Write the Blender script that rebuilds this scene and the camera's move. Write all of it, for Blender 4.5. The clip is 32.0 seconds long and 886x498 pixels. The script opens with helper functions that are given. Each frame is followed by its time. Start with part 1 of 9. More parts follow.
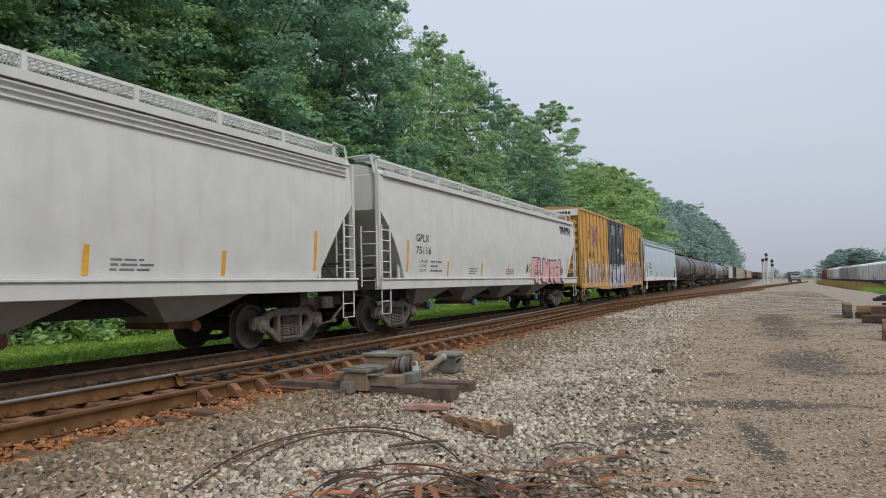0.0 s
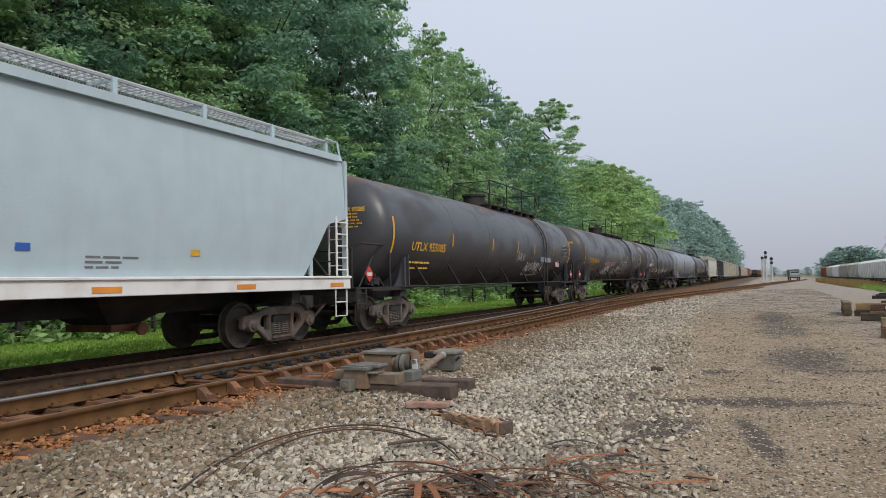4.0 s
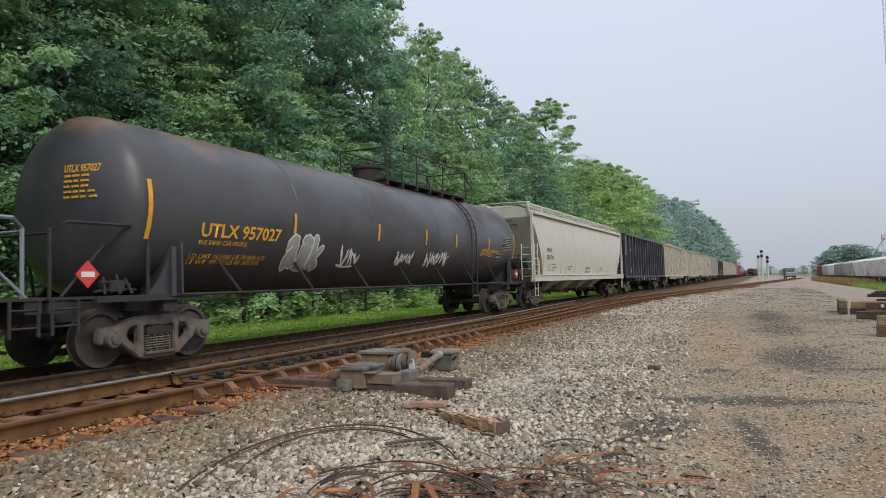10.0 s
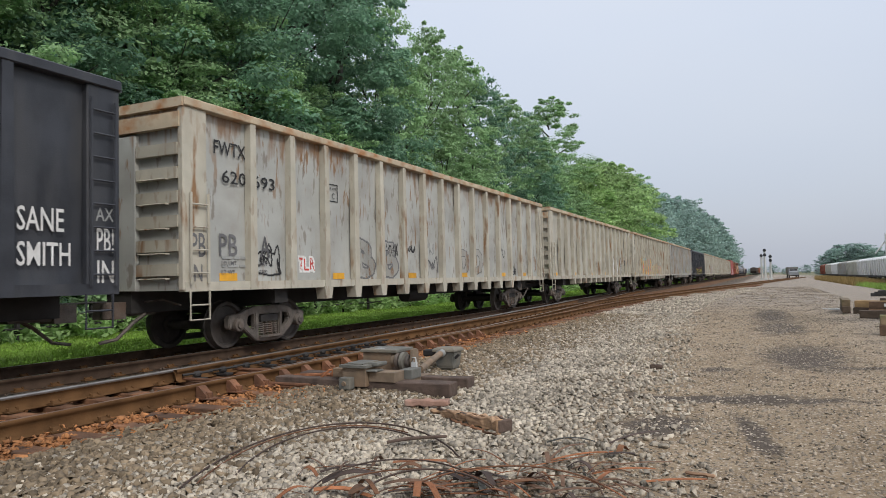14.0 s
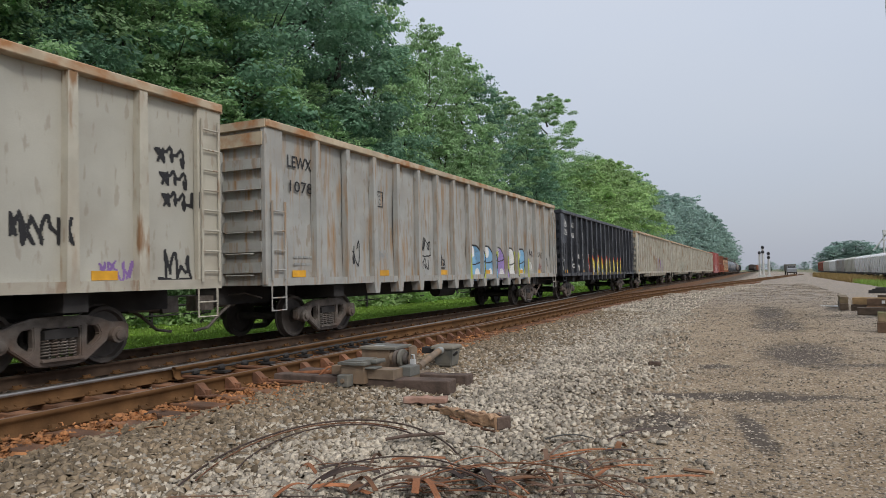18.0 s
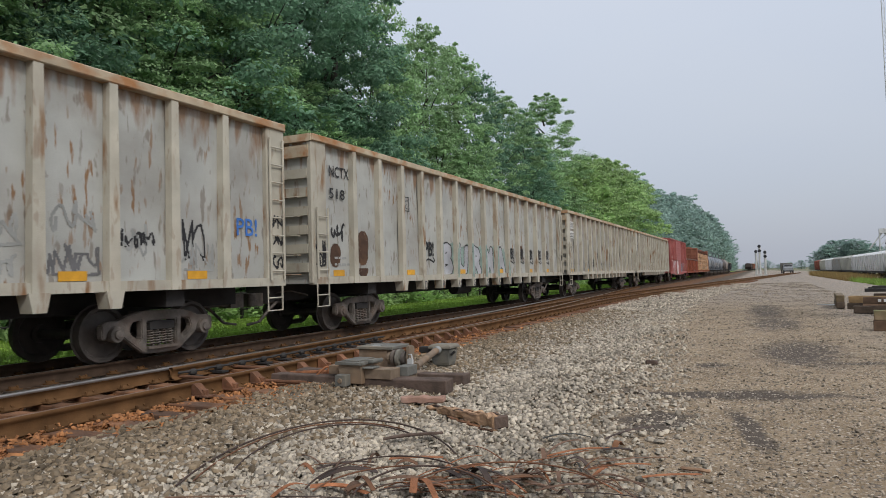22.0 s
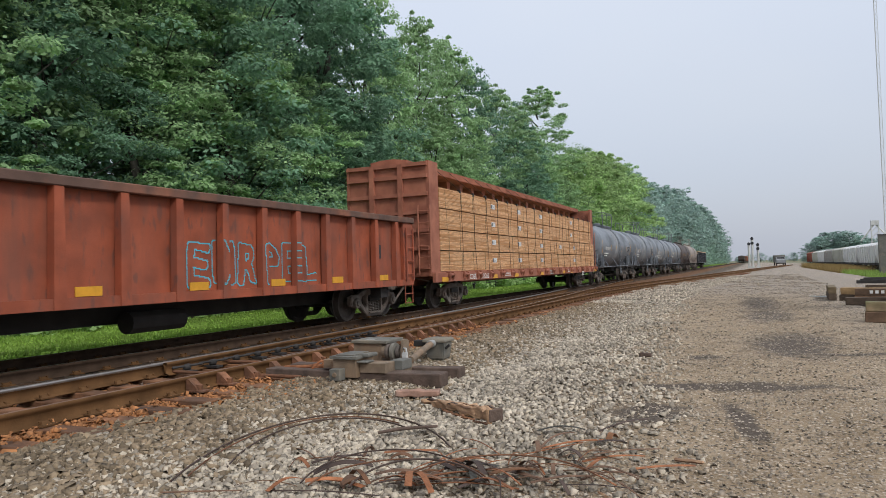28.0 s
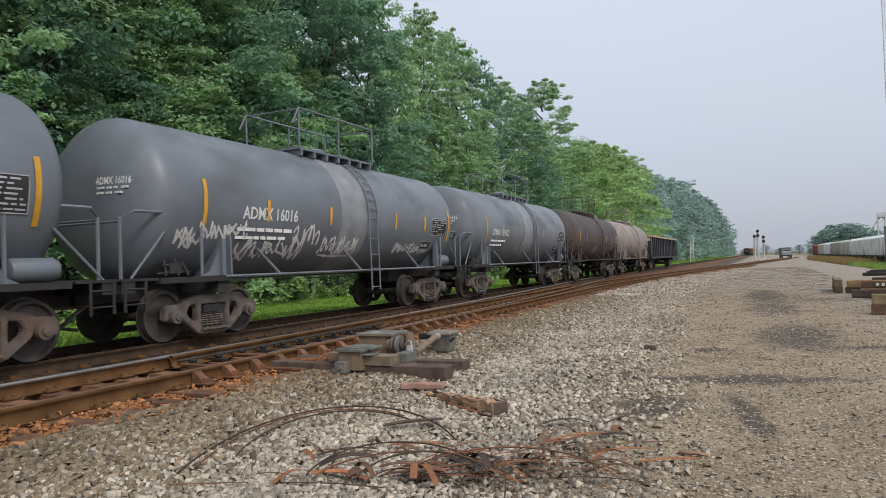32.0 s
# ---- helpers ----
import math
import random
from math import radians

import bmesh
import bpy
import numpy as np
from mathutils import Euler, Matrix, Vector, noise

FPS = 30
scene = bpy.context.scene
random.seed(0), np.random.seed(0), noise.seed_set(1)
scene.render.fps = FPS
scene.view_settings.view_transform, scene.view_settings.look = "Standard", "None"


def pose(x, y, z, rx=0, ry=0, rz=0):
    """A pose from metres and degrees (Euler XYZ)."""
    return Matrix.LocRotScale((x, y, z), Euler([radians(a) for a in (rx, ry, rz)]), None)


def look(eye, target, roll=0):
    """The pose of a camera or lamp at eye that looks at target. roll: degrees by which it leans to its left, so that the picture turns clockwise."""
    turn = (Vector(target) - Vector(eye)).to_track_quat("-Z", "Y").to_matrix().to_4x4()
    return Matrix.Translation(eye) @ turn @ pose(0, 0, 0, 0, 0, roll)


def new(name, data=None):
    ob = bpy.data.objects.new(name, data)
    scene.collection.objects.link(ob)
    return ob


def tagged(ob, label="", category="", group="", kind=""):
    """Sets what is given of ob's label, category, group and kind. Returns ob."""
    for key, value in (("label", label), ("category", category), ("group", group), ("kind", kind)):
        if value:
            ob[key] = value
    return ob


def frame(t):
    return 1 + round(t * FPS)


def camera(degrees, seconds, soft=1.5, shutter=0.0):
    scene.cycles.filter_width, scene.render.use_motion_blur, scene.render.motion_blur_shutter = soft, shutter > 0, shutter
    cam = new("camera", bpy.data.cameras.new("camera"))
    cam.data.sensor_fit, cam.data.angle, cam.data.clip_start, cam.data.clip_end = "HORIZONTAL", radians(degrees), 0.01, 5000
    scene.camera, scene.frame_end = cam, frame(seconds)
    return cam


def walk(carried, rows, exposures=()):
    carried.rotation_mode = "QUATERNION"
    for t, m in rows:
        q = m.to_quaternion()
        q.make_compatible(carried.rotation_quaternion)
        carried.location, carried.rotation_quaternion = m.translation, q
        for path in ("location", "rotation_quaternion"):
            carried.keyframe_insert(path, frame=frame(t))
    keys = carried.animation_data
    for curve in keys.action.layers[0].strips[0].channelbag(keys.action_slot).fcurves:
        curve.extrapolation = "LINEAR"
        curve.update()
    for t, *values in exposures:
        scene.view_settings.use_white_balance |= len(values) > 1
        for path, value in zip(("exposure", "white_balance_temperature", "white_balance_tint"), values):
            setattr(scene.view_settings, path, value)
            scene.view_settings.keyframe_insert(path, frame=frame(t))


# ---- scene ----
# World: y runs along the railway away from the camera, x to the right, z up; the yard's surface is z = 0.
cam = camera(65.2, 32.0, soft=0.8, shutter=0.04)
EYE = Vector((0.0, 0.0, 1.45))


def aim(turn_left, tilt_up, lean):
    a, b = radians(turn_left), radians(tilt_up)
    return look(EYE, EYE + Vector((-math.sin(a) * math.cos(b), math.cos(a) * math.cos(b), math.sin(b))), -lean)


# seconds, turn to the left of the track's line, tilt up, lean
PATH = [
    (0, 25.091, 2.879, 1.260), (0.5, 25.080, 2.939, 1.293), (1, 25.059, 3.005, 1.276), (1.5, 25.041, 3.060, 1.201), (2, 25.037, 3.079, 1.149),
    (2.5, 25.034, 3.054, 1.188), (3, 25.029, 2.947, 1.267), (3.5, 25.044, 2.744, 1.303), (5.5, 25.022, 2.669, 1.236), (6, 24.988, 2.671, 1.294),
    (6.5, 24.943, 2.669, 1.356), (7, 24.900, 2.658, 1.410), (7.5, 24.861, 2.644, 1.412), (8, 24.827, 2.635, 1.397), (8.5, 24.809, 2.627, 1.401),
    (9, 24.793, 2.618, 1.424), (9.5, 24.782, 2.627, 1.438), (10, 24.774, 2.666, 1.449), (10.5, 24.772, 2.706, 1.466), (11, 24.807, 2.718, 1.448),
    (11.5, 24.870, 2.720, 1.405), (12, 24.929, 2.732, 1.375), (12.5, 24.970, 2.728, 1.371), (13, 24.991, 2.686, 1.375), (13.5, 24.992, 2.617, 1.360),
    (14, 24.981, 2.539, 1.344), (14.5, 24.967, 2.454, 1.315), (16.5, 24.916, 2.296, 1.486), (17, 24.890, 2.285, 1.462), (17.5, 24.876, 2.289, 1.418),
    (18, 24.861, 2.311, 1.379), (18.5, 24.831, 2.334, 1.399), (19, 24.794, 2.349, 1.465), (19.5, 24.755, 2.359, 1.511), (20, 24.718, 2.364, 1.528),
    (20.5, 24.689, 2.359, 1.522), (21, 24.670, 2.349, 1.485), (21.5, 24.652, 2.320, 1.486), (22, 24.627, 2.265, 1.522), (22.5, 24.594, 2.200, 1.563),
    (23, 24.557, 2.108, 1.658), (23.5, 24.515, 1.994, 1.722), (24, 24.466, 1.936, 1.705), (24.5, 24.416, 1.934, 1.684), (25, 24.384, 1.933, 1.646),
    (25.5, 24.375, 1.916, 1.556), (27.5, 24.140, 1.744, 1.747), (28, 24.148, 1.734, 1.790), (28.5, 24.182, 1.693, 1.885), (29, 24.244, 1.601, 1.961),
    (29.5, 24.376, 1.490, 1.981), (30, 24.591, 1.394, 1.961), (30.5, 24.738, 1.312, 1.951), (31, 24.719, 1.251, 1.948), (31.5, 24.625, 1.207, 1.909),
    (32, 24.551, 1.164, 1.870)]
walk(cam, [(t, aim(a, b, c)) for t, a, b, c in PATH],
     [(0, 0.05), (3.5, 0.03), (5.5, 0.16), (14.5, 0.16), (16.5, -0.03), (19, 0.0), (20, 0.22), (21, 0.1), (22, 0.0), (23, 0.0), (25.5, 0.03), (27.5, 0.18), (28.5, 0.16), (29.3, 0.1), (32, 0.13)])

# ---- light: hazy, overcast morning ----
world = bpy.data.worlds.new("hazy_sky")
scene.world = world
world.use_nodes = True
wn, wl = world.node_tree.nodes, world.node_tree.links
wn.clear()
sky = wn.new("ShaderNodeTexSky")
sky.sky_type, sky.sun_disc = "NISHITA", False
sky.sun_elevation, sky.sun_rotation = radians(42), radians(122)
sky.dust_density, sky.air_density = 4.0, 1.0
clear = wn.new("ShaderNodeBackground")
clear.inputs[1].default_value = 0.03
wl.new(sky.outputs[0], clear.inputs[0])
wco = wn.new("ShaderNodeTexCoord")
wsep = wn.new("ShaderNodeSeparateXYZ")
wl.new(wco.outputs["Generated"], wsep.inputs[0])
wramp = wn.new("ShaderNodeValToRGB")
wramp.color_ramp.elements[0].position, wramp.color_ramp.elements[0].color = 0.0, (0.455, 0.485, 0.56, 1)
wramp.color_ramp.elements[1].position, wramp.color_ramp.elements[1].color = 1.0, (0.97, 1.0, 1.09, 1)
mid = wramp.color_ramp.elements.new(0.32)
mid.color = (0.64, 0.685, 0.77, 1)
wl.new(wsep.outputs[2], wramp.inputs[0])
haze = wn.new("ShaderNodeBackground")
haze.inputs[1].default_value = 0.86
wcl = wn.new("ShaderNodeTexNoise")
wcl.inputs["Scale"].default_value, wcl.inputs["Detail"].default_value = 1.6, 3.0
wmap = wn.new("ShaderNodeMapping")
wmap.inputs["Scale"].default_value = (1, 1, 2.2)
wl.new(wco.outputs["Generated"], wmap.inputs[0])
wl.new(wmap.outputs[0], wcl.inputs["Vector"])
wtint = wn.new("ShaderNodeMix")
wtint.data_type = "RGBA"
wtint.inputs[6].default_value, wtint.inputs[7].default_value = (0.88, 0.92, 1.0, 1), (1.08, 1.06, 1.02, 1)
wl.new(wcl.outputs["Fac"], wtint.inputs[0])
wmul = wn.new("ShaderNodeMix")
wmul.data_type, wmul.blend_type = "RGBA", "MULTIPLY"
wmul.inputs[0].default_value = 1.0
wl.new(wramp.outputs[0], wmul.inputs[6])
wl.new(wtint.outputs[2], wmul.inputs[7])
wl.new(wmul.outputs[2], haze.inputs[0])
both = wn.new("ShaderNodeAddShader")
wl.new(clear.outputs[0], both.inputs[0])
wl.new(haze.outputs[0], both.inputs[1])
wout = wn.new("ShaderNodeOutputWorld")
wl.new(both.outputs[0], wout.inputs[0])

sun_data = bpy.data.lights.new("sun", "SUN")
sun_data.energy, sun_data.angle, sun_data.color = 1.5, radians(11), (1.0, 0.96, 0.9)
sun = new("sun", sun_data)
sun.matrix_world = look((38, -24, 40), (0, 0, 0))
scene.view_settings.exposure = 0.0

# ---- materials ----


def mat(name, color, rough=0.7, metal=0.0, var=0.18, scale=2.0, bump=0.15, fine=60.0, second=None, amount=0.5,
        streak=(1, 1, 1), each=0.0, island=0.0, edge=0.12, spec=0.4, scratch=None, top=None, patchy=None):
    """Two scales of variation; second: a colour (rust, dirt) that breaks through in patches stretched by streak."""
    m = bpy.data.materials.new(name)
    m.use_nodes = True
    n, l = m.node_tree.nodes, m.node_tree.links
    b = n["Principled BSDF"]
    b.inputs["Roughness"].default_value, b.inputs["Metallic"].default_value = rough, metal
    b.inputs["Specular IOR Level"].default_value = spec
    co = n.new("ShaderNodeTexCoord")
    whose = n.new("ShaderNodeObjectInfo")
    far_off = n.new("ShaderNodeMath")
    far_off.operation = "MULTIPLY"
    far_off.inputs[1].default_value = 41.0
    l.new(whose.outputs["Random"], far_off.inputs[0])
    own = n.new("ShaderNodeVectorMath")
    l.new(co.outputs["Object"], own.inputs[0])
    l.new(far_off.outputs[0], own.inputs[1])

    def noise_at(s, stretch=(1, 1, 1), detail=4.0):
        mp = n.new("ShaderNodeMapping")
        mp.inputs["Scale"].default_value = stretch
        l.new(own.outputs[0], mp.inputs[0])
        t = n.new("ShaderNodeTexNoise")
        t.inputs["Scale"].default_value, t.inputs["Detail"].default_value = s, detail
        l.new(mp.outputs[0], t.inputs["Vector"])
        return t.outputs["Fac"]

    def mixed(kind, fac, a, c):
        x = n.new("ShaderNodeMix")
        x.data_type, x.blend_type = "RGBA", kind
        if isinstance(fac, float):
            x.inputs[0].default_value = fac
        else:
            l.new(fac, x.inputs[0])
        for sock, v in ((x.inputs[6], a), (x.inputs[7], c)):
            if isinstance(v, tuple):
                sock.default_value = (*v, 1)
            else:
                l.new(v, sock)
        return x.outputs[2]

    def ranged(v, lo, hi, a, c):
        r = n.new("ShaderNodeMapRange")
        for i, q in enumerate((lo, hi, a, c)):
            r.inputs[i + 1].default_value = q
        l.new(v, r.inputs[0])
        return r.outputs[0]

    dark = tuple(c * (1 - var) for c in color)
    light = tuple(min(1, c * (1 + var)) for c in color)
    col = mixed("MIX", ranged(noise_at(scale), 0.3, 0.7, 0, 1), dark, light)
    grain = noise_at(fine)
    col = mixed("MULTIPLY", 1.0, col, mixed("MIX", grain, (0.86, 0.86, 0.86), (1.0, 1.0, 1.0)))
    if second:
        f = ranged(noise_at(1.6, streak, 6.0), 0.62 - amount * 0.3, 0.62 - amount * 0.3 + edge, 0, 1)
        if patchy:
            some = n.new("ShaderNodeMath")
            some.operation = "MULTIPLY"
            l.new(f, some.inputs[0])
            l.new(ranged(noise_at(patchy, (1, 1, 0.8), 3.0), 0.47, 0.60, 0.06, 1), some.inputs[1])
            f = some.outputs[0]
        col = mixed("MIX", f, col, second)
        l.new(ranged(f, 0, 1, rough, 0.9), b.inputs["Roughness"])
    if scratch:
        col = mixed("MIX", ranged(noise_at(7.5, (1, 1, 0.3), 9.0), 0.60, 0.66, 0, 0.6), col, scratch)
        col = mixed("MIX", ranged(noise_at(0.9, (1, 1, 1.3), 5.0), 0.45, 0.75, 0, 0.35), col, scratch)
    if top:
        sep = n.new("ShaderNodeSeparateXYZ")
        l.new(co.outputs["Object"], sep.inputs[0])
        wave = n.new("ShaderNodeMath")
        wave.operation = "MULTIPLY_ADD"
        wave.inputs[1].default_value = top[3]
        l.new(noise_at(2.0, top[4], 6.0), wave.inputs[0])
        l.new(sep.outputs[2], wave.inputs[2])
        col = mixed("MIX", ranged(wave.outputs[0], top[0], top[1], 0, 0.85), col, top[2])
    if each:
        oi = n.new("ShaderNodeObjectInfo")
        col = mixed("MULTIPLY", 1.0, col, mixed("MIX", oi.outputs["Random"], (1 - each,) * 3, (1.0,) * 3))
    if island:
        ge = n.new("ShaderNodeNewGeometry")
        col = mixed("MULTIPLY", 1.0, col, mixed("MIX", ge.outputs["Random Per Island"], (1 - island,) * 3, (1.0,) * 3))
    l.new(col, b.inputs["Base Color"])
    if bump:
        bp = n.new("ShaderNodeBump")
        bp.inputs["Strength"].default_value, bp.inputs["Distance"].default_value = bump, 0.02
        l.new(grain, bp.inputs["Height"])
        l.new(bp.outputs[0], b.inputs["Normal"])
    return m


RUST, SOOT = (0.20, 0.085, 0.035), (0.02, 0.018, 0.016)
M = {
    "hop_white": mat("grey_white_paint", (0.535, 0.545, 0.52), 0.5, var=0.06, second=(0.43, 0.43, 0.40), amount=0.3, streak=(2.5, 2.5, 0.3), edge=0.35),
    "hop_blue": mat("pale_blue_grey_paint", (0.425, 0.52, 0.56), 0.42, var=0.05, second=(0.365, 0.44, 0.475), amount=0.25, streak=(2, 2, 0.3), edge=0.35),
    "hop_cream": mat("cream_paint", (0.50, 0.49, 0.42), 0.5, var=0.06, second=(0.40, 0.375, 0.30), amount=0.25, streak=(2.5, 2.5, 0.3), edge=0.3),
    "white": mat("white_paint", (0.76, 0.76, 0.74), 0.5, var=0.05, second=(0.45, 0.43, 0.4), amount=0.2, edge=0.3),
    "box_yellow": mat("yellow_boxcar_paint", (0.51, 0.30, 0.085), 0.55, var=0.1, second=(0.33, 0.18, 0.055), amount=0.35, streak=(2, 2, 0.25), edge=0.3),
    "box_red": mat("red_boxcar_paint", (0.31, 0.075, 0.065), 0.6, var=0.2, second=(0.42, 0.18, 0.165), amount=0.6, streak=(0.5, 0.5, 0.5), edge=0.4),
    "gon_red": mat("oxide_red_paint", (0.30, 0.075, 0.035), 0.7, var=0.25, second=(0.2, 0.075, 0.05), amount=0.5, streak=(2.5, 2.5, 0.4), edge=0.3, scratch=(0.11, 0.055, 0.045)),
    "cb_red": mat("faded_red_paint", (0.34, 0.13, 0.08), 0.7, var=0.2, second=(0.2, 0.07, 0.045), amount=0.6, edge=0.3),
    "black": mat("black_car_paint", (0.034, 0.037, 0.045), 0.36, var=0.3, second=(0.065, 0.067, 0.072), amount=0.5, streak=(2, 2, 0.3), edge=0.35),
    "tank_black": mat("black_tank_paint", (0.050, 0.052, 0.058), 0.34, spec=0.5, var=0.25, scale=0.7, top=(5.0, 5.5, (0.15, 0.085, 0.06), 2.4, (0.5, 0.35, 0.5)), second=(0.055, 0.05, 0.047), amount=0.55, streak=(0.6, 0.35, 0.6), edge=0.4),
    "tank_grey": mat("grey_tank_paint", (0.205, 0.232, 0.27), 0.42, var=0.06, scale=0.7, second=(0.19, 0.20, 0.215), amount=0.4, streak=(0.6, 0.3, 0.6), edge=0.5),
    "tank_blue": mat("blue_grey_tank_paint", (0.15, 0.17, 0.195), 0.38, var=0.15, scale=0.7, second=(0.08, 0.085, 0.09), amount=0.5, streak=(0.6, 0.3, 0.6), edge=0.4),
    "tank_patch": mat("blue_grey_patch_paint", (0.155, 0.18, 0.22), 0.42, var=0.08, bump=0.05),
    "tank_band": mat("pale_grey_band_paint", (0.24, 0.255, 0.27), 0.5, var=0.2, second=(0.16, 0.17, 0.18), amount=0.5, edge=0.4),
    "tank_brown": mat("brown_tank_paint", (0.075, 0.058, 0.052), 0.6, var=0.2, scale=0.8, second=(0.04, 0.035, 0.032), amount=0.5, edge=0.4),
    "tank_tan": mat("dirty_tan_tank_paint", (0.30, 0.26, 0.23), 0.6, var=0.2, scale=0.8, second=(0.12, 0.1, 0.09), amount=0.6, edge=0.4),
    "gon_panel": mat("weathered_grey_panel", (0.385, 0.385, 0.355), 0.6, var=0.12, scale=1.2, top=(5.45, 5.85, (0.26, 0.16, 0.09), 2.6, (4, 1.6, 0.5)), second=(0.24, 0.145, 0.085), amount=0.26, streak=(3.5, 3.5, 0.9), edge=0.08, each=0.12, scratch=(0.19, 0.16, 0.125), patchy=0.55),
    "gon_clean": mat("plain_cream_grey_panel", (0.43, 0.42, 0.365), 0.55, var=0.08, scale=1.0, second=(0.33, 0.30, 0.25), amount=0.3, streak=(3, 3, 0.4), edge=0.25, scratch=(0.27, 0.24, 0.19), patchy=0.6),
    "gon_worn": mat("rust_patched_grey_panel", (0.425, 0.435, 0.41), 0.6, var=0.14, scale=1.0, top=(5.2, 5.6, (0.22, 0.125, 0.065), 2.6, (4, 2.2, 0.5)), second=(0.25, 0.145, 0.075), amount=0.13, streak=(6, 6, 1.2), edge=0.06, each=0.12, scratch=(0.15, 0.115, 0.085), patchy=0.6),
    "gon_topped": mat("grey_panel_rusty_on_top", (0.375, 0.37, 0.345), 0.6, var=0.14, scale=1.0, top=(4.75, 5.75, (0.22, 0.125, 0.065), 2.6, (4, 2.2, 0.5)), second=(0.25, 0.145, 0.075), amount=0.06, streak=(6, 6, 1.2), edge=0.06, each=0.12, scratch=(0.15, 0.115, 0.085), patchy=0.6),
    "gon_rib": mat("weathered_cream_steel", (0.49, 0.465, 0.385), 0.65, var=0.14, second=(0.25, 0.145, 0.075), amount=0.26, patchy=0.8, streak=(3, 3, 0.6), edge=0.10, each=0.12, scratch=(0.30, 0.24, 0.18)),
    "gon_rust": mat("rusty_panel", (0.36, 0.365, 0.345), 0.7, var=0.12, second=(0.31, 0.19, 0.095), amount=0.34, streak=(5, 5, 0.5), edge=0.2, scratch=(0.24, 0.19, 0.14)),
    "rust_rim": mat("rusty_rim", (0.46, 0.38, 0.27), 0.8, var=0.2, second=(0.34, 0.165, 0.07), amount=0.5, streak=(2, 1.2, 2), edge=0.2),
    "rust": mat("rusty_steel", (0.16, 0.075, 0.04), 0.85, var=0.35, scale=6, bump=0.4),
    "rust_orange": mat("orange_rust", (0.34, 0.135, 0.06), 0.9, var=0.4, scale=8, bump=0.4, each=0.35, second=(0.16, 0.075, 0.04), amount=0.4, edge=0.25),
    "brace": mat("brown_rusted_casting", (0.22, 0.10, 0.052), 0.9, var=0.4, scale=8, bump=0.4, each=0.35, second=(0.12, 0.065, 0.04), amount=0.5, edge=0.25),
    "iron": mat("grimy_cast_steel", (0.12, 0.105, 0.092), 0.7, var=0.4, scale=6, bump=0.5, fine=35, second=(0.13, 0.085, 0.062), amount=0.5, edge=0.3),
    "wheel": mat("brown_wheel_steel", (0.062, 0.053, 0.047), 0.6, var=0.3, scale=5, bump=0.2),
    "under": mat("dark_underframe", (0.03, 0.028, 0.027), 0.8, var=0.3, scale=3),
    "rail": mat("brown_rail_steel", (0.115, 0.060, 0.026), 0.9, 0.0, var=0.35, scale=3, bump=0.2, spec=0.12),
    "rim_dark": mat("dark_rusty_rim", (0.11, 0.065, 0.05), 0.8, var=0.3, second=(0.24, 0.10, 0.06), amount=0.4, edge=0.2),
    # main-line rail steel, coloured darker for the shade under the cars
    "rail_dark": mat("oily_rail_steel", (0.062, 0.040, 0.027), 0.85, var=0.3, scale=5, bump=0.2, spec=0.15),
    "strap_dark": mat("dark_oxidised_strap", (0.075, 0.05, 0.04), 0.7, var=0.3, scale=7, bump=0.2, each=0.4),
    "strap": mat("dull_brown_strap", (0.19, 0.11, 0.07), 0.8, var=0.3, scale=7, bump=0.2, each=0.5),
    "railtop": mat("worn_rail_head", (0.34, 0.32, 0.30), 0.35, 0.8, var=0.2, scale=4, bump=0.0, second=(0.22, 0.16, 0.12), amount=0.2, streak=(1, 0.2, 1), edge=0.4),
    "railtop_dull": mat("dull_rail_head", (0.18, 0.115, 0.08), 0.6, 0.2, var=0.25, scale=4, bump=0.1),
    "tie": mat("oily_tie_wood", (0.11, 0.08, 0.058), 0.9, var=0.35, scale=5, bump=0.5, fine=30, each=0.4),
    "board_red": mat("reddish_board", (0.33, 0.20, 0.15), 0.9, var=0.3, scale=6, bump=0.5, fine=30, second=(0.40, 0.34, 0.28), amount=0.4, edge=0.3),
    "tie_rusty": mat("rust_stained_tie_wood", (0.23, 0.11, 0.055), 0.9, var=0.4, scale=5, bump=0.5, fine=30, each=0.4, second=(0.10, 0.062, 0.042), amount=0.55, edge=0.25),
    "tie_brown": mat("brown_old_tie", (0.20, 0.125, 0.08), 0.9, var=0.35, scale=4, bump=0.5, fine=25, second=(0.12, 0.085, 0.06), amount=0.5, edge=0.3, each=0.3),
    "tie_tan": mat("tan_sawn_tie", (0.36, 0.24, 0.12), 0.9, var=0.3, scale=4, bump=0.5, fine=25, second=(0.20, 0.14, 0.085), amount=0.4, edge=0.3),
    "yellow": mat("yellow_reflector", (0.70, 0.36, 0.03), 0.45, var=0.15, scale=6, bump=0, each=0.2),
    "text_white": mat("white_lettering", (0.66, 0.66, 0.64), 0.6, var=0.1, scale=8, bump=0),
    "text_black": mat("black_lettering", (0.02, 0.02, 0.022), 0.6, var=0.1, scale=8, bump=0),
    "text_yellow": mat("yellow_lettering", (0.66, 0.36, 0.03), 0.6, var=0.1, scale=8, bump=0),
    "red": mat("red_placard", (0.52, 0.05, 0.04), 0.5, var=0.1, bump=0),
    "blue": mat("blue_paint", (0.03, 0.10, 0.38), 0.5, var=0.1, bump=0),
    "lavender": mat("lavender_spray", (0.38, 0.37, 0.50), 0.6, var=0.2, bump=0),
    "pink": mat("pink_spray", (0.58, 0.33, 0.34), 0.6, var=0.15, bump=0),
    "teal": mat("turquoise_spray", (0.06, 0.40, 0.52), 0.6, var=0.15, bump=0),
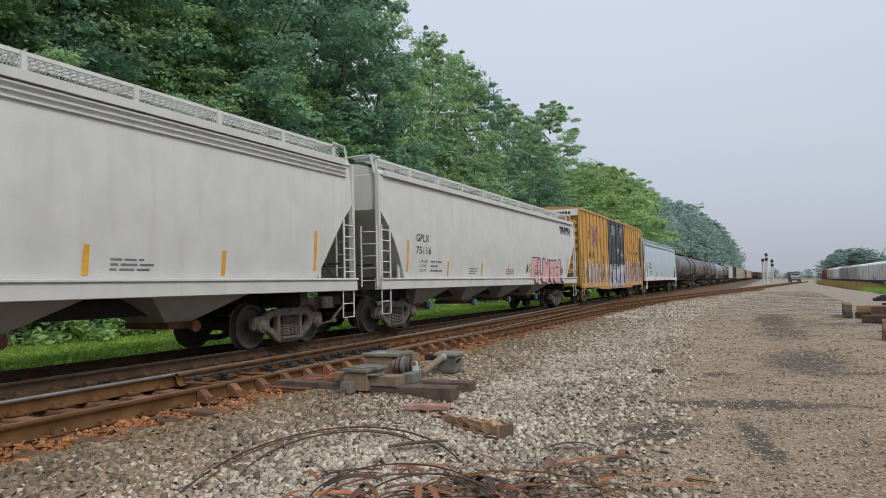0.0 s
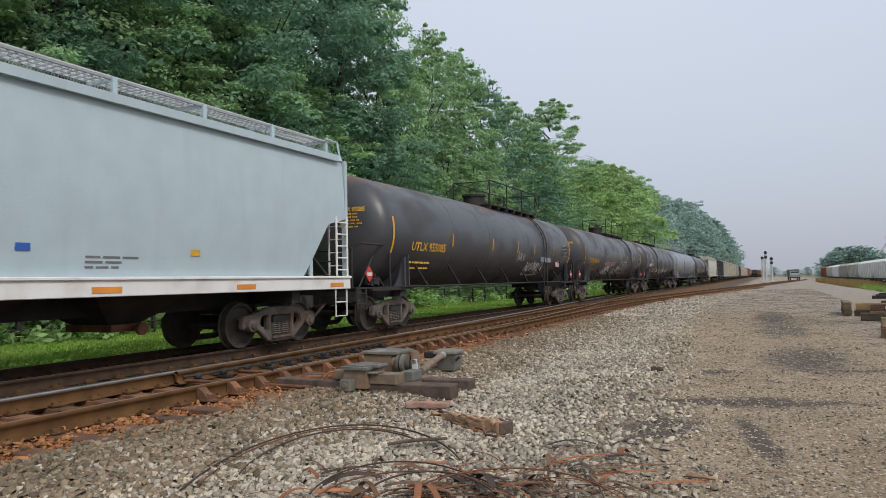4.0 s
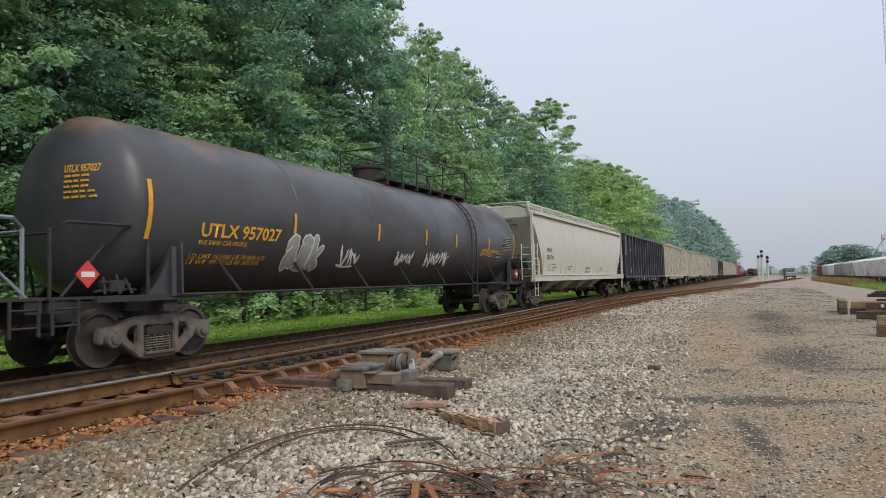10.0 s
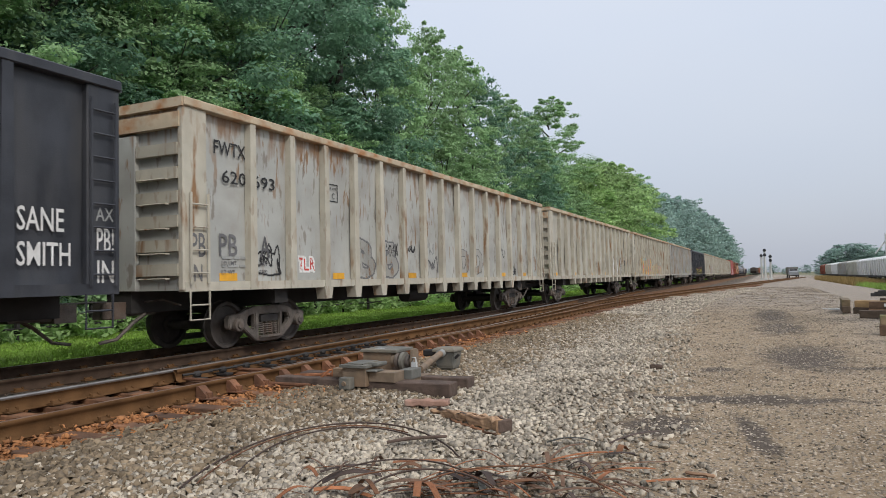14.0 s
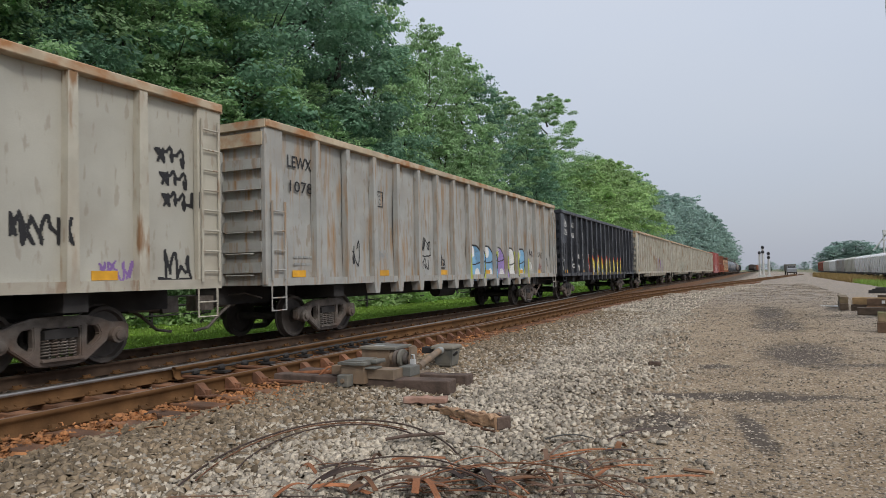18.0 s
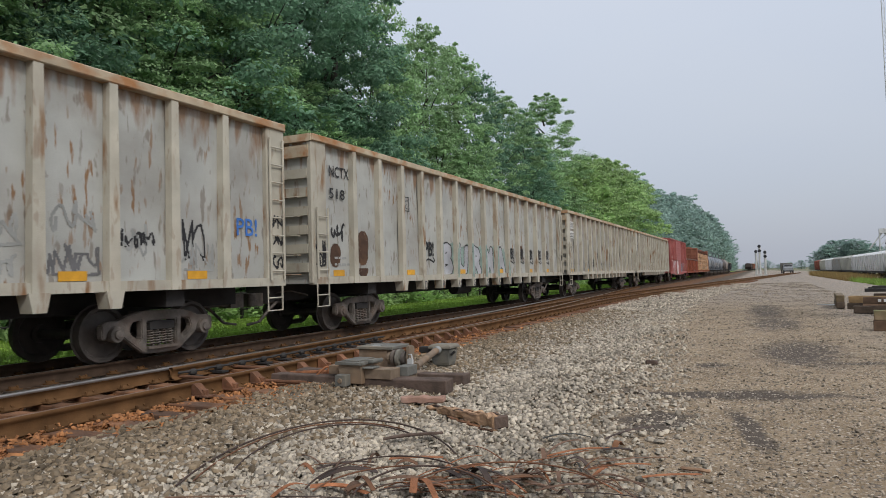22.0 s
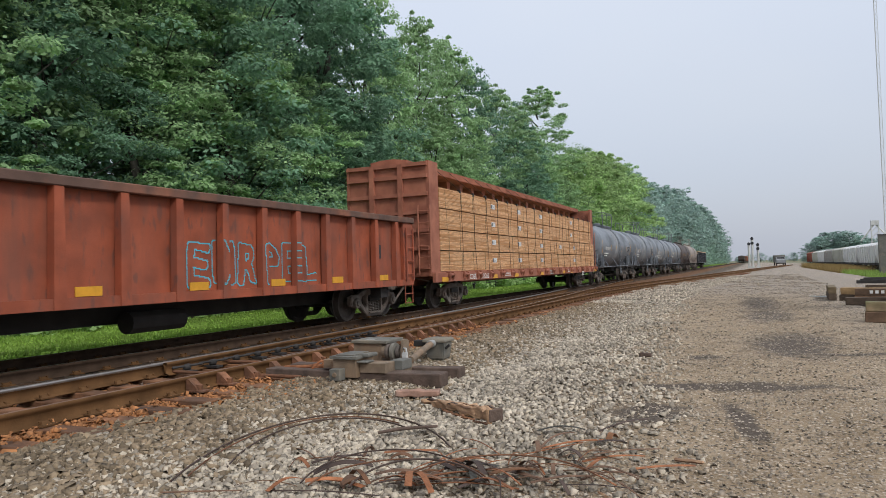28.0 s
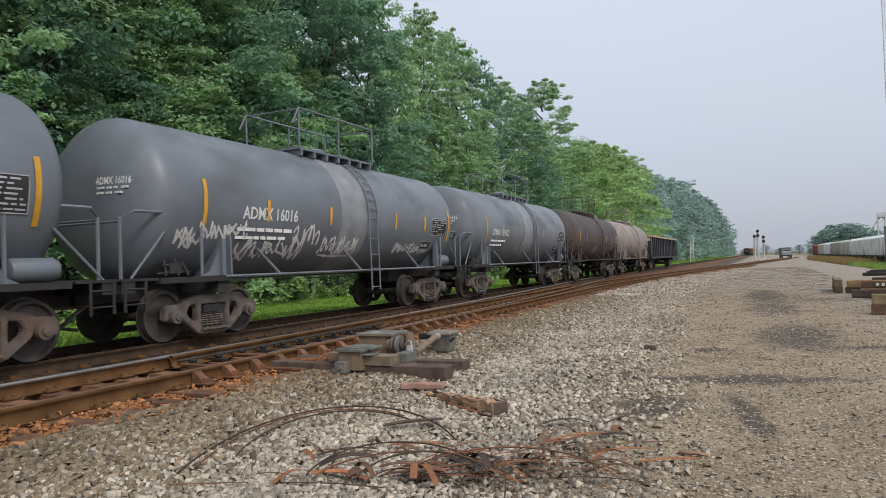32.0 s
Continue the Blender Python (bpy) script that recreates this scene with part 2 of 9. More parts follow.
    "teal_pale": mat("pale_turquoise_spray", (0.22, 0.45, 0.47), 0.6, var=0.2, scale=4, bump=0),
    "spray_blue": mat("bright_blue_spray", (0.05, 0.17, 0.50), 0.6, var=0.15, bump=0),
    "green": mat("green_spray", (0.10, 0.38, 0.25), 0.6, var=0.15, bump=0),
    "pale_green": mat("faded_green_spray_haze", (0.26, 0.35, 0.31), 0.7, var=0.25, scale=5, bump=0),
    "lime": mat("lime_spray", (0.42, 0.48, 0.07), 0.6, var=0.15, bump=0),
    "purple": mat("purple_spray", (0.22, 0.13, 0.34), 0.6, var=0.15, bump=0),
    "orange": mat("orange_spray", (0.65, 0.25, 0.04), 0.6, var=0.2, bump=0),
    "skyblue": mat("sky_blue_spray", (0.20, 0.40, 0.60), 0.6, var=0.15, bump=0),
    "gold": mat("golden_spray", (0.75, 0.45, 0.03), 0.6, var=0.15, bump=0),
    "canary": mat("canary_spray", (0.74, 0.60, 0.06), 0.6, var=0.15, bump=0),
    "rose": mat("rose_spray", (0.60, 0.13, 0.24), 0.6, var=0.15, bump=0),
    "cyan": mat("cyan_spray", (0.06, 0.48, 0.70), 0.6, var=0.15, bump=0),
    "mauve": mat("mauve_spray", (0.38, 0.28, 0.62), 0.6, var=0.15, bump=0),
    "faded_pink": mat("faded_maroon_spray", (0.33, 0.14, 0.15), 0.6, var=0.2, bump=0),
    "maroon": mat("maroon_spray", (0.22, 0.06, 0.06), 0.6, var=0.2, bump=0),
    "silver": mat("silver_spray", (0.46, 0.47, 0.50), 0.5, 0.2, var=0.2, bump=0),
    "ghost": mat("faded_grey_spray", (0.30, 0.31, 0.30), 0.7, var=0.2, bump=0),
    "lumber": mat("sawn_pine", (0.64, 0.375, 0.195), 0.75, var=0.28, scale=5, bump=0.2, fine=30, each=0.2, streak=(1, 0.35, 6), second=(0.45, 0.23, 0.10), amount=0.35, edge=0.03),
    "strap_green": mat("dull_green_band", (0.16, 0.15, 0.085), 0.5, var=0.1, bump=0),
    "tag_grey": mat("faded_dark_spray_paint", (0.13, 0.13, 0.135), 0.7, var=0.3, bump=0),
    "paper": mat("lumber_tag", (0.62, 0.66, 0.70), 0.6, var=0.1, bump=0),
    "mach": mat("dusty_grey_casting", (0.20, 0.15, 0.105), 0.75, var=0.25, scale=6, bump=0.3, second=(0.27, 0.165, 0.09), amount=0.4, edge=0.3),
    "mach2": mat("grey_green_casting", (0.14, 0.14, 0.125), 0.7, var=0.2, scale=6, bump=0.3, second=(0.26, 0.22, 0.16), amount=0.4, edge=0.3),
    "timber": mat("dark_creosote_timber", (0.10, 0.07, 0.055), 0.9, var=0.35, scale=6, bump=0.6, fine=25),
    "split": mat("split_weathered_wood", (0.42, 0.265, 0.155), 0.85, var=0.4, scale=7, bump=0.9, fine=18, second=(0.17, 0.10, 0.065), amount=0.45, streak=(1.2, 14, 14), edge=0.2),
    "pine_old": mat("greenish_old_timber", (0.25, 0.185, 0.11), 0.85, var=0.3, scale=4, bump=0.5, fine=25, second=(0.16, 0.20, 0.08), amount=0.5, edge=0.3, each=0.35),
    "stone": mat("crushed_limestone", (0.60, 0.525, 0.415), 0.9, var=0.16, scale=0.7, bump=0.5, fine=50, island=0.64),
    "stone_brown": mat("dusty_brown_ballast", (0.315, 0.242, 0.158), 0.9, var=0.2, scale=0.7, bump=0.5, fine=50, island=0.62),
    "stone_tan": mat("tan_pebbles", (0.48, 0.40, 0.305), 0.9, var=0.2, scale=1.0, bump=0.3, fine=50, island=0.75),
    "stone_rust": mat("rust_stained_stone", (0.46, 0.205, 0.08), 0.9, var=0.3, scale=1.5, bump=0.3, fine=50, island=0.5),
    "stone_dark": mat("oily_ballast_stone", (0.14, 0.10, 0.075), 0.9, var=0.25, scale=1.5, bump=0.3, fine=50, island=0.5),
    "bark": mat("bark", (0.06, 0.058, 0.05), 0.95, var=0.3, scale=4, bump=0.8, fine=20),
    "glass_dark": mat("dark_lens", (0.02, 0.02, 0.02), 0.2, var=0.05, bump=0),
    "rust_dark": mat("dark_brown_rust", (0.075, 0.04, 0.025), 0.85, var=0.3, scale=5, bump=0.2, second=(0.17, 0.09, 0.045), amount=0.35, edge=0.3),
    "galvanised": mat("dull_galvanised_steel", (0.34, 0.35, 0.35), 0.55, 0.3, var=0.15, bump=0.1),
    "silver_paint": mat("aluminium_paint", (0.58, 0.59, 0.58), 0.5, 0.3, var=0.15, bump=0.1),
}


def leaf(name, color, island=0.45):
    m = mat(name, color, 0.55, var=0.28, scale=0.3, bump=0, fine=8, each=0.22, island=island, spec=0.3)
    n, l = m.node_tree.nodes, m.node_tree.links
    b, out = n["Principled BSDF"], n["Material Output"]
    t = n.new("ShaderNodeBsdfTranslucent")
    l.new(b.inputs["Base Color"].links[0].from_socket, t.inputs[0])
    x = n.new("ShaderNodeMixShader")
    x.inputs[0].default_value = 0.45
    l.new(b.outputs[0], x.inputs[1])
    l.new(t.outputs[0], x.inputs[2])
    l.new(x.outputs[0], out.inputs[0])
    return m


M["leaf"] = leaf("dark_green_leaves", (0.25, 0.45, 0.29), 0.3)
M["leaf_mid"] = leaf("mid_green_leaves", (0.405, 0.625, 0.31), 0.3)
M["leaf_light"] = leaf("light_green_leaves", (0.48, 0.70, 0.29), 0.3)
# distance haze is mixed into this colour: paler, bluer leaves for far trees
M["leaf_hazed"] = leaf("blue_green_leaves", (0.43, 0.60, 0.53), 0.25)
M["grass"] = leaf("bright_grass", (0.31, 0.475, 0.10), 0.3)
M["dry"] = leaf("dry_straw", (0.42, 0.30, 0.12), 0.4)

# ---- mesh helpers ----


def box(bm, x0, x1, y0, y1, z0, z1):
    v = [bm.verts.new((x, y, z)) for x in (x0, x1) for y in (y0, y1) for z in (z0, z1)]
    for f in ((0, 1, 3, 2), (4, 6, 7, 5), (0, 4, 5, 1), (2, 3, 7, 6), (0, 2, 6, 4), (1, 5, 7, 3)):
        bm.faces.new([v[i] for i in f])


def bev(bm, w=0.01, seg=1):
    bmesh.ops.bevel(bm, geom=bm.edges[:], offset=w, segments=seg, affect="EDGES")


def prism(bm, pts, a0, a1, axis="x"):
    """A polygon of (y, z) pushed along x, or of (x, z) along y, or (x, y) along z."""
    def at(p, a):
        return {"x": (a, p[0], p[1]), "y": (p[0], a, p[1]), "z": (p[0], p[1], a)}[axis]
    lo = [bm.verts.new(at(p, a0)) for p in pts]
    hi = [bm.verts.new(at(p, a1)) for p in pts]
    fs = [bm.faces.new(lo[::-1]), bm.faces.new(hi)]
    for i in range(len(pts)):
        j = (i + 1) % len(pts)
        fs.append(bm.faces.new((lo[i], lo[j], hi[j], hi[i])))
    bmesh.ops.recalc_face_normals(bm, faces=fs)


def tube(bm, pts, r, n=6, caps=True):
    """A round bar along a line of points; r may be a list."""
    pts = [Vector(p) for p in pts]
    rings = []
    for i, p in enumerate(pts):
        d = (pts[min(i + 1, len(pts) - 1)] - pts[max(i - 1, 0)]).normalized()
        u = d.cross(Vector((0, 0, 1)) if abs(d.z) < 0.9 else Vector((1, 0, 0))).normalized()
        w = d.cross(u)
        q = r[i] if isinstance(r, (list, tuple)) else r
        rings.append([bm.verts.new(p + q * (math.cos(a) * u + math.sin(a) * w)) for a in (2 * math.pi * k / n for k in range(n))])
    for a, b in zip(rings, rings[1:]):
        for k in range(n):
            bm.faces.new((a[k], a[(k + 1) % n], b[(k + 1) % n], b[k]))
    if caps:
        bm.faces.new(rings[0][::-1])
        bm.faces.new(rings[-1])


def lathe(bm, prof, axis="x", n=28, mid=(0, 0, 0)):
    """prof: (along, radius) turned round an axis through mid."""
    rings = []
    for a, r in prof:
        ring = []
        for k in range(n):
            t = 2 * math.pi * k / n
            c, s = r * math.cos(t), r * math.sin(t)
            p = {"x": (a, c, s), "y": (s, a, c), "z": (c, s, a)}[axis]
            ring.append(bm.verts.new(Vector(p) + Vector(mid)))
        rings.append(ring)
    for a, b in zip(rings, rings[1:]):
        for k in range(n):
            bm.faces.new((a[k], a[(k + 1) % n], b[(k + 1) % n], b[k]))
    bm.faces.new(rings[0][::-1])
    bm.faces.new(rings[-1])
    bmesh.ops.recalc_face_normals(bm, faces=bm.faces[:])


def mesh_of(name, bm, mats, smooth=None):
    me = bpy.data.meshes.new(name)
    bm.to_mesh(me)
    bm.free()
    for m in (mats if isinstance(mats, (list, tuple)) else [mats]):
        me.materials.append(m)
    if smooth:
        me.polygons.foreach_set("use_smooth", [True] * len(me.polygons))
        me.set_sharp_from_angle(angle=radians(smooth))
    return me


CACHE = {}


def shared(key, make, mats, smooth=None):
    """A mesh built once and used again by alike parts."""
    if key not in CACHE:
        bm = bmesh.new()
        make(bm)
        CACHE[key] = mesh_of(key.split("|")[0], bm, mats, smooth)
    return CACHE[key]


def part(name, src, mats, parent, label="", at=(0, 0, 0), turn=0.0, smooth=None):
    """One mesh object under a thing or a part; src: a bmesh or a finished mesh."""
    me = mesh_of(name, src, mats, smooth) if isinstance(src, bmesh.types.BMesh) else src
    ob = new(name, me)
    ob.parent = parent
    ob.matrix_basis = pose(*at, 0, 0, turn)
    if label:
        ob["label"] = label
    return ob


def thing(name, label, category, group="", at=(0, 0, 0), turn=0.0, me=None):
    ob = new(name, me)
    ob.matrix_basis = pose(*at, 0, 0, turn)
    return tagged(ob, label, category, group)


def from_arrays(name, verts, faces, mats, index=None, smooth=False):
    """A mesh from arrays of points and of equal-sided faces."""
    verts, faces = np.asarray(verts, np.float32), np.asarray(faces, np.int32)
    me = bpy.data.meshes.new(name)
    k = faces.shape[1]
    me.vertices.add(len(verts))
    me.vertices.foreach_set("co", verts.ravel())
    me.loops.add(faces.size)
    me.loops.foreach_set("vertex_index", faces.ravel())
    me.polygons.add(len(faces))
    me.polygons.foreach_set("loop_start", np.arange(0, faces.size, k, dtype=np.int32))
    for m in (mats if isinstance(mats, (list, tuple)) else [mats]):
        me.materials.append(m)
    if index is not None:
        me.polygons.foreach_set("material_index", np.asarray(index, np.int32))
    if smooth:
        me.polygons.foreach_set("use_smooth", np.ones(len(faces), bool))
    me.update(calc_edges=True)
    return me


def font_mesh(text, size=1.0, line=0.85, bold=0.008):
    cu = bpy.data.curves.new("text", "FONT")
    cu.body, cu.size, cu.resolution_u, cu.space_line = text, size, 2, line
    cu.offset = bold * size
    tmp = bpy.data.objects.new("text", cu)
    me = bpy.data.meshes.new_from_object(tmp)
    bpy.data.objects.remove(tmp)
    bpy.data.curves.remove(cu)
    co = np.empty(len(me.vertices) * 3, np.float32)
    me.vertices.foreach_get("co", co)
    return me, co.reshape(-1, 3)


def writing(car, text, y, z, size, material, surf, name="lettering", stretch=1.0, label="", width=None, bold=0.008):
    """Letters on the side that faces the yard; they follow the side's shape. size: height of the capitals."""
    me, co = font_mesh(text, size * 1.38, bold=bold)
    me.materials.clear()
    me.materials.append(material)
    me.name = name
    if width:
        stretch = width / max(0.01, float(co[:, 0].max()))
    yy, zz = y + co[:, 0] * stretch, z + co[:, 1]
    me.vertices.foreach_set("co", np.c_[surf(yy, zz) + 0.007, yy, zz].astype(np.float32).ravel())
    me.update()
    return part(name, me, None, car, label)


def bars(car, y, z, w, rows, material, surf, step=0.1, thick=0.045, seed=1, name="small_print"):
    """Writing too small to read, as plain bars."""
    rnd = random.Random(seed)
    bm = bmesh.new()
    for r in range(rows):
        zz, yy = z - r * step, y
        while yy < y + w * rnd.uniform(0.7, 1):
            ww = rnd.uniform(0.08, 0.3)
            x = float(surf(np.array([yy]), np.array([zz]))[0])
            box(bm, x - 0.002, x + 0.006, yy, yy + ww, zz - thick / 2, zz + thick / 2)
            yy += ww + 0.05
    return part(name, bm, material, car)


LETTER = {}


def letter_mask(ch, nu, nv, lean, seed):
    """A letter of the built-in font, stretched over a grid of cells and bent a little."""
    if ch == "^":
        U, V = np.meshgrid((np.arange(nu) + 0.5) / nu, (np.arange(nv) + 0.5) / nv)
        mid = 0.5 + 0.1 * np.sin(V * 4 + seed)
        return ((np.abs(U - mid) < 0.36 + 0.06 * np.sin(V * 9 + seed)) & (V > 0.04) & (V < 0.6)) | (((U - mid) / 0.40) ** 2 + ((V - 0.6) / 0.34) ** 2 < 1)
    if ch not in LETTER:
        me, co = font_mesh(ch)
        me.calc_loop_triangles()
        tri = np.array([t.vertices[:] for t in me.loop_triangles])
        co = co[:, :2] - co[:, :2].min(0)
        LETTER[ch] = (co / np.maximum(co.max(0), 1e-3), tri)
    co, tri = LETTER[ch]
    p = np.c_[co[:, 0] + lean * (co[:, 1] - 0.5) + 0.06 * np.sin(co[:, 1] * 5 + seed), co[:, 1] + 0.05 * np.sin(co[:, 0] * 6 + seed * 2)]
    p = (p * 0.74 + 0.13) * (nu, nv)
    U, V = np.meshgrid(np.arange(nu) + 0.5, np.arange(nv) + 0.5)
    m = np.zeros((nv, nu), bool)
    for a, b, c in p[tri]:
        d = (b[0] - a[0]) * (c[1] - a[1]) - (c[0] - a[0]) * (b[1] - a[1])
        if abs(d) < 1e-9:
            continue
        s = ((U - a[0]) * (c[1] - a[1]) - (c[0] - a[0]) * (V - a[1])) / d
        t = ((b[0] - a[0]) * (V - a[1]) - (U - a[0]) * (b[1] - a[1])) / d
        m |= (s >= 0) & (t >= 0) & (s + t <= 1)
    return m


def wild_mask(U, V, cx, w, h, seed):
    """One angular letter: a zigzag of slanted bars with flat ends and an arrow tip."""
    r = random.Random(seed)
    pts = [(cx + r.uniform(-0.5, 0.5) * w, h * q) for q in (r.uniform(0.05, 0.16), r.uniform(0.82, 0.93), r.uniform(0.3, 0.55), r.uniform(0.7, 0.9), r.uniform(0.06, 0.3))[:r.choice((4, 5, 5))]]
    m = np.zeros(U.shape, bool)
    for k, ((a, b), (e, f)) in enumerate(zip(pts, pts[1:])):
        du, dv = e - a, f - b
        ln = math.hypot(du, dv) + 1e-6
        t = ((U - a) * du + (V - b) * dv) / (ln * ln)
        off = np.abs((U - a) * dv - (V - b) * du) / ln
        th = h * r.uniform(0.06, 0.13) * (0.75 + 0.5 * np.clip(t, 0, 1) if k % 2 else 1.25 - 0.5 * np.clip(t, 0, 1))
        m |= (off < th) & (t > -0.08) & (t < 1.08)
    (a, b), (e, f) = pts[-2], pts[-1]
    du, dv = e - a, f - b
    ln = math.hypot(du, dv) + 1e-6
    t = ((U - e) * du + (V - f) * dv) / ln
    off = np.abs((U - e) * dv - (V - f) * du) / ln
    return m | ((t > -0.02 * h) & (off < 0.24 * h - t * 1.1) & (t < 0.22 * h))


def swell(m, r):
    """The mask grown by r cells."""
    out, k = m.copy(), int(math.ceil(r))
    q = np.pad(m, k)
    h, w = m.shape
    for i in range(-k, k + 1):
        for j in range(-k, k + 1):
            if i * i + j * j <= r * r:
                out |= q[k + i:k + i + h, k + j:k + j + w]
    return out


def spray(car, y0, z0, w, h, n, fills, line, surf, seed, fat=0.14, rim=0.05, cloud=None, cell=0.021, name="graffiti", label="", depth=2, text=None, at=None, wide=0.95, edge=None, path=None, solid=False, wild=False):
    """Sprayed letters with an outline, laid on the side's shape cell by cell. text: the letters, or none for swollen
    scrawl; at: where each letter starts; edge: a rim colour round the cloud."""
    rnd = random.Random(seed)
    nu, nv = int(w / cell), int(h / cell)
    U, V = np.meshgrid((np.arange(nu) + 0.5) * cell, (np.arange(nv) + 0.5) * cell)
    idx = -np.ones((nv, nu), int)
    wob = 0.04 * np.sin(U * 7 + seed) + 0.04 * np.sin(V * 11 + U * 3)
    nf = len(fills)
    mats = list(fills) + [line] + ([cloud] if cloud else []) + ([edge] if edge else [])
    if wild:
        lw = w / n
        letters = [wild_mask(U, V, (i + 0.5) * lw, lw * 2.0, h, seed * 31 + i) for i in range(n)]
        if cloud:
            idx[swell(np.any(letters, 0), (rim + 0.05) / cell)] = nf + 1
        for i, m in enumerate(letters):
            k = int(0.05 / cell)
            dark = swell(m, rim / cell)
            idx[np.roll(np.roll(dark, -k, 0), -k, 1)] = nf
            idx[dark] = nf
            tone = np.clip(((V / h + 0.12 * np.sin(U * 5 + i)) * nf).astype(int), 0, nf - 1)
            shine = m & ~np.roll(np.roll(m, -2, 0), 2, 1)
            idx = np.where(m, np.where(shine, nf - 1, tone), idx)
    elif text:
        masks = []
        for i, ch in enumerate(text):
            if ch == " ":
                continue
            lo = (at[i] - y0 if at else i * w / len(text)) / cell
            lw = int((wide if at else w / len(text) * 1.06) / cell)
            lm = letter_mask(ch, lw, nv, rnd.uniform(-0.12, 0.12), seed + i)
            big = np.zeros((nv, nu), bool)
            lo = int(max(0, lo))
            q = min(nu, lo + lw) - lo
            if q > 0:
                big[:, lo:lo + q] = lm[:, :q]
            masks.append(swell(big, fat * h / cell * 0.42))
        if cloud:
            every = np.any(masks, 0)
            c = swell(every, 0.22 * h / cell) & ((V < h * (0.74 + 0.08 * np.sin(U * 3.1 + seed) + 0.05 * np.sin(U * 11 + seed))) if solid else (V < h * (0.92 + 0.06 * np.sin(U * 5 + seed))))
            if edge:
                idx[swell(c, 0.13 / cell)] = nf + 2
            idx[c] = nf + 1
        for i, m in enumerate(masks):
            if rim:
                idx[swell(m, rim / cell)] = nf
            band = (np.floor(1.1 + np.sin(U * 4.2 + V * 3.3 + i * 1.7) + 0.6 * np.sin(V * 7 + i)).astype(int) + i) % nf
            if solid:
                ii = np.flatnonzero(m.any(0))
                c0, c1 = (ii[0] * 0.65 + ii[-1] * 0.35) * cell, (ii[0] * 0.35 + ii[-1] * 0.65) * cell
                spot = (np.hypot(U - c0, V - h * 0.80) < h * 0.16) | (np.hypot(U - c1, V - h * 0.18) < h * 0.17)
                lip = (np.abs(V - h * (0.45 + 0.05 * (i % 3)) - 0.25 * (U - c0) ** 2) < 0.022) & (U > c0 - 0.1)
                band = np.where(lip, nf, np.where(spot, nf - 1, i % (nf - 1)))
            idx = np.where(m, band, idx)
    else:
        letters = []
        for i in range(0 if path else n):
            c, hw = (i + 0.5) * w / n, w / n * 0.42
            pts = [(c + rnd.uniform(-hw, hw) * 0.8, h * (0.16 + 0.68 * k / (depth + 1)) if k % 2 else h * rnd.choice((0.17, 0.83, 0.5))) for k in range(depth + 2)]
            d = np.full_like(U, 9.0)
            for (a, b), (e, f) in zip(pts, pts[1:]):
                du, dv = e - a, f - b
                t = np.clip(((U - a) * du + (V - b) * dv) / (du * du + dv * dv + 1e-6), 0, 1)
                d = np.minimum(d, np.hypot(U - a - t * du, V - b - t * dv))
            letters.append(d * (1 + wob * 0.6))
        if path:
            d = np.full_like(U, 9.0)
            for (a, b), (e, f) in zip(path, path[1:]):
                du, dv = e - a, f - b
                t = np.clip(((U - a) * du + (V - b) * dv) / (du * du + dv * dv + 1e-6), 0, 1)
                d = np.minimum(d, np.hypot(U - a - t * du, V - b - t * dv))
            letters = [d]
        r = fat * h
        if cloud:
            idx[np.min(letters, 0) < r + rim + 0.12 * h + wob] = nf + 1
        for i, d in enumerate(letters):
            if rim:
                idx[d < r + rim] = nf
            band = (np.floor((V / h) * 2.2 + 0.8 * np.sin(U * 3 + i)).astype(int) + i) % nf
            idx = np.where(d < r, band, idx)
            if rim and fat > 0.1 and not path:
                idx[(d < r * 0.22) & (np.sin(U * 9 + V * 5) > 0.3)] = nf
    verts, faces, mi = [], [], []
    edge_y = y0 + np.arange(nu + 1) * cell
    mid_y, edge_z = np.meshgrid(edge_y[:-1] + cell / 2, z0 + np.arange(nv + 1) * cell)
    side = np.broadcast_to(surf(mid_y, edge_z), mid_y.shape)
    for j in range(nv):
        za, zb = z0 + j * cell, z0 + (j + 1) * cell
        row, xs = idx[j], side[j]
        i = 0
        while i < nu:
            k = i + 1
            while k < nu and row[k] == row[i] and abs(xs[k] - xs[i]) < 2e-3:
                k += 1
            if row[i] >= 0 and xs[i] > 0:
                ya, yb, q = edge_y[i], edge_y[k], (i + k - 1) // 2
                xa, xb = side[j, q] + 0.005, side[j + 1, q] + 0.005
                b = len(verts)
                verts += [(xa, ya, za), (xa, yb, za), (xb, yb, zb), (xb, ya, zb)]
                faces.append((b, b + 1, b + 2, b + 3))
                mi.append(row[i])
            i = k
    if faces:
        return part(name, from_arrays(name, verts, faces, mats, mi), None, car, label)


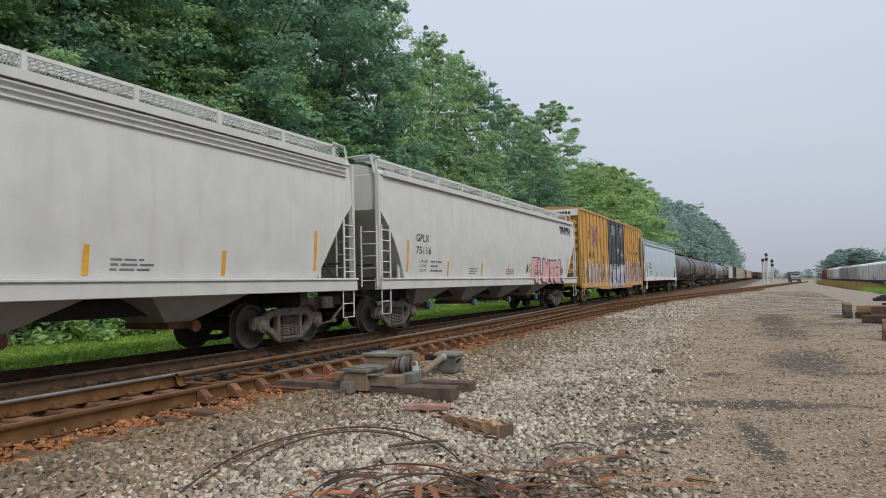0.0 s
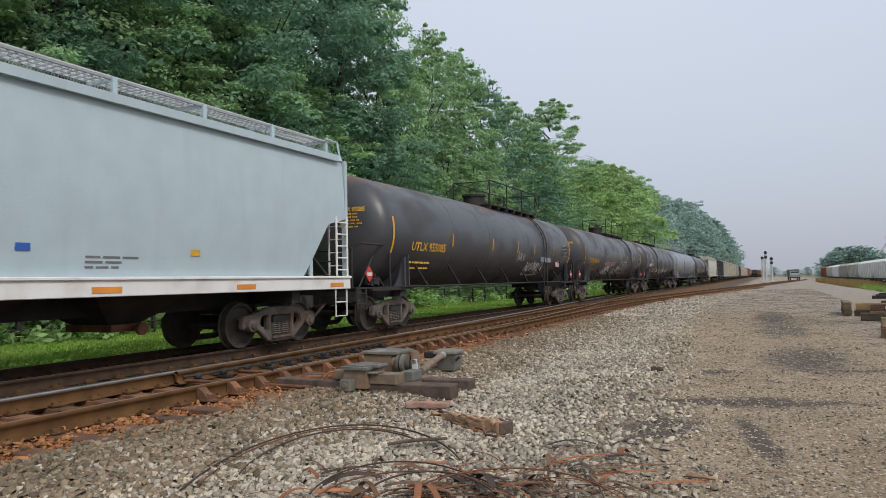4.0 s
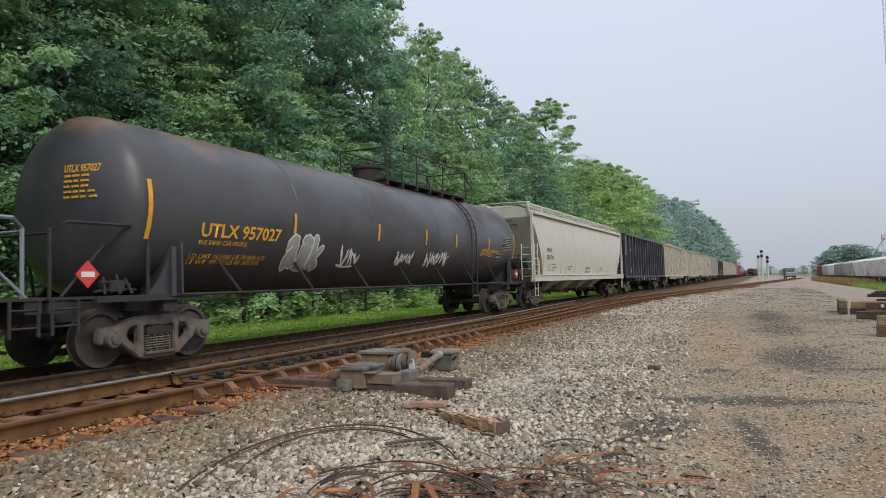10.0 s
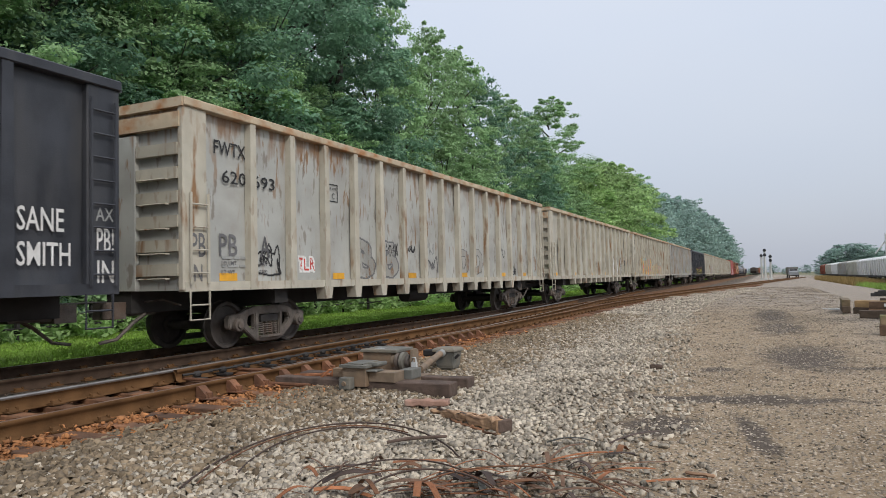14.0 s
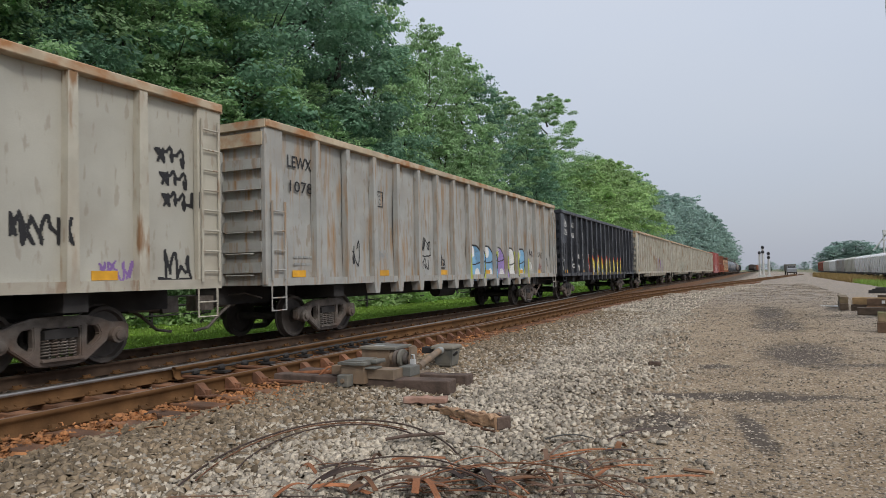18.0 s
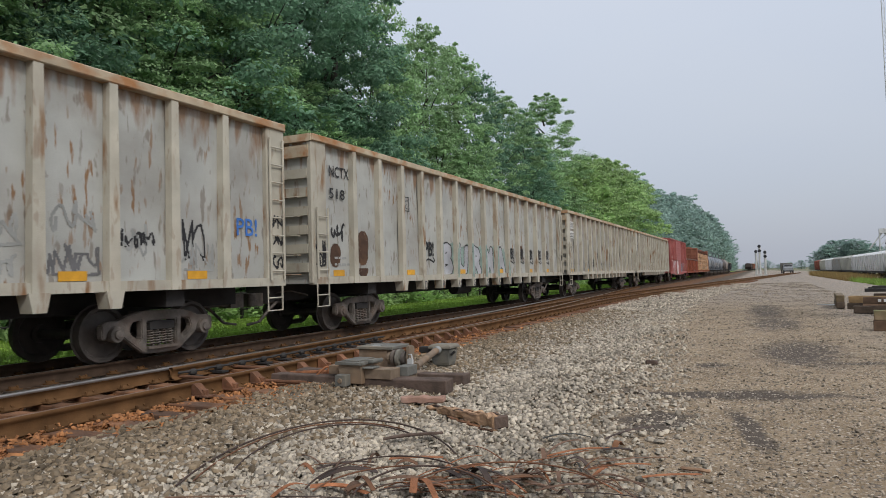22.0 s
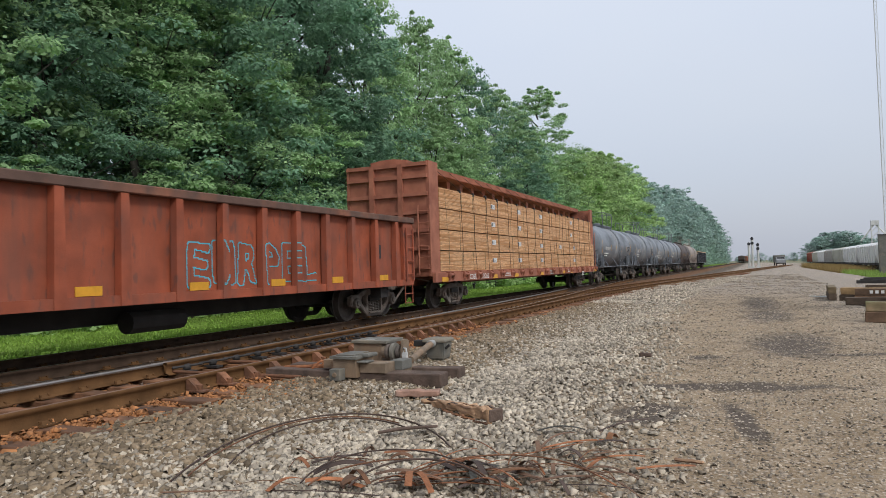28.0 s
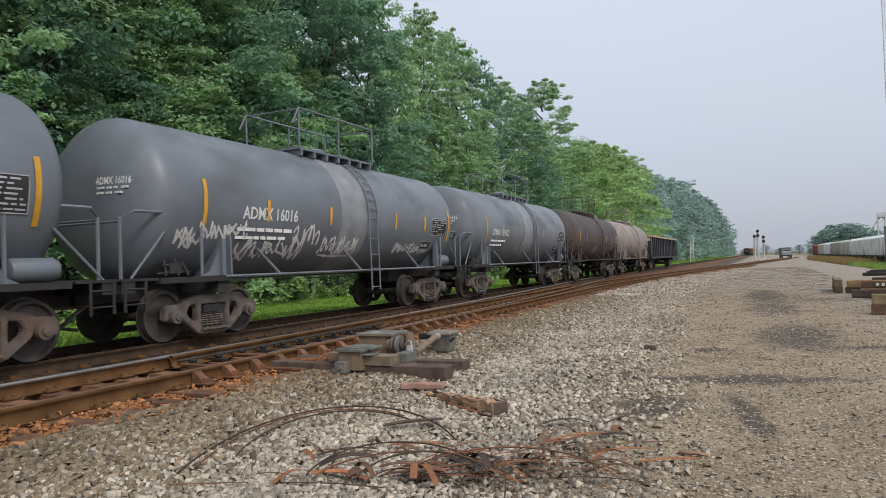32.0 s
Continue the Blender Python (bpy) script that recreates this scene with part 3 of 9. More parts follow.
def tag_line(car, y0, z0, w, h, n, material, surf, seed, thick=0.035):
    """A hand-written tag: one looping stroke, and a line under it now and then."""
    rnd = random.Random(seed)
    pts, steps = [], 9
    n = max(2, round(w / h * 2.4))
    for i in range(n):
        a, top, low, fat = rnd.uniform(0, 6.28), rnd.uniform(0.62, 0.95), rnd.uniform(0.08, 0.36), rnd.uniform(0.25, 0.75)
        turn = rnd.choice((-1, 1))
        if rnd.random() < 0.45:
            x0 = w * (i + 0.5) / n
            pts += [(x0 + w / n * rnd.uniform(-0.6, 0.6), h * (top if k % 2 else low) * rnd.uniform(0.85, 1.05)) for k in range(4)]
            continue
        for k in range(steps):
            q = k / steps * 6.28 * turn + a
            pts.append((w * ((i + 0.5 + 0.5 * (k / steps - 0.5)) / n + fat * 0.5 / n * math.cos(q)), h * ((top + low) / 2 + (top - low) / 2 * math.sin(q + 0.5 * math.sin(q)))))
    if seed % 3 == 0:
        pts += [(w * 0.97, h * 0.1), (w * 0.5, h * 0.05), (w * 0.1, h * 0.12)]
    return spray(car, y0, z0, w, h, n, [material], material, surf, seed, fat=thick * 0.62 / h, rim=0, cell=0.018, name="sprayed_tag", path=pts)

# ---- ground: one sheet out to the horizon ----
RAIL_Z, MAIN_X, NEAR_X = 0.22, -10.3, -7.28


def near_x(y):
    """Centre line of the nearer track, which bends off to the right far out."""
    y = np.asarray(y, float)
    return NEAR_X + np.where(y > 30, 0.104 * (np.sqrt((y - 30) ** 2 + 64) - 8), 0.0)


def ground_z(x, y):
    """Ballast bed under the tracks, flat yard, a shallow ditch behind the main line."""
    x, y = np.asarray(x, float), np.asarray(y, float)
    z = np.zeros(np.broadcast(x, y).shape)
    z = z - 0.06 * np.clip((x + 5.2) / 4.0, 0, 1)
    z = z + 0.03 * np.clip((-8.9 - x) / 0.2, 0, 1) * np.clip((x + 12.2) / 0.4, 0, 1)
    z = z - 0.035 * np.clip((-5.75 - x) / 0.3, 0, 1) * np.clip((x + 8.9) / 0.2, 0, 1)
    z = np.where(x < -12.0, -0.10 * np.clip((-12.0 - x) / 0.8, 0, 1), z)
    z = np.where(x < -17, z + 0.10 * np.clip((-17 - x) / 8, 0, 6), z)
    z = np.where(x > 6, z - 0.6 * np.clip((x - 6) / 6, 0, 1), z)
    return z


def mounds(x, y, seed=0.0):
    calm = np.where((x < -5.7) & (x > -12.4), 0.3, 1.0)
    return calm * (0.018 * np.sin(x * 2.1 + 0.7 * y + seed) + 0.015 * np.sin(y * 1.7 - x * 0.9 + 2) + 0.012 * np.sin(x * 4.3 - y * 3.1))


def spaced(lo, hi, fine, at0, at1):
    out, v = [], lo
    while v < hi:
        out.append(v)
        gap = max(at0 - v, v - at1, 0)
        v += fine + gap * 0.12
    return np.array(out + [hi])


GX, GY = spaced(-3000, 3000, 0.22, -20, 6), spaced(-3000, 4000, 0.22, 2, 30)
gx, gy = np.meshgrid(GX, GY)
gz = ground_z(gx, gy) + np.where((np.abs(gx) < 60) & (np.abs(gy) < 200), mounds(gx, gy), 0)
nx, ny = len(GX), len(GY)
i0 = (np.arange(ny - 1)[:, None] * nx + np.arange(nx - 1)[None, :]).ravel()

gm = bpy.data.materials.new("yard_ground")
gm.use_nodes = True
gn, gl = gm.node_tree.nodes, gm.node_tree.links
gb = gn["Principled BSDF"]
gb.inputs["Roughness"].default_value = 0.95
gb.inputs["Specular IOR Level"].default_value = 0.15
gco = gn.new("ShaderNodeTexCoord")
gsep = gn.new("ShaderNodeSeparateXYZ")
gl.new(gco.outputs["Object"], gsep.inputs[0])


def g_noise(scale, detail=6.0, rough=0.6):
    t = gn.new("ShaderNodeTexNoise")
    t.inputs["Scale"].default_value, t.inputs["Detail"].default_value, t.inputs["Roughness"].default_value = scale, detail, rough
    gl.new(gco.outputs["Object"], t.inputs["Vector"])
    return t.outputs["Fac"]


def g_math(op, a, b=None, c=None):
    m = gn.new("ShaderNodeMath")
    m.operation = op
    for i, v in enumerate((a, b, c)):
        if v is None:
            continue
        if isinstance(v, (int, float)):
            m.inputs[i].default_value = v
        else:
            gl.new(v, m.inputs[i])
    return m.outputs[0]


def g_step(v, lo, hi):
    r = gn.new("ShaderNodeMapRange")
    r.interpolation_type = "SMOOTHSTEP"
    r.inputs[1].default_value, r.inputs[2].default_value = lo, hi
    gl.new(v, r.inputs[0])
    return r.outputs[0]


def g_mix(fac, a, b):
    x = gn.new("ShaderNodeMix")
    x.data_type = "RGBA"
    gl.new(fac, x.inputs[0])
    for s, v in ((x.inputs[6], a), (x.inputs[7], b)):
        if isinstance(v, tuple):
            s.default_value = (*v, 1)
        else:
            gl.new(v, s)
    return x.outputs[2]


big, mid_n, small = g_noise(0.35), g_noise(2.2), g_noise(30.0, 8.0, 0.75)
vor = gn.new("ShaderNodeTexVoronoi")
vor.inputs["Scale"].default_value = 26.0
gl.new(gco.outputs["Object"], vor.inputs["Vector"])
wobble = g_math("MULTIPLY", g_math("SUBTRACT", mid_n, 0.5), 2.2)
xw = g_math("ADD", gsep.outputs[0], wobble)
yw = g_math("ADD", gsep.outputs[1], wobble)
pebble = g_mix(vor.outputs["Distance"], (0.75, 0.75, 0.75), (0.35, 0.35, 0.35))
# ballast bed painted dark to give the gaps between loose stones their shade
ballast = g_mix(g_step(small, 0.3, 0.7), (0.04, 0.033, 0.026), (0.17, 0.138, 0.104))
dirt = g_mix(g_step(mid_n, 0.35, 0.65), (0.25, 0.185, 0.115), (0.34, 0.26, 0.17))
dirt = g_mix(g_step(small, 0.45, 0.75), dirt, (0.43, 0.37, 0.30))
dirt = g_mix(g_step(small, 0.42, 0.28), dirt, (0.15, 0.125, 0.105))
grey_yard = g_mix(g_step(small, 0.35, 0.7), (0.235, 0.205, 0.178), (0.36, 0.322, 0.285))
grey_yard = g_mix(g_step(mid_n, 0.42, 0.62), grey_yard, (0.31, 0.26, 0.20))
grey_yard = g_mix(g_step(g_noise(7.0, 8.0, 0.7), 0.56, 0.72), grey_yard, (0.16, 0.14, 0.12))
dirt = g_mix(g_step(g_math("ADD", g_math("ADD", gsep.outputs[0], g_math("MULTIPLY", gsep.outputs[1], 0.03)), wobble), 1.4, 4.5), dirt, grey_yard)
dirt = g_mix(g_step(yw, 24.0, 42.0), dirt, grey_yard)
# oil and coal-dust stains on the yard


def stain(x, y, rx, ry, turn=0.0):
    c, s = math.cos(radians(turn)), math.sin(radians(turn))
    dx, dy = g_math("SUBTRACT", gsep.outputs[0], x), g_math("SUBTRACT", gsep.outputs[1], y)
    u = g_math("DIVIDE", g_math("ADD", g_math("MULTIPLY", dx, c), g_math("MULTIPLY", dy, s)), rx)
    v = g_math("DIVIDE", g_math("SUBTRACT", g_math("MULTIPLY", dy, c), g_math("MULTIPLY", dx, s)), ry)
    d = g_math("SQRT", g_math("ADD", g_math("MULTIPLY", u, u), g_math("MULTIPLY", v, v)))
    d = g_math("ADD", d, g_math("MULTIPLY", g_math("SUBTRACT", g_noise(3.5), 0.5), 1.5))
    d = g_math("ADD", d, g_math("MULTIPLY", g_math("SUBTRACT", g_noise(16.0), 0.5), 0.9))
    return g_step(d, 1.15, 0.5)


spots = [stain(-0.40, 9.12, 1.55, 0.36, 8), stain(-1.06, 7.2, 0.42, 0.85, -11), stain(-0.16, 7.2, 0.14, 1.15, 11), stain(0.55, 13.9, 0.85, 2.4, 0),
         stain(0.11, 31.02, 1.0, 0.35, 6), stain(0.33, 44.36, 1.3, 0.7, 4), stain(0.3, 20.8, 0.75, 3.2, 0), stain(-0.75, 11.8, 0.3, 0.35, 0), stain(0.1, 27.0, 0.7, 5.0, 0), stain(1.6, 12.6, 0.9, 0.25, 0)]
total = spots[0]
for q in spots[1:]:
    total = g_math("MAXIMUM", total, q)
dirt = g_mix(g_math("MULTIPLY", total, 0.86), dirt, (0.08, 0.068, 0.06))
# pebbles too small to lie loose
grit = gn.new("ShaderNodeTexVoronoi")
grit.inputs["Scale"].default_value = 32.0
gl.new(gco.outputs["Object"], grit.inputs["Vector"])
gsplit = gn.new("ShaderNodeSeparateColor")
gl.new(grit.outputs["Color"], gsplit.inputs[0])
stone_top = g_step(grit.outputs["Distance"], 0.55, 0.35)
dirt = g_mix(g_math("MULTIPLY", stone_top, g_step(gsplit.outputs[0], 0.66, 0.92)), dirt, (0.56, 0.485, 0.39))
dirt = g_mix(g_math("MULTIPLY", stone_top, g_step(gsplit.outputs[1], 0.70, 0.9)), dirt, (0.10, 0.08, 0.065))
rusty = g_mix(g_step(small, 0.3, 0.7), (0.28, 0.125, 0.05), (0.48, 0.225, 0.095))
sooty = g_mix(g_step(small, 0.3, 0.7), (0.10, 0.052, 0.028), (0.20, 0.11, 0.06))
turf = g_mix(g_step(mid_n, 0.3, 0.7), (0.20, 0.34, 0.05), (0.29, 0.45, 0.075))
field = g_mix(g_step(big, 0.4, 0.6), (0.13, 0.15, 0.08), (0.21, 0.19, 0.13))
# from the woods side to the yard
# oily main-line bed, its colour blackened further by the shade under the train
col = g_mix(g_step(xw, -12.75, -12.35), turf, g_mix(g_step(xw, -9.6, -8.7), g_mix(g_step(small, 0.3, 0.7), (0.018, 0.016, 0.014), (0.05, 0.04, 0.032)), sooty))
near_by = g_step(gsep.outputs[1], 46.0, 22.0)
col = g_mix(g_math("MULTIPLY", g_step(xw, -6.75, -6.35), near_by), col, rusty)
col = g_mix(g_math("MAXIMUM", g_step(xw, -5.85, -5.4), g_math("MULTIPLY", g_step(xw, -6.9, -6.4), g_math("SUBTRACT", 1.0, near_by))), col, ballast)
edge = g_math("ADD", xw, g_math("MULTIPLY", g_step(gsep.outputs[1], 5.0, 20.0), 1.5))
col = g_mix(g_step(edge, -3.0, -1.0), col, dirt)
far = g_math("MAXIMUM", g_step(gsep.outputs[1], 380.0, 520.0), g_math("MAXIMUM", g_step(gsep.outputs[0], 16.0, 24.0), g_step(gsep.outputs[0], -30.0, -40.0)))
col = g_mix(far, col, field)
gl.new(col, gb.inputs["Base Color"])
gbump = gn.new("ShaderNodeBump")
gbump.inputs["Strength"].default_value, gbump.inputs["Distance"].default_value = 0.8, 0.03
gl.new(g_math("ADD", small, g_math("MULTIPLY", vor.outputs["Distance"], -0.6)), gbump.inputs["Height"])
gl.new(gbump.outputs[0], gb.inputs["Normal"])
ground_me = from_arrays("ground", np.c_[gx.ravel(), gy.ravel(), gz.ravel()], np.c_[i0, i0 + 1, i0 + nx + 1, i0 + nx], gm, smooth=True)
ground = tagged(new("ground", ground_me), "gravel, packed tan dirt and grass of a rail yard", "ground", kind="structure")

# ---- tracks ----
RAIL = [(-0.07, 0), (0.07, 0), (0.07, 0.014), (0.012, 0.032), (0.010, 0.125), (0.036, 0.14), (0.036, 0.168), (0.028, 0.176), (-0.028, 0.176), (-0.036, 0.168), (-0.036, 0.14), (-0.010, 0.125), (-0.012, 0.032), (-0.07, 0.014)]


def rail(parent, pts, head, name="rail", side="rail", worn=(7, 8)):
    """A rail with foot, web and head along a line of (x, y) points."""
    verts, faces, mi, k = [], [], [], len(RAIL)
    for i, (x, y) in enumerate(pts):
        a, b = pts[max(i - 1, 0)], pts[min(i + 1, len(pts) - 1)]
        dx, dy = b[0] - a[0], b[1] - a[1]
        q = math.hypot(dx, dy)
        for u, v in RAIL:
            verts.append((x + u * dy / q, y - u * dx / q, RAIL_Z - 0.19 + v * 1.08))
    for i in range(len(pts) - 1):
        for j in range(k):
            a, b = i * k + j, i * k + (j + 1) % k
            faces.append((a, b, b + k, a + k))
            mi.append(1 if j in worn else 0)
    return part(name, from_arrays(name, verts, faces, [M[side], head], mi), None, parent)


def line(fx, y0, y1, step):
    return [(float(fx(y)), float(y)) for y in np.arange(y0, y1 + step / 2, step)]


main_track = tagged(new("railway_track"), "straight main-line track with brown rails on oily ties", "track", kind="structure")
near_track = tagged(new("railway_track"), "rusty side track with worn rails that bends off far out", "track", kind="structure")
G = 0.7525
rail(main_track, line(lambda y: MAIN_X + G, -40, 900, 20), M["railtop"], side="rail_dark")
rail(main_track, line(lambda y: MAIN_X - G, -40, 900, 20), M["railtop"], side="rail_dark")
ys = list(np.arange(-20, 28, 4.0)) + list(np.arange(28, 180, 3.0))
rail(near_track, [(float(near_x(y)) + G, y) for y in ys], M["railtop_dull"])
rail(near_track, [(float(near_x(y)) - G, y) for y in ys if y < 8] + [(NEAR_X - G, 8.0)], M["railtop"], worn=(5, 6, 7))
rail(near_track, [(float(near_x(max(y, 7.6))) - G + max(0.0, 0.11 * (1 - (y - 7.6) / 6)), max(y, 7.6)) for y in [7.6, 10.5, 13.6] + [v for v in ys if v > 14]], M["railtop_dull"], "switch_point")


def cross_x(y):
    """The crossover that leaves the nearer track for the main line."""
    t = np.clip((np.asarray(y, float) - 8) / 60.0, 0, 1)
    return NEAR_X + (MAIN_X - NEAR_X) * (t * t * (3 - 2 * t))


rail(near_track, line(lambda y: cross_x(y) - G, 8, 64, 2.0), M["railtop"], "stock_rail", worn=(5, 6, 7))
rail(near_track, line(lambda y: cross_x(y) + G - 0.10 * np.clip(1 - (y - 8) / 8, 0, 1), 8.2, 60, 2.0), M["railtop"], "switch_point")


def tie_mesh(bm):
    box(bm, -1.3, 1.3, -0.115, 0.115, -0.14, 0.045)
    bev(bm, 0.012)


rnd = random.Random(5)


def long_tie_mesh(bm):
    box(bm, -1.3, 1.42, -0.115, 0.115, -0.14, 0.045)
    bev(bm, 0.012)


tie_a, tie_b = shared("tie|a", tie_mesh, M["tie"]), shared("tie|b", long_tie_mesh, M["tie_rusty"])
y = -4.0
while y < 120:
    part("tie", tie_a, None, main_track, at=(MAIN_X + rnd.uniform(-0.04, 0.04), y, -0.004 + rnd.uniform(-0.012, 0.0)), turn=rnd.uniform(-1, 1))
    y += 0.54
y = -4.0
while y < 90:
    part("tie", tie_b, None, near_track, at=(float(near_x(y)) + rnd.uniform(-0.12, 0.28) * (y < 30), y, -0.012 + rnd.uniform(-0.012, 0.0)), turn=rnd.uniform(-1.5, 1.5) - (6 if y > 36 else 0))
    y += 0.54


def plate_mesh(bm):
    box(bm, -0.17, 0.17, -0.09, 0.09, 0.04, 0.056)
    for sx in (-1, 1):
        prism(bm, [(sx * 0.075, 0.05), (sx * 0.15, 0.05), (sx * 0.075, 0.085)], -0.05, 0.05, "y")
        for sy in (-0.055, 0.055):
            tube(bm, [(sx * 0.11, sy, 0.05), (sx * 0.11, sy, 0.083)], 0.014, 6)
            tube(bm, [(sx * 0.115, sy, 0.08), (sx * 0.085, sy, 0.088)], 0.012, 5)


plate = shared("tie_plate", plate_mesh, M["rail"])
y = -4.0
while y < 46:
    for s in (-G, G):
        part("tie_plate", plate, None, near_track, at=(float(near_x(y)) + s, y, 0.0))
        if y < 26:
            part("tie_plate", plate, None, main_track, at=(MAIN_X + s, y, 0.0))
    y += 0.54


def brace_mesh(bm):
    prism(bm, [(0.03, 0.05), (0.20, 0.05), (0.20, 0.09), (0.075, 0.195), (0.03, 0.195)], -0.06, 0.06, "y")
    tube(bm, [(0.19, -0.0, 0.06), (0.20, 0.0, 0.125)], 0.04, 8)
    box(bm, 0.0, 0.3, -0.08, 0.08, 0.04, 0.058)


brace = shared("rail_brace", brace_mesh, M["brace"], 40)
for i in range(18):
    yb = 6.62 + i * 0.54
    part("rail_brace", brace, None, near_track, at=(NEAR_X + G, yb, 0.0))
    part("rail_brace", brace, None, near_track, at=(NEAR_X - G, yb, 0.0), turn=180)


def slide_mesh(bm):
    box(bm, -0.30, 0.05, -0.07, 0.07, 0.045, 0.075)
    tube(bm, [(-0.18, -0.2, 0.13), (0.02, 0.2, 0.15)], 0.02, 6)
    lathe(bm, [(-0.05, 0.03), (-0.02, 0.05), (0.05, 0.05), (0.07, 0.02)], "y", 10, (-0.1, 0, 0.12))


slide = shared("slide_plate", slide_mesh, M["under"], 40)
for i in range(11):
    part("slide_plate", slide, None, near_track, at=(NEAR_X - G + 0.33, 7.9 + i * 0.54, 0.0))
bm = bmesh.new()
for yy in (7.75, 8.9):
    tube(bm, [(NEAR_X - G, yy, 0.07), (NEAR_X + G + 0.9, yy, 0.07)], 0.025, 8)
part("throw_rod", bm, M["brace"], near_track)

# ---- loose stones ----
CUBE = np.array([(x, y, z) for x in (-1, 1) for y in (-1, 1) for z in (-1, 1)], float)
CUBE_F = np.array([(0, 1, 3, 2), (4, 6, 7, 5), (0, 4, 5, 1), (2, 3, 7, 6), (0, 2, 6, 4), (1, 5, 7, 3)])


def stones(name, x, y, size, material, label, lift=0.3, squash=0.65):
    """Angular stones: cubes with every corner pushed about."""
    n = len(x)
    r = np.random.RandomState(n % 977)
    v = CUBE[None] * (1 + r.uniform(-0.75, 0.3, (n, 8, 3)))
    v *= (size[:, None] * r.uniform(0.7, 1.3, (n, 3)))[:, None, :] * np.array((0.5, 0.5, 0.5 * squash))
    a, b = r.uniform(0, 6.28, n), r.uniform(-1.2, 1.2, n)
    ca, sa, cb, sb = np.cos(a)[:, None], np.sin(a)[:, None], np.cos(b)[:, None], np.sin(b)[:, None]
    vy, vz = v[:, :, 1] * cb - v[:, :, 2] * sb, v[:, :, 1] * sb + v[:, :, 2] * cb
    vx, vy = v[:, :, 0] * ca - vy * sa, v[:, :, 0] * sa + vy * ca
    z = ground_z(x, y) + mounds(x, y) + size * lift * r.uniform(0, 1, n)
    co = np.stack([vx + x[:, None], vy + y[:, None], vz + z[:, None]], 2).reshape(-1, 3)
    f = (CUBE_F[None, [0, 1, 2, 3, 5]] + 8 * np.arange(n)[:, None, None]).reshape(-1, 4)
    return tagged(new(name, from_arrays(name, co, f, material)), label, "gravel", kind="stuff")


rs = np.random.RandomState(11)


def scatter(n, x0, x1, y0, y1, power=1.6):
    return rs.uniform(x0, x1, n), y0 + (y1 - y0) * rs.uniform(0, 1, n) ** power


x, y = scatter(150000, -6.05, 0.2, 1.0, 26.0, 1.7)
ahead = (-0.415 * x + 0.91 * y > 3.2) & (x > -2.6 * y)
x, y = x[ahead], y[ahead]
fade = np.clip((x + 2.75 + np.clip(0.10 * (y - 6), 0, 1.4)) / 2.4, 0, 1)
keep = (rs.uniform(0, 1, len(x)) > fade ** 0.5) & (x > -5.95 + 0.3 * rs.uniform(0, 1, len(x)) + 0.12 * np.sin(y * 2.3))
x, y = x[keep], y[keep]


def off_stains(x, y):
    """Most loose stones are missing where the ground is soaked with oil."""
    wet = np.zeros(len(x), bool)
    for sx, sy, rx, ry in ((-0.4, 9.12, 1.3, 0.24), (-1.06, 7.2, 0.33, 0.65), (-0.16, 7.2, 0.14, 0.9), (0.25, 13.0, 0.8, 1.2)):
        wet |= ((x - sx) / rx) ** 2 + ((y - sy) / ry) ** 2 < 1
    return ~wet | (rs.uniform(0, 1, len(x)) < 0.35)


dry = off_stains(x, y)
x, y = x[dry], y[dry]
brown = rs.uniform(-5.8, -3.2, len(x)) > x
stones("stained_ballast", x[brown], y[brown], rs.uniform(0.026, 0.066, int(brown.sum())) * (1 + 0.005 * y[brown]), M["stone_brown"], "dusty brown crushed ballast close to the track", lift=0.5, squash=0.7)
x, y = x[~brown], y[~brown]
stones("ballast_stones", x, y, rs.uniform(0.022, 0.053, len(x)) * (1 + 0.01 * y), M["stone"], "grey crushed limestone ballast beside the track", lift=0.5, squash=0.7)
x, y = scatter(42000, -6.05, -1.2, -9.0, 4.8, 1.0)
behind = ((-0.415 * x + 0.91 * y <= 3.22) | (x <= -2.58 * y)) & (x < -1.4 - 1.6 * rs.uniform(0, 1, len(x)))
x, y = x[behind], y[behind]
brown = rs.uniform(-5.8, -3.2, len(x)) > x
stones("nearby_brown_ballast", x[brown], y[brown], rs.uniform(0.032, 0.076, int(brown.sum())), M["stone_brown"], "dusty brown crushed ballast close to the track", lift=0.5, squash=0.7)
x, y = x[~brown], y[~brown]
stones("nearby_ballast", x, y, rs.uniform(0.028, 0.066, len(x)), M["stone"], "grey crushed limestone ballast at the edge of the yard", lift=0.5, squash=0.7)
x, y = scatter(6000, -6.4, -5.6, 1.5, 26.0, 1.5)
stones("rusty_stones", x, y, rs.uniform(0.015, 0.045, len(x)), M["stone_rust"], "rust-stained stones along the rail")
x, y = scatter(16000, -6.55, -5.62, 1.5, 22.0, 1.5)
stones("rust_grit", x, y, rs.uniform(0.006, 0.022, len(x)), M["stone_rust"], "fine orange rust grit along the rail", lift=0.8, squash=0.7)
x, y = rs.uniform(-6.1, -5.05, 2600), rs.uniform(6.2, 8.3, 2600)
stones("rust_spill", x, y, rs.uniform(0.008, 0.03, len(x)), M["stone_rust"], "orange rust grit spilled beside the switch machine", lift=1.2, squash=0.6)
x, y = scatter(2600, -6.5, -5.6, 1.5, 24.0, 1.5)
stones("rust_flakes", x, y, rs.uniform(0.03, 0.13, len(x)), M["stone_rust"], "flat orange rust flakes and scale along the rail", lift=0.1, squash=0.16)
x, y = scatter(5200, -6.5, -6.08, 1.5, 17.0, 1.4)
stones("rust_scale", x, y, rs.uniform(0.018, 0.055, len(x)), M["stone_rust"], "heaped orange rust scale against the rail", lift=1.7, squash=0.5)
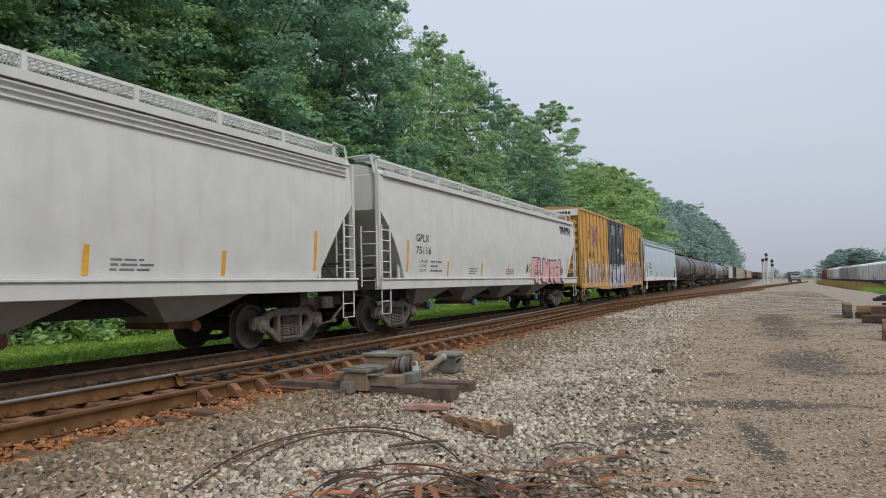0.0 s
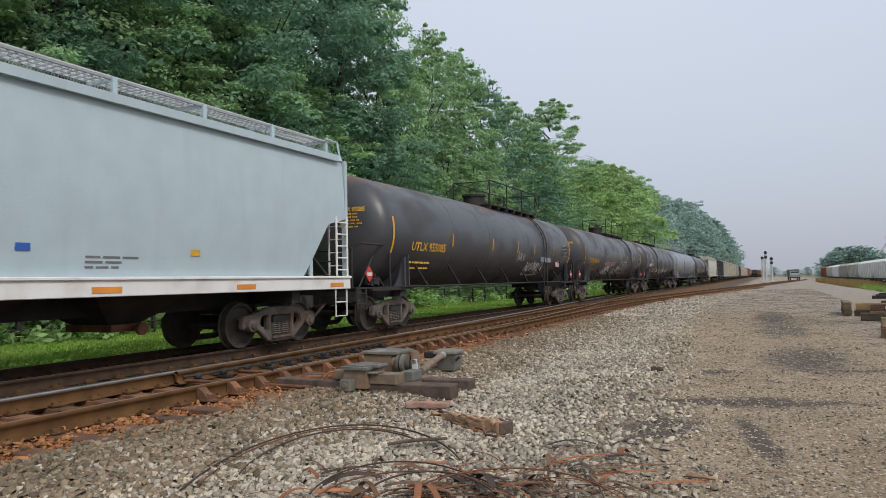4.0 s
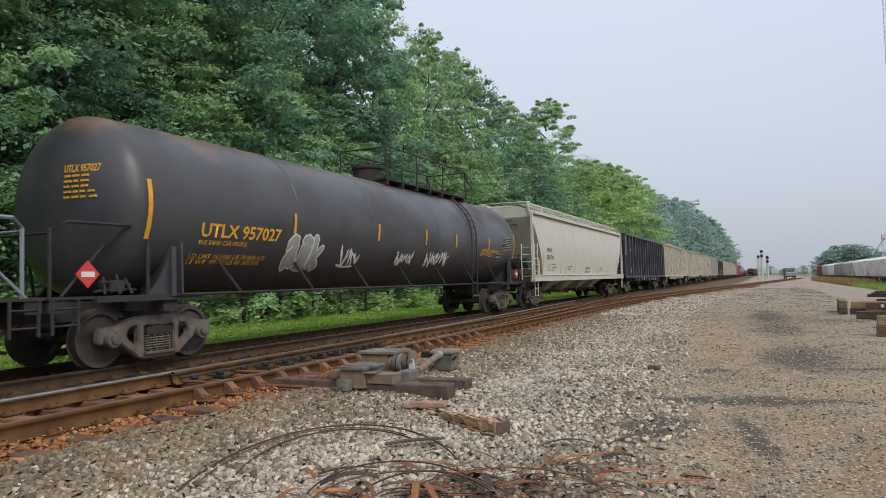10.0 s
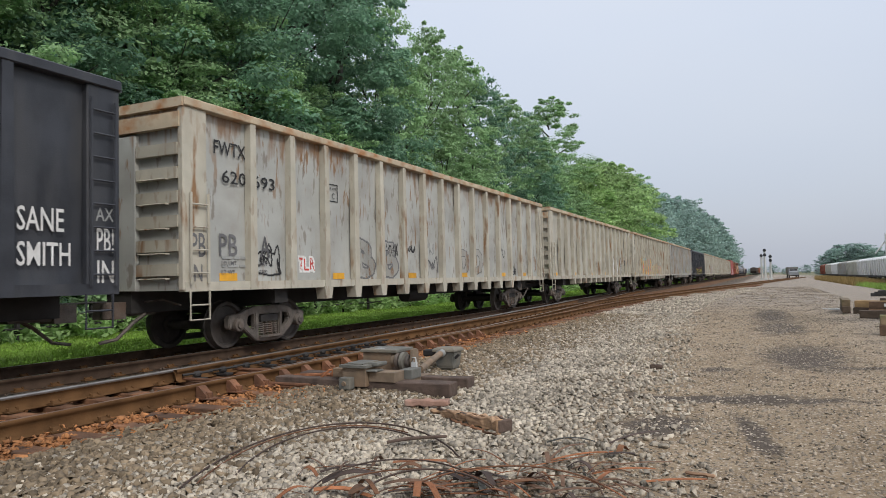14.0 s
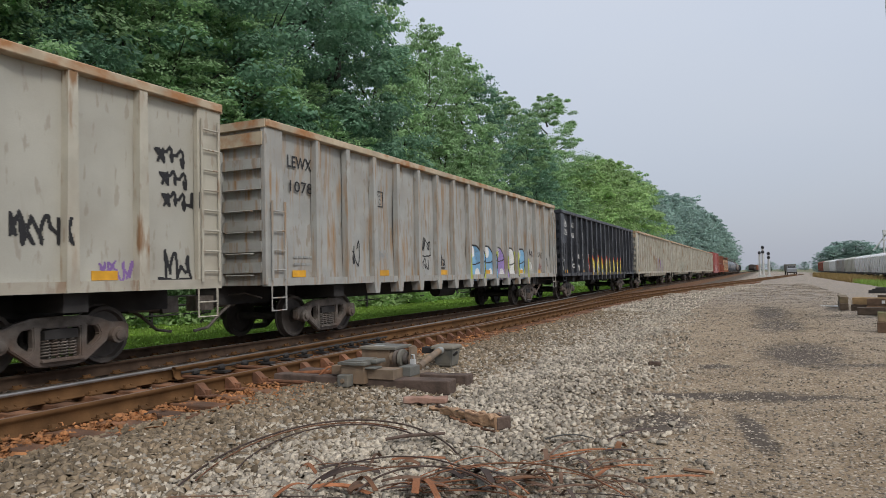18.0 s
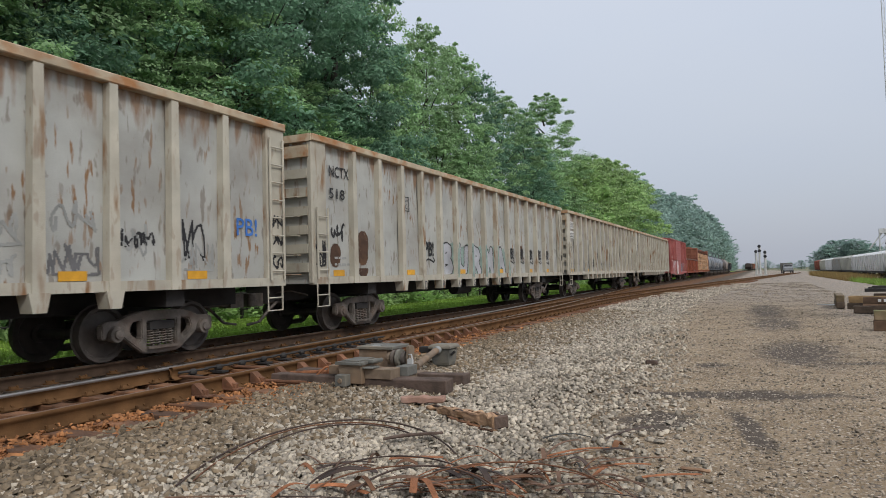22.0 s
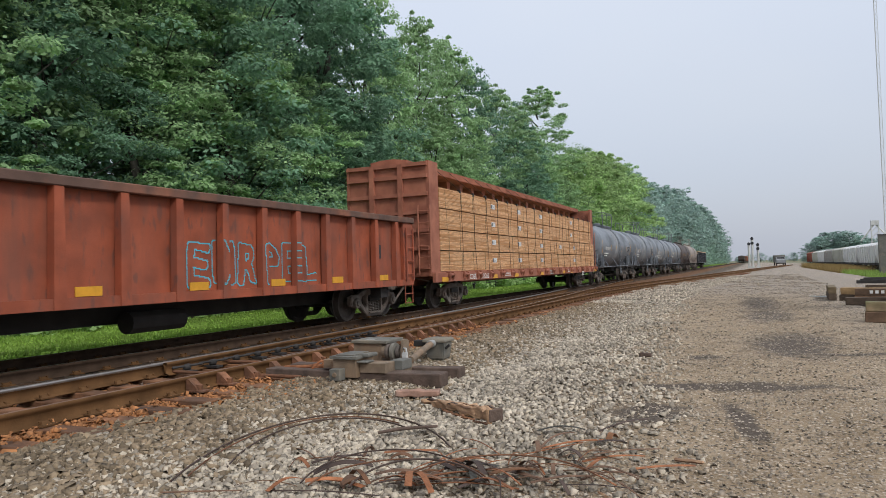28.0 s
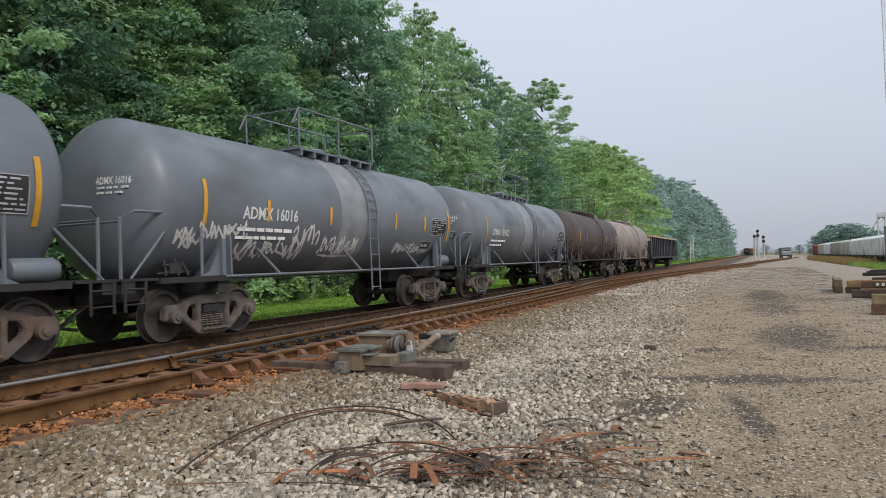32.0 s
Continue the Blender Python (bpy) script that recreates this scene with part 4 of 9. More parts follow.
x, y = scatter(1500, -8.7, -6.6, 1.5, 24.0, 1.5)
stones("crib_flakes", x, y, rs.uniform(0.03, 0.11, len(x)), M["stone_rust"], "rusty scale lying between the rails", lift=0.1, squash=0.16)
x, y = scatter(1500, -7.9, -6.7, 1.5, 30.0, 1.5)
stones("track_stones", x, y, rs.uniform(0.02, 0.06, len(x)), M["stone_dark"], "brown ballast between the rails", lift=0.2)
x, y = scatter(10000, -12.6, -8.2, 2.0, 40.0, 1.3)
stones("dark_stones", x, y, rs.uniform(0.015, 0.045, len(x)), M["stone_dark"], "dark oily ballast of the main line", lift=0.2)
x, y = scatter(54000, -2.8, 3.8, 3.6, 75.0, 2.9)
dry = off_stains(x, y)
x, y = x[dry], y[dry]
stones("yard_pebbles", x, y, rs.uniform(0.007, 0.030, len(x)) * (1 + 0.02 * y) * (1 + 0.8 * (rs.uniform(0, 1, len(x)) > 0.96)), M["stone_tan"], "small tan pebbles pressed into the yard", lift=0.1, squash=0.4)
x, y = scatter(7000, -6.0, -2.5, 26.0, 75.0, 1.3)
x = x + np.clip(y - 40, 0, 99) * 0.06
stones("far_ballast", x, y, rs.uniform(0.05, 0.09, len(x)), M["stone"], "grey crushed limestone ballast farther along")

# ---- the train ----
# A car's own space: y along the track (the leading end has the lower y), x towards the yard, z from the rail's top.
CARS, WHEELSETS = [], []
W, K, Yl, GH = M["text_white"], M["text_black"], M["text_yellow"], M["ghost"]


def wheelset_mesh(bm):
    prof = [(-1.14, 0.02), (-1.14, 0.085), (-1.0, 0.10), (-0.95, 0.10), (-0.95, 0.075), (-0.835, 0.075), (-0.835, 0.15), (-0.80, 0.16), (-0.78, 0.36), (-0.83, 0.39), (-0.83, 0.445), (-0.70, 0.457), (-0.69, 0.483), (-0.665, 0.475), (-0.665, 0.39), (-0.72, 0.35), (-0.70, 0.16), (-0.66, 0.15), (-0.65, 0.085)]
    lathe(bm, prof + [(-a, r) for a, r in prof[::-1]], "x", 20)
    for s in (-1, 1):
        for k in range(3):
            t = k * 2.094
            box(bm, s * 1.15 - 0.015, s * 1.15 + 0.015, 0.05 * math.cos(t) - 0.014, 0.05 * math.cos(t) + 0.014, 0.05 * math.sin(t) - 0.014, 0.05 * math.sin(t) + 0.014)


FRAME_EDGE = [(0.0, 0.80), (0.42, 0.79), (0.66, 0.735), (0.84, 0.665), (1.10, 0.655), (1.17, 0.60), (1.17, 0.40), (1.09, 0.37), (1.06, 0.50), (0.81, 0.50), (0.77, 0.38), (0.42, 0.125), (0.30, 0.09), (0.0, 0.085)]
FRAME_HOLE = [(0.43, 0.65), (0.60, 0.62), (0.655, 0.50), (0.62, 0.43), (0.47, 0.315), (0.42, 0.36)]


def frame_mesh(bm):
    """A cast side frame: bridge-shaped plate with two windows and a spring opening."""
    loops = [FRAME_EDGE + [(-y, z) for y, z in FRAME_EDGE[-2:0:-1]], FRAME_HOLE, [(-y, z) for y, z in FRAME_HOLE], [(-0.31, 0.20), (0.31, 0.20), (0.31, 0.63), (-0.31, 0.63)]]
    for pts in loops:
        v = [bm.verts.new((0.96, y, z)) for y, z in pts]
        for i in range(len(v)):
            bm.edges.new((v[i - 1], v[i]))
    bmesh.ops.triangle_fill(bm, use_beauty=True, edges=bm.edges[:])
    bmesh.ops.dissolve_limit(bm, angle_limit=0.01, verts=bm.verts[:], edges=bm.edges[:])
    got = bmesh.ops.extrude_face_region(bm, geom=bm.faces[:])
    bmesh.ops.translate(bm, verts=[v for v in got["geom"] if isinstance(v, bmesh.types.BMVert)], vec=(0.13, 0, 0))
    bmesh.ops.recalc_face_normals(bm, faces=bm.faces[:])
    bmesh.ops.bevel(bm, geom=[e for e in bm.edges if len(e.link_faces) == 2 and e.calc_face_angle(0) > 0.6], offset=0.018, segments=2, affect="EDGES")
    for s in (-1, 1):
        lathe(bm, [(0.9, 0.10), (1.10, 0.135), (1.15, 0.125), (1.155, 0.075), (1.19, 0.07), (1.20, 0.03)], "x", 14, (0, s * 0.93, 0.457))
    box(bm, 0.92, 1.15, -0.33, 0.33, 0.165, 0.205)


def spring_mesh(bm):
    """One coil spring of the nest."""
    tube(bm, [(0.058 * math.cos(k * 0.785), 0.058 * math.sin(k * 0.785), 0.215 + 0.0052 * k) for k in range(49)], 0.015, 5)


def bolster_mesh(bm):
    prism(bm, [(-0.26, 0.48), (0.26, 0.48), (0.26, 0.60), (0.12, 0.62), (-0.12, 0.62), (-0.26, 0.60)], -1.10, 1.10)
    tube(bm, [(0, 0, 0.7), (0, 0, 0.82)], 0.2, 12)


def brake_mesh(bm):
    for s in (-1, 1):
        box(bm, -0.8, 0.8, s * 0.36 - 0.04, s * 0.36 + 0.04, 0.34, 0.44)
        for q in (-0.75, 0.75):
            prism(bm, [(s * 0.44, 0.30), (s * 0.40, 0.30), (s * 0.36, 0.60), (s * 0.42, 0.60)], q - 0.05, q + 0.05)


WS = shared("wheelset", wheelset_mesh, M["wheel"], 35)
SF = shared("side_frame", frame_mesh, M["iron"], 35)
SP = shared("coil_spring", spring_mesh, M["iron"], 60)
BO = shared("truck", bolster_mesh, M["under"])
BR = shared("brake_beam", brake_mesh, M["under"])


def truck(car, y):
    t = part("truck", BO, None, car, "grimy cast-steel two-axle truck", at=(0, y, 0))
    for turn in (0, 180):
        part("side_frame", SF, None, t, turn=turn)
    for q in (-0.2, -0.067, 0.067, 0.2):
        part("coil_spring", SP, None, t, at=(1.03, q, 0))
    part("brake_beam", BR, None, t)
    for s in (-0.93, 0.93):
        WHEELSETS.append((part("wheelset", WS, None, t, at=(0, s, 0.457)), CARS[-1][1] + y + s, s))


def coupler_mesh(bm):
    box(bm, -0.11, 0.11, 0, 0.75, 0.72, 0.92)
    box(bm, -0.17, 0.17, -0.34, 0.05, 0.68, 0.97)
    tube(bm, [(0.14, -0.3, 0.7), (0.14, -0.3, 0.95)], 0.1, 10)
    tube(bm, [(0.35, 0.3, 0.75), (0.36, 0.05, 0.62), (0.3, -0.25, 0.35), (0.18, -0.5, 0.3)], 0.032, 6)
    tube(bm, [(0.2, 0.35, 0.95), (0.75, 0.32, 1.0), (1.2, 0.3, 0.9)], 0.018, 5)


CO = shared("coupler", coupler_mesh, M["iron"], 40)


def start_car(name, label, category, s0, s1, group="cars of the freight train"):
    """s0, s1: where the leading and the trailing end stand at the clip's start."""
    car = thing(name, label, category, group, at=(MAIN_X, (s0 + s1) / 2, RAIL_Z))
    CARS.append((car, (s0 + s1) / 2))
    L = (s1 - s0) / 2
    part("coupler", CO, None, car, at=(0, -L, 0))
    part("coupler", CO, None, car, at=(0, L, 0), turn=180)
    return car, L


def ladder(car, x, y, z0, z1, w, rungs, material, face="side", name="ladder", r=0.017):
    """Two stiles and rungs; face: side (in the plane of y) or end (in the plane of x)."""
    key = f"{name}|{z0:.2f}{z1:.2f}{w:.2f}{rungs}{face}{material.name}{r}"

    def make(bm):
        for k in (-w / 2, w / 2):
            p = (0, k) if face == "side" else (k, 0)
            tube(bm, [(*p, z0), (*p, z1)], r * 1.5, 6)
        for i in range(rungs):
            z = z0 + (i + 0.5) * (z1 - z0) / rungs
            a, b = ((0, -w / 2), (0, w / 2)) if face == "side" else ((-w / 2, 0), (w / 2, 0))
            tube(bm, [(*a, z), (*b, z)], r, 6)
    return part(name, shared(key, make, material, 40), None, car, at=(x, y, 0))


def step_iron(car, x, y, z1, material, drop=0.55):
    def make(bm):
        tube(bm, [(0, -0.22, z1), (0, -0.22, z1 - drop), (0, 0.22, z1 - drop), (0, 0.22, z1)], 0.02, 6)
        tube(bm, [(0, -0.22, z1 - drop * 0.5), (0, 0.22, z1 - drop * 0.5)], 0.016, 6)
    part("stirrup_step", shared(f"stirrup_step|{z1:.2f}{drop:.2f}{material.name}", make, material, 40), None, car, at=(x, y, 0))


def reflector(car, y, z, w, h, surf, material=None):
    x = float(surf(np.array([y]), np.array([z]))[0])
    bm = bmesh.new()
    if h < 0.4:
        box(bm, x - 0.002, x + 0.008, y - w / 2, y + w / 2, z - h / 2, z + h / 2)
    else:
        zs = np.linspace(z - h / 2, z + h / 2, 6)
        for a, b in zip(zs, zs[1:]):
            xa, xb = (float(surf(np.array([y]), np.array([q]))[0]) + 0.007 for q in (a, b))
            bm.faces.new([bm.verts.new(c) for c in ((xa, y - w / 2, a), (xa, y + w / 2, a), (xb, y + w / 2, b), (xb, y - w / 2, b))])
    part("reflector", bm, material or M["yellow"], car, "yellow reflective strip")


def loft(bm, levels):
    """Boxes stacked into one skin: each level is (z, half width, y from, y to)."""
    rings = [[bm.verts.new(p) for p in ((w, a, z), (w, b, z), (-w, b, z), (-w, a, z))] for z, w, a, b in levels]
    for p, q in zip(rings, rings[1:]):
        for k in range(4):
            bm.faces.new((p[k], p[(k + 1) % 4], q[(k + 1) % 4], q[k]))
    bm.faces.new(rings[0][::-1])
    bm.faces.new(rings[-1])
    bmesh.ops.recalc_face_normals(bm, faces=bm.faces[:])


def curve_surf(levels):
    zs, ws = [q[0] for q in levels], [q[1] for q in levels]
    return lambda y, z: np.interp(z, zs, ws)


# --- covered hopper ---


def hopper(s0, s1, paint, label, text, seed, sill=None, straight=False, bays=4, stripes=True, grab=None):
    car, L = start_car("covered_hopper_car", label, "hopper car", s0, s1)
    sill, grab = sill or paint, grab or paint
    lv = []
    for i in range(19):
        z = 1.38 + (4.02 - 1.38) * i / 18
        w = 1.60 - (0.085 if not straight else 0.12) * ((z - 2.7) / 1.35) ** 2
        if straight:
            e = 0.12 + 1.55 * max(0.0, (3.85 - z) / 2.45)
        elif seed == 3:
            e = 0.12 if z > 2.6 else 0.75 + 0.85 * (2.6 - z) / 1.2
        else:
            e = 0.10 + 1.32 * max(0.0, (3.05 - z) / 1.62) ** 0.75
        lv.append((z, w, -L + e, L - e))
    top = [(4.04, 1.56, -L + 0.12, L - 0.12), (4.16, 1.50, -L + 0.12, L - 0.12), (4.17, 1.40, -L + 0.12, L - 0.12), (4.33, 0.95, -L + 0.15, L - 0.15), (4.40, 0.4, -L + 0.2, L - 0.2)]
    bm = bmesh.new()
    loft(bm, lv + top)
    part("body", bm, paint, car, smooth=22)
    surf = curve_surf(lv)
    bm = bmesh.new()
    box(bm, 1.54, 1.625, -L + 0.35, L - 0.35, 4.0, 4.14)
    box(bm, -1.625, -1.54, -L + 0.35, L - 0.35, 4.0, 4.14)
    part("eave_rail", bm, paint, car)
    if seed == 1:
        for z in (3.72, 3.82, 3.92):
            bm = bmesh.new()
            prism(bm, [(1.53, z), (1.60, z + 0.02), (1.60, z + 0.045), (1.53, z + 0.07)], -L + 0.3, L - 0.3, "y")
            part("eave_rib", bm, paint, car)
    for s in (1, -1):
        bm = bmesh.new()
        box(bm, s * 1.44, s * 1.66, -L + 0.02, L - 0.02, 1.12, 1.40)
        box(bm, s * 1.44, s * 1.70, -L + 0.02, L - 0.02, 1.36, 1.41)
        bev(bm, 0.01)
        part("side_sill", bm, sill, car)
    bm = bmesh.new()
    box(bm, -0.3, 0.3, -L + 0.1, L - 0.1, 0.78, 1.15)
    for s in (-1, 1):
        box(bm, -1.44, 1.44, s * L - s * 0.10 - 0.08, s * L - s * 0.10 + 0.08, 1.12, 1.40)
        box(bm, -1.44, 1.44, s * (L - 1.78) - 0.12, s * (L - 1.78) + 0.12, 0.86, 1.36)
    part("underframe", bm, M["under"], car)
    # discharge hoppers
    inset = 2.45 if paint is M["hop_white"] else 3.6
    span = 2 * (L - inset)
    for i in range(bays):
        yc = -L + inset + span * (i + 0.5) / bays
        bm = bmesh.new()
        loft(bm, [(0.62, 0.42, yc - 0.28, yc + 0.28), (1.40, 1.42, yc - span / bays * 0.47, yc + span / bays * 0.47)])
        hp = part("discharge_hopper", bm, paint if seed != 3 else M["under"], car)
        bm = bmesh.new()
        box(bm, -0.55, 0.55, yc - 0.34, yc + 0.34, 0.52, 0.64)
        tube(bm, [(-0.75, yc + 0.1, 0.56), (0.75, yc + 0.1, 0.56)], 0.05, 8)
        tube(bm, [(0.7, yc + 0.1, 0.56), (0.78, yc + 0.1, 0.56)], 0.11, 10)
        part("outlet_gate", bm, M["rust"], hp)
        if text.startswith("GPLX"):
            bm = bmesh.new()
            tube(bm, [(0.77, yc + 0.1, 0.56), (0.86, yc + 0.1, 0.56)], 0.115, 12)
            part("outlet_cap", bm, M["skyblue"], hp, "light blue outlet cap")
    # end posts, ladders and platforms
    for s in (-1, 1):
        for sx in (1, -1):
            bm = bmesh.new()
            box(bm, sx * 1.50, sx * 1.60, s * L - s * 0.06 - 0.05, s * L - s * 0.06 + 0.05, 1.38, 4.05)
            box(bm, sx * 1.42, sx * 1.47, s * L - s * 1.25 - 0.05, s * L - s * 1.25 + 0.05, 1.38, 2.3)
            part("end_post", bm, paint, car)
        ladder(car, 1.62, s * (L - 0.30), 1.42, 2.75, 0.42, 5, grab)
        ladder(car, 1.3, s * (L - 0.01), 1.2, 2.72, 0.45, 5, grab, "end")
        step_iron(car, 1.6, s * (L - 0.32), 1.14, grab, 0.62)
        bm = bmesh.new()
        box(bm, -1.45, 1.45, s * L - s * 0.75 - 0.3, s * L - s * 0.75 + 0.3, 1.40, 1.44)
        tube(bm, [(0.2, s * (L - 1.4), 1.95), (0.9, s * (L - 1.4), 1.95)], 0.26, 14)
        tube(bm, [(1.5, s * (L - 0.7), 1.42), (1.1, s * (L - 1.3), 2.3)], 0.025, 6)
        tube(bm, [(-0.9, s * (L - 0.2), 1.75), (1.3, s * (L - 0.2), 1.75)], 0.02, 6)
        part("end_gear", bm, M["under"], car)
    # roof walk of open grating on brackets
    for sx in (1, -1):
        bm = bmesh.new()
        n = int(2 * (L - 0.2) / 0.13)
        for i in range(n):
            yy = -L + 0.2 + i * 0.13
            box(bm, sx * 0.98 - 0.24, sx * 0.98 + 0.24, yy, yy + 0.045, 4.50, 4.512)
        for q in (-0.24, -0.08, 0.08, 0.24):
            box(bm, sx * 0.98 + q - 0.012, sx * 0.98 + q + 0.012, -L + 0.2, L - 0.2, 4.49, 4.53)
        part("roof_walk", bm, paint if seed != 3 else M["silver_paint"], car)
    bm = bmesh.new()
    for i in range(int(2 * (L - 0.2) / 0.05)):
        yy = -L + 0.2 + i * 0.05
        for lift, y0, y1 in ((0.0, 0.0, 0.14), (0.001, 0.14, 0.0)):
            bm.faces.new([bm.verts.new(c) for c in ((1.30 + lift, yy + y0, 4.17), (1.30 + lift, yy + y0 + 0.007, 4.17), (1.27 + lift, yy + y1 + 0.007, 4.46), (1.27 + lift, yy + y1, 4.46))])
    box(bm, 1.25, 1.29, -L + 0.2, L - 0.2, 4.45, 4.49)
    part("walk_mesh", bm, M["galvanised"] if seed == 3 else paint, car)
    for i in range(11):
        yy = -L + 0.4 + (2 * L - 0.8) * i / 10
        bm = bmesh.new()
        box(bm, 1.26, 1.32, yy - 0.04, yy + 0.04, 4.1, 4.5)
        box(bm, 0.7, 1.3, yy - 0.02, yy + 0.02, 4.44, 4.5)
        part("walk_bracket", bm, paint, car)
    bm = bmesh.new()
    tube(bm, [(1.5, -L + 0.05, 3.9), (1.36, -L + 0.05, 4.5), (1.36, -L + 0.5, 4.52)], 0.03, 6)
    part("corner_grab", bm, paint, car)
    bm = bmesh.new()
    tube(bm, [(1.5, L - 0.05, 3.9), (1.36, L - 0.05, 4.5), (1.36, L - 0.5, 4.52)], 0.03, 6)
    part("corner_grab", bm, paint, car)
    bm = bmesh.new()
    tube(bm, [(-0.7, -L + 0.05, 4.5), (1.36, -L + 0.05, 4.5)], 0.025, 6)
    part("end_grab", bm, paint, car)
    for k in range(4):
        bm = bmesh.new()
        lathe(bm, [(4.36, 0.42), (4.47, 0.42), (4.5, 0.36)], "z", 16, (0, -L + 2.6 + k * (2 * L - 5.2) / 3, 0))
        part("roof_hatch", bm, paint, car)
    truck(car, -L + 1.75)
    truck(car, L - 1.8)
    if stripes:
        for q in (-L + 1.55, -5.5, -2.77, -0.11, 2.6, 5.35, L - 1.55):
            reflector(car, q, 2.0 if abs(q) > 8 else 1.68, 0.10, 0.85 if abs(q) > 8 else 0.44, surf)
    if text:
        a, b = text.split()
        writing(car, a, -L + 2.0, 2.42, 0.21, M["text_black"], surf, width=0.82)
        writing(car, b, -L + 2.0, 2.08, 0.21, M["text_black"], surf, width=0.95 if len(b) < 6 else 1.15)
        for q, line in ((3.66, a), (3.46, b)):
            mark = writing(car, line, 0.3, q, 0.12, M["text_black"], plane(0), "end_lettering", width=0.1 * len(line))
            mark.rotation_euler.z = -math.pi / 2
            mark.location.y = -L + 0.118
    for i, line in enumerate(("LD LMT", "LT WT", "CU FT")):
        writing(car, line, -L + 2.25, 1.84 - i * 0.13, 0.075, M["tag_grey"], surf, "weight_print", width=0.085 * len(line))
    bars(car, -L + 2.95, 1.875, 0.6, 3, M["tag_grey"], surf, 0.13, 0.05, seed)
    for k in range(3):
        bars(car, -L + 5.8 + k * (2 * L - 9) / 3, 1.80 if seed == 5 else 1.70, 1.1 if k == 1 else 0.7, 5 if seed == 5 and k == 1 else 3, M["tag_grey"], surf, 0.075, 0.032, seed + k)
    return car, L, surf


# --- boxcars ---


def boxcar(s0, s1, paint, label, roof_z, seed, doors=None, rib_step=1.0, deep=False, shift=0.0):
    car, L = start_car("boxcar", label, "boxcar", s0, s1)
    bm = bmesh.new()
    loft(bm, [(0.95, 1.52, -L + 0.12, L - 0.12), (roof_z - 0.12, 1.52, -L + 0.12, L - 0.12)])
    part("body", bm, paint, car)
    bm = bmesh.new()
    prism(bm, [(-1.6, roof_z - 0.13), (1.6, roof_z - 0.13), (1.6, roof_z - 0.04), (0, roof_z + 0.10), (-1.6, roof_z - 0.04)], -L + 0.03, L - 0.03, "y")
    for i in range(14):
        yy = -L + 0.6 + i * (2 * L - 1.2) / 13
        prism(bm, [(-1.55, roof_z - 0.03), (1.55, roof_z - 0.03), (0, roof_z + 0.135)], yy - 0.04, yy + 0.04, "y")
    part("roof", bm, paint, car)
    d0, d1 = doors
    rib = shared(f"side_post|{roof_z}{paint.name}", lambda b: (box(b, 1.515, 1.60, -0.06, 0.06, 1.05, roof_z - 0.13), bev(b, 0.02)), paint)
    n = int(round((2 * L - 0.3) / rib_step))
    for i in range(n + 1):
        yy = -L + 0.17 + i * (2 * L - 0.34) / n - (shift if 0 < i < n else 0)
        if not d0 - 0.1 < yy < d1 + 0.1:
            part("side_post", rib, None, car, at=(0, yy, 0))
        part("side_post", rib, None, car, at=(0, yy, 0), turn=180)
    bm = bmesh.new()
    box(bm, 1.50, 1.60, -L + 0.1, L - 0.1, 0.86, 1.10)
    bm2 = bmesh.new()
    prism(bm2, [(-L * 0.62, 0.87), (L * 0.62, 0.87), (L * 0.5, 0.72), (-L * 0.5, 0.72)], 1.50, 1.585)
    part("fish_belly_plate", bm2, paint, car)
    bm2 = bmesh.new()
    box(bm2, -1.60, -1.50, -L + 0.1, L - 0.1, 0.86, 1.10)
    part("side_sill", bm2, paint, car)
    part("side_sill", bm, paint, car)
    bm = bmesh.new()
    box(bm, -0.3, 0.3, -L + 0.1, L - 0.1, 0.72, 0.97)
    for q in (-L + 2.2, L - 2.2):
        box(bm, -1.45, 1.45, q - 0.2, q + 0.2, 0.80, 0.97)
    tube(bm, [(0.9, -1.0, 0.62), (0.9, 0.4, 0.62)], 0.2, 12)
    part("underframe", bm, M["under"], car)
    for s in (-1, 1):
        for k in range(9):
            z = 1.15 + k * (roof_z - 1.5) / 8.6
            bm = bmesh.new()
            prism(bm, [(s * (L - 0.12), z), (s * L, z + 0.12), (s * L, z + 0.2), (s * (L - 0.12), z + 0.32)], -1.42, 1.42)
            part("end_corrugation", bm, paint, car)
        bm = bmesh.new()
        for q in (-1.55, 1.55):
            box(bm, q - 0.06, q + 0.06, s * L - 0.1 if s > 0 else -L, s * L if s > 0 else -L + 0.1, 0.95, roof_z - 0.12)
        box(bm, -1.55, 1.55, s * L - 0.1 if s > 0 else -L, s * L if s > 0 else -L + 0.1, roof_z - 0.42, roof_z - 0.1)
        part("end_frame", bm, paint, car)
        if not deep and s < 0:
            bm = bmesh.new()
            box(bm, -1.5, 1.5, -L - 0.006, -L + 0.02, roof_z - 0.44, roof_z - 0.1)
            part("end_top_panel", bm, M["white"], car, "white top panel of the end")
            bm = bmesh.new()
            for k in range(10):
                if k != 4:
                    box(bm, -0.35 + k * 0.15, -0.25 + k * 0.15, -L - 0.012, -L - 0.004, roof_z - 0.36, roof_z - 0.22)
            part("end_lettering", bm, K, car)
        ladder(car, 1.635, s * (L - 0.36), 1.1, 2.6, 0.42, 4, paint)
        ladder(car, 1.2, s * (L + 0.03), 1.1, 2.6, 0.42, 4, paint, "end")
        step_iron(car, 1.58, s * (L - 0.36), 0.98, paint, 0.5)
    truck(car, -L + 2.55)
    truck(car, L - 2.55)

    def surf(y, z):
        y = np.asarray(y)
        pos = (y + L - 0.17 + shift) / ((2 * L - 0.34) / n)
        on = np.abs(pos - np.round(pos)) * (2 * L - 0.34) / n < 0.06
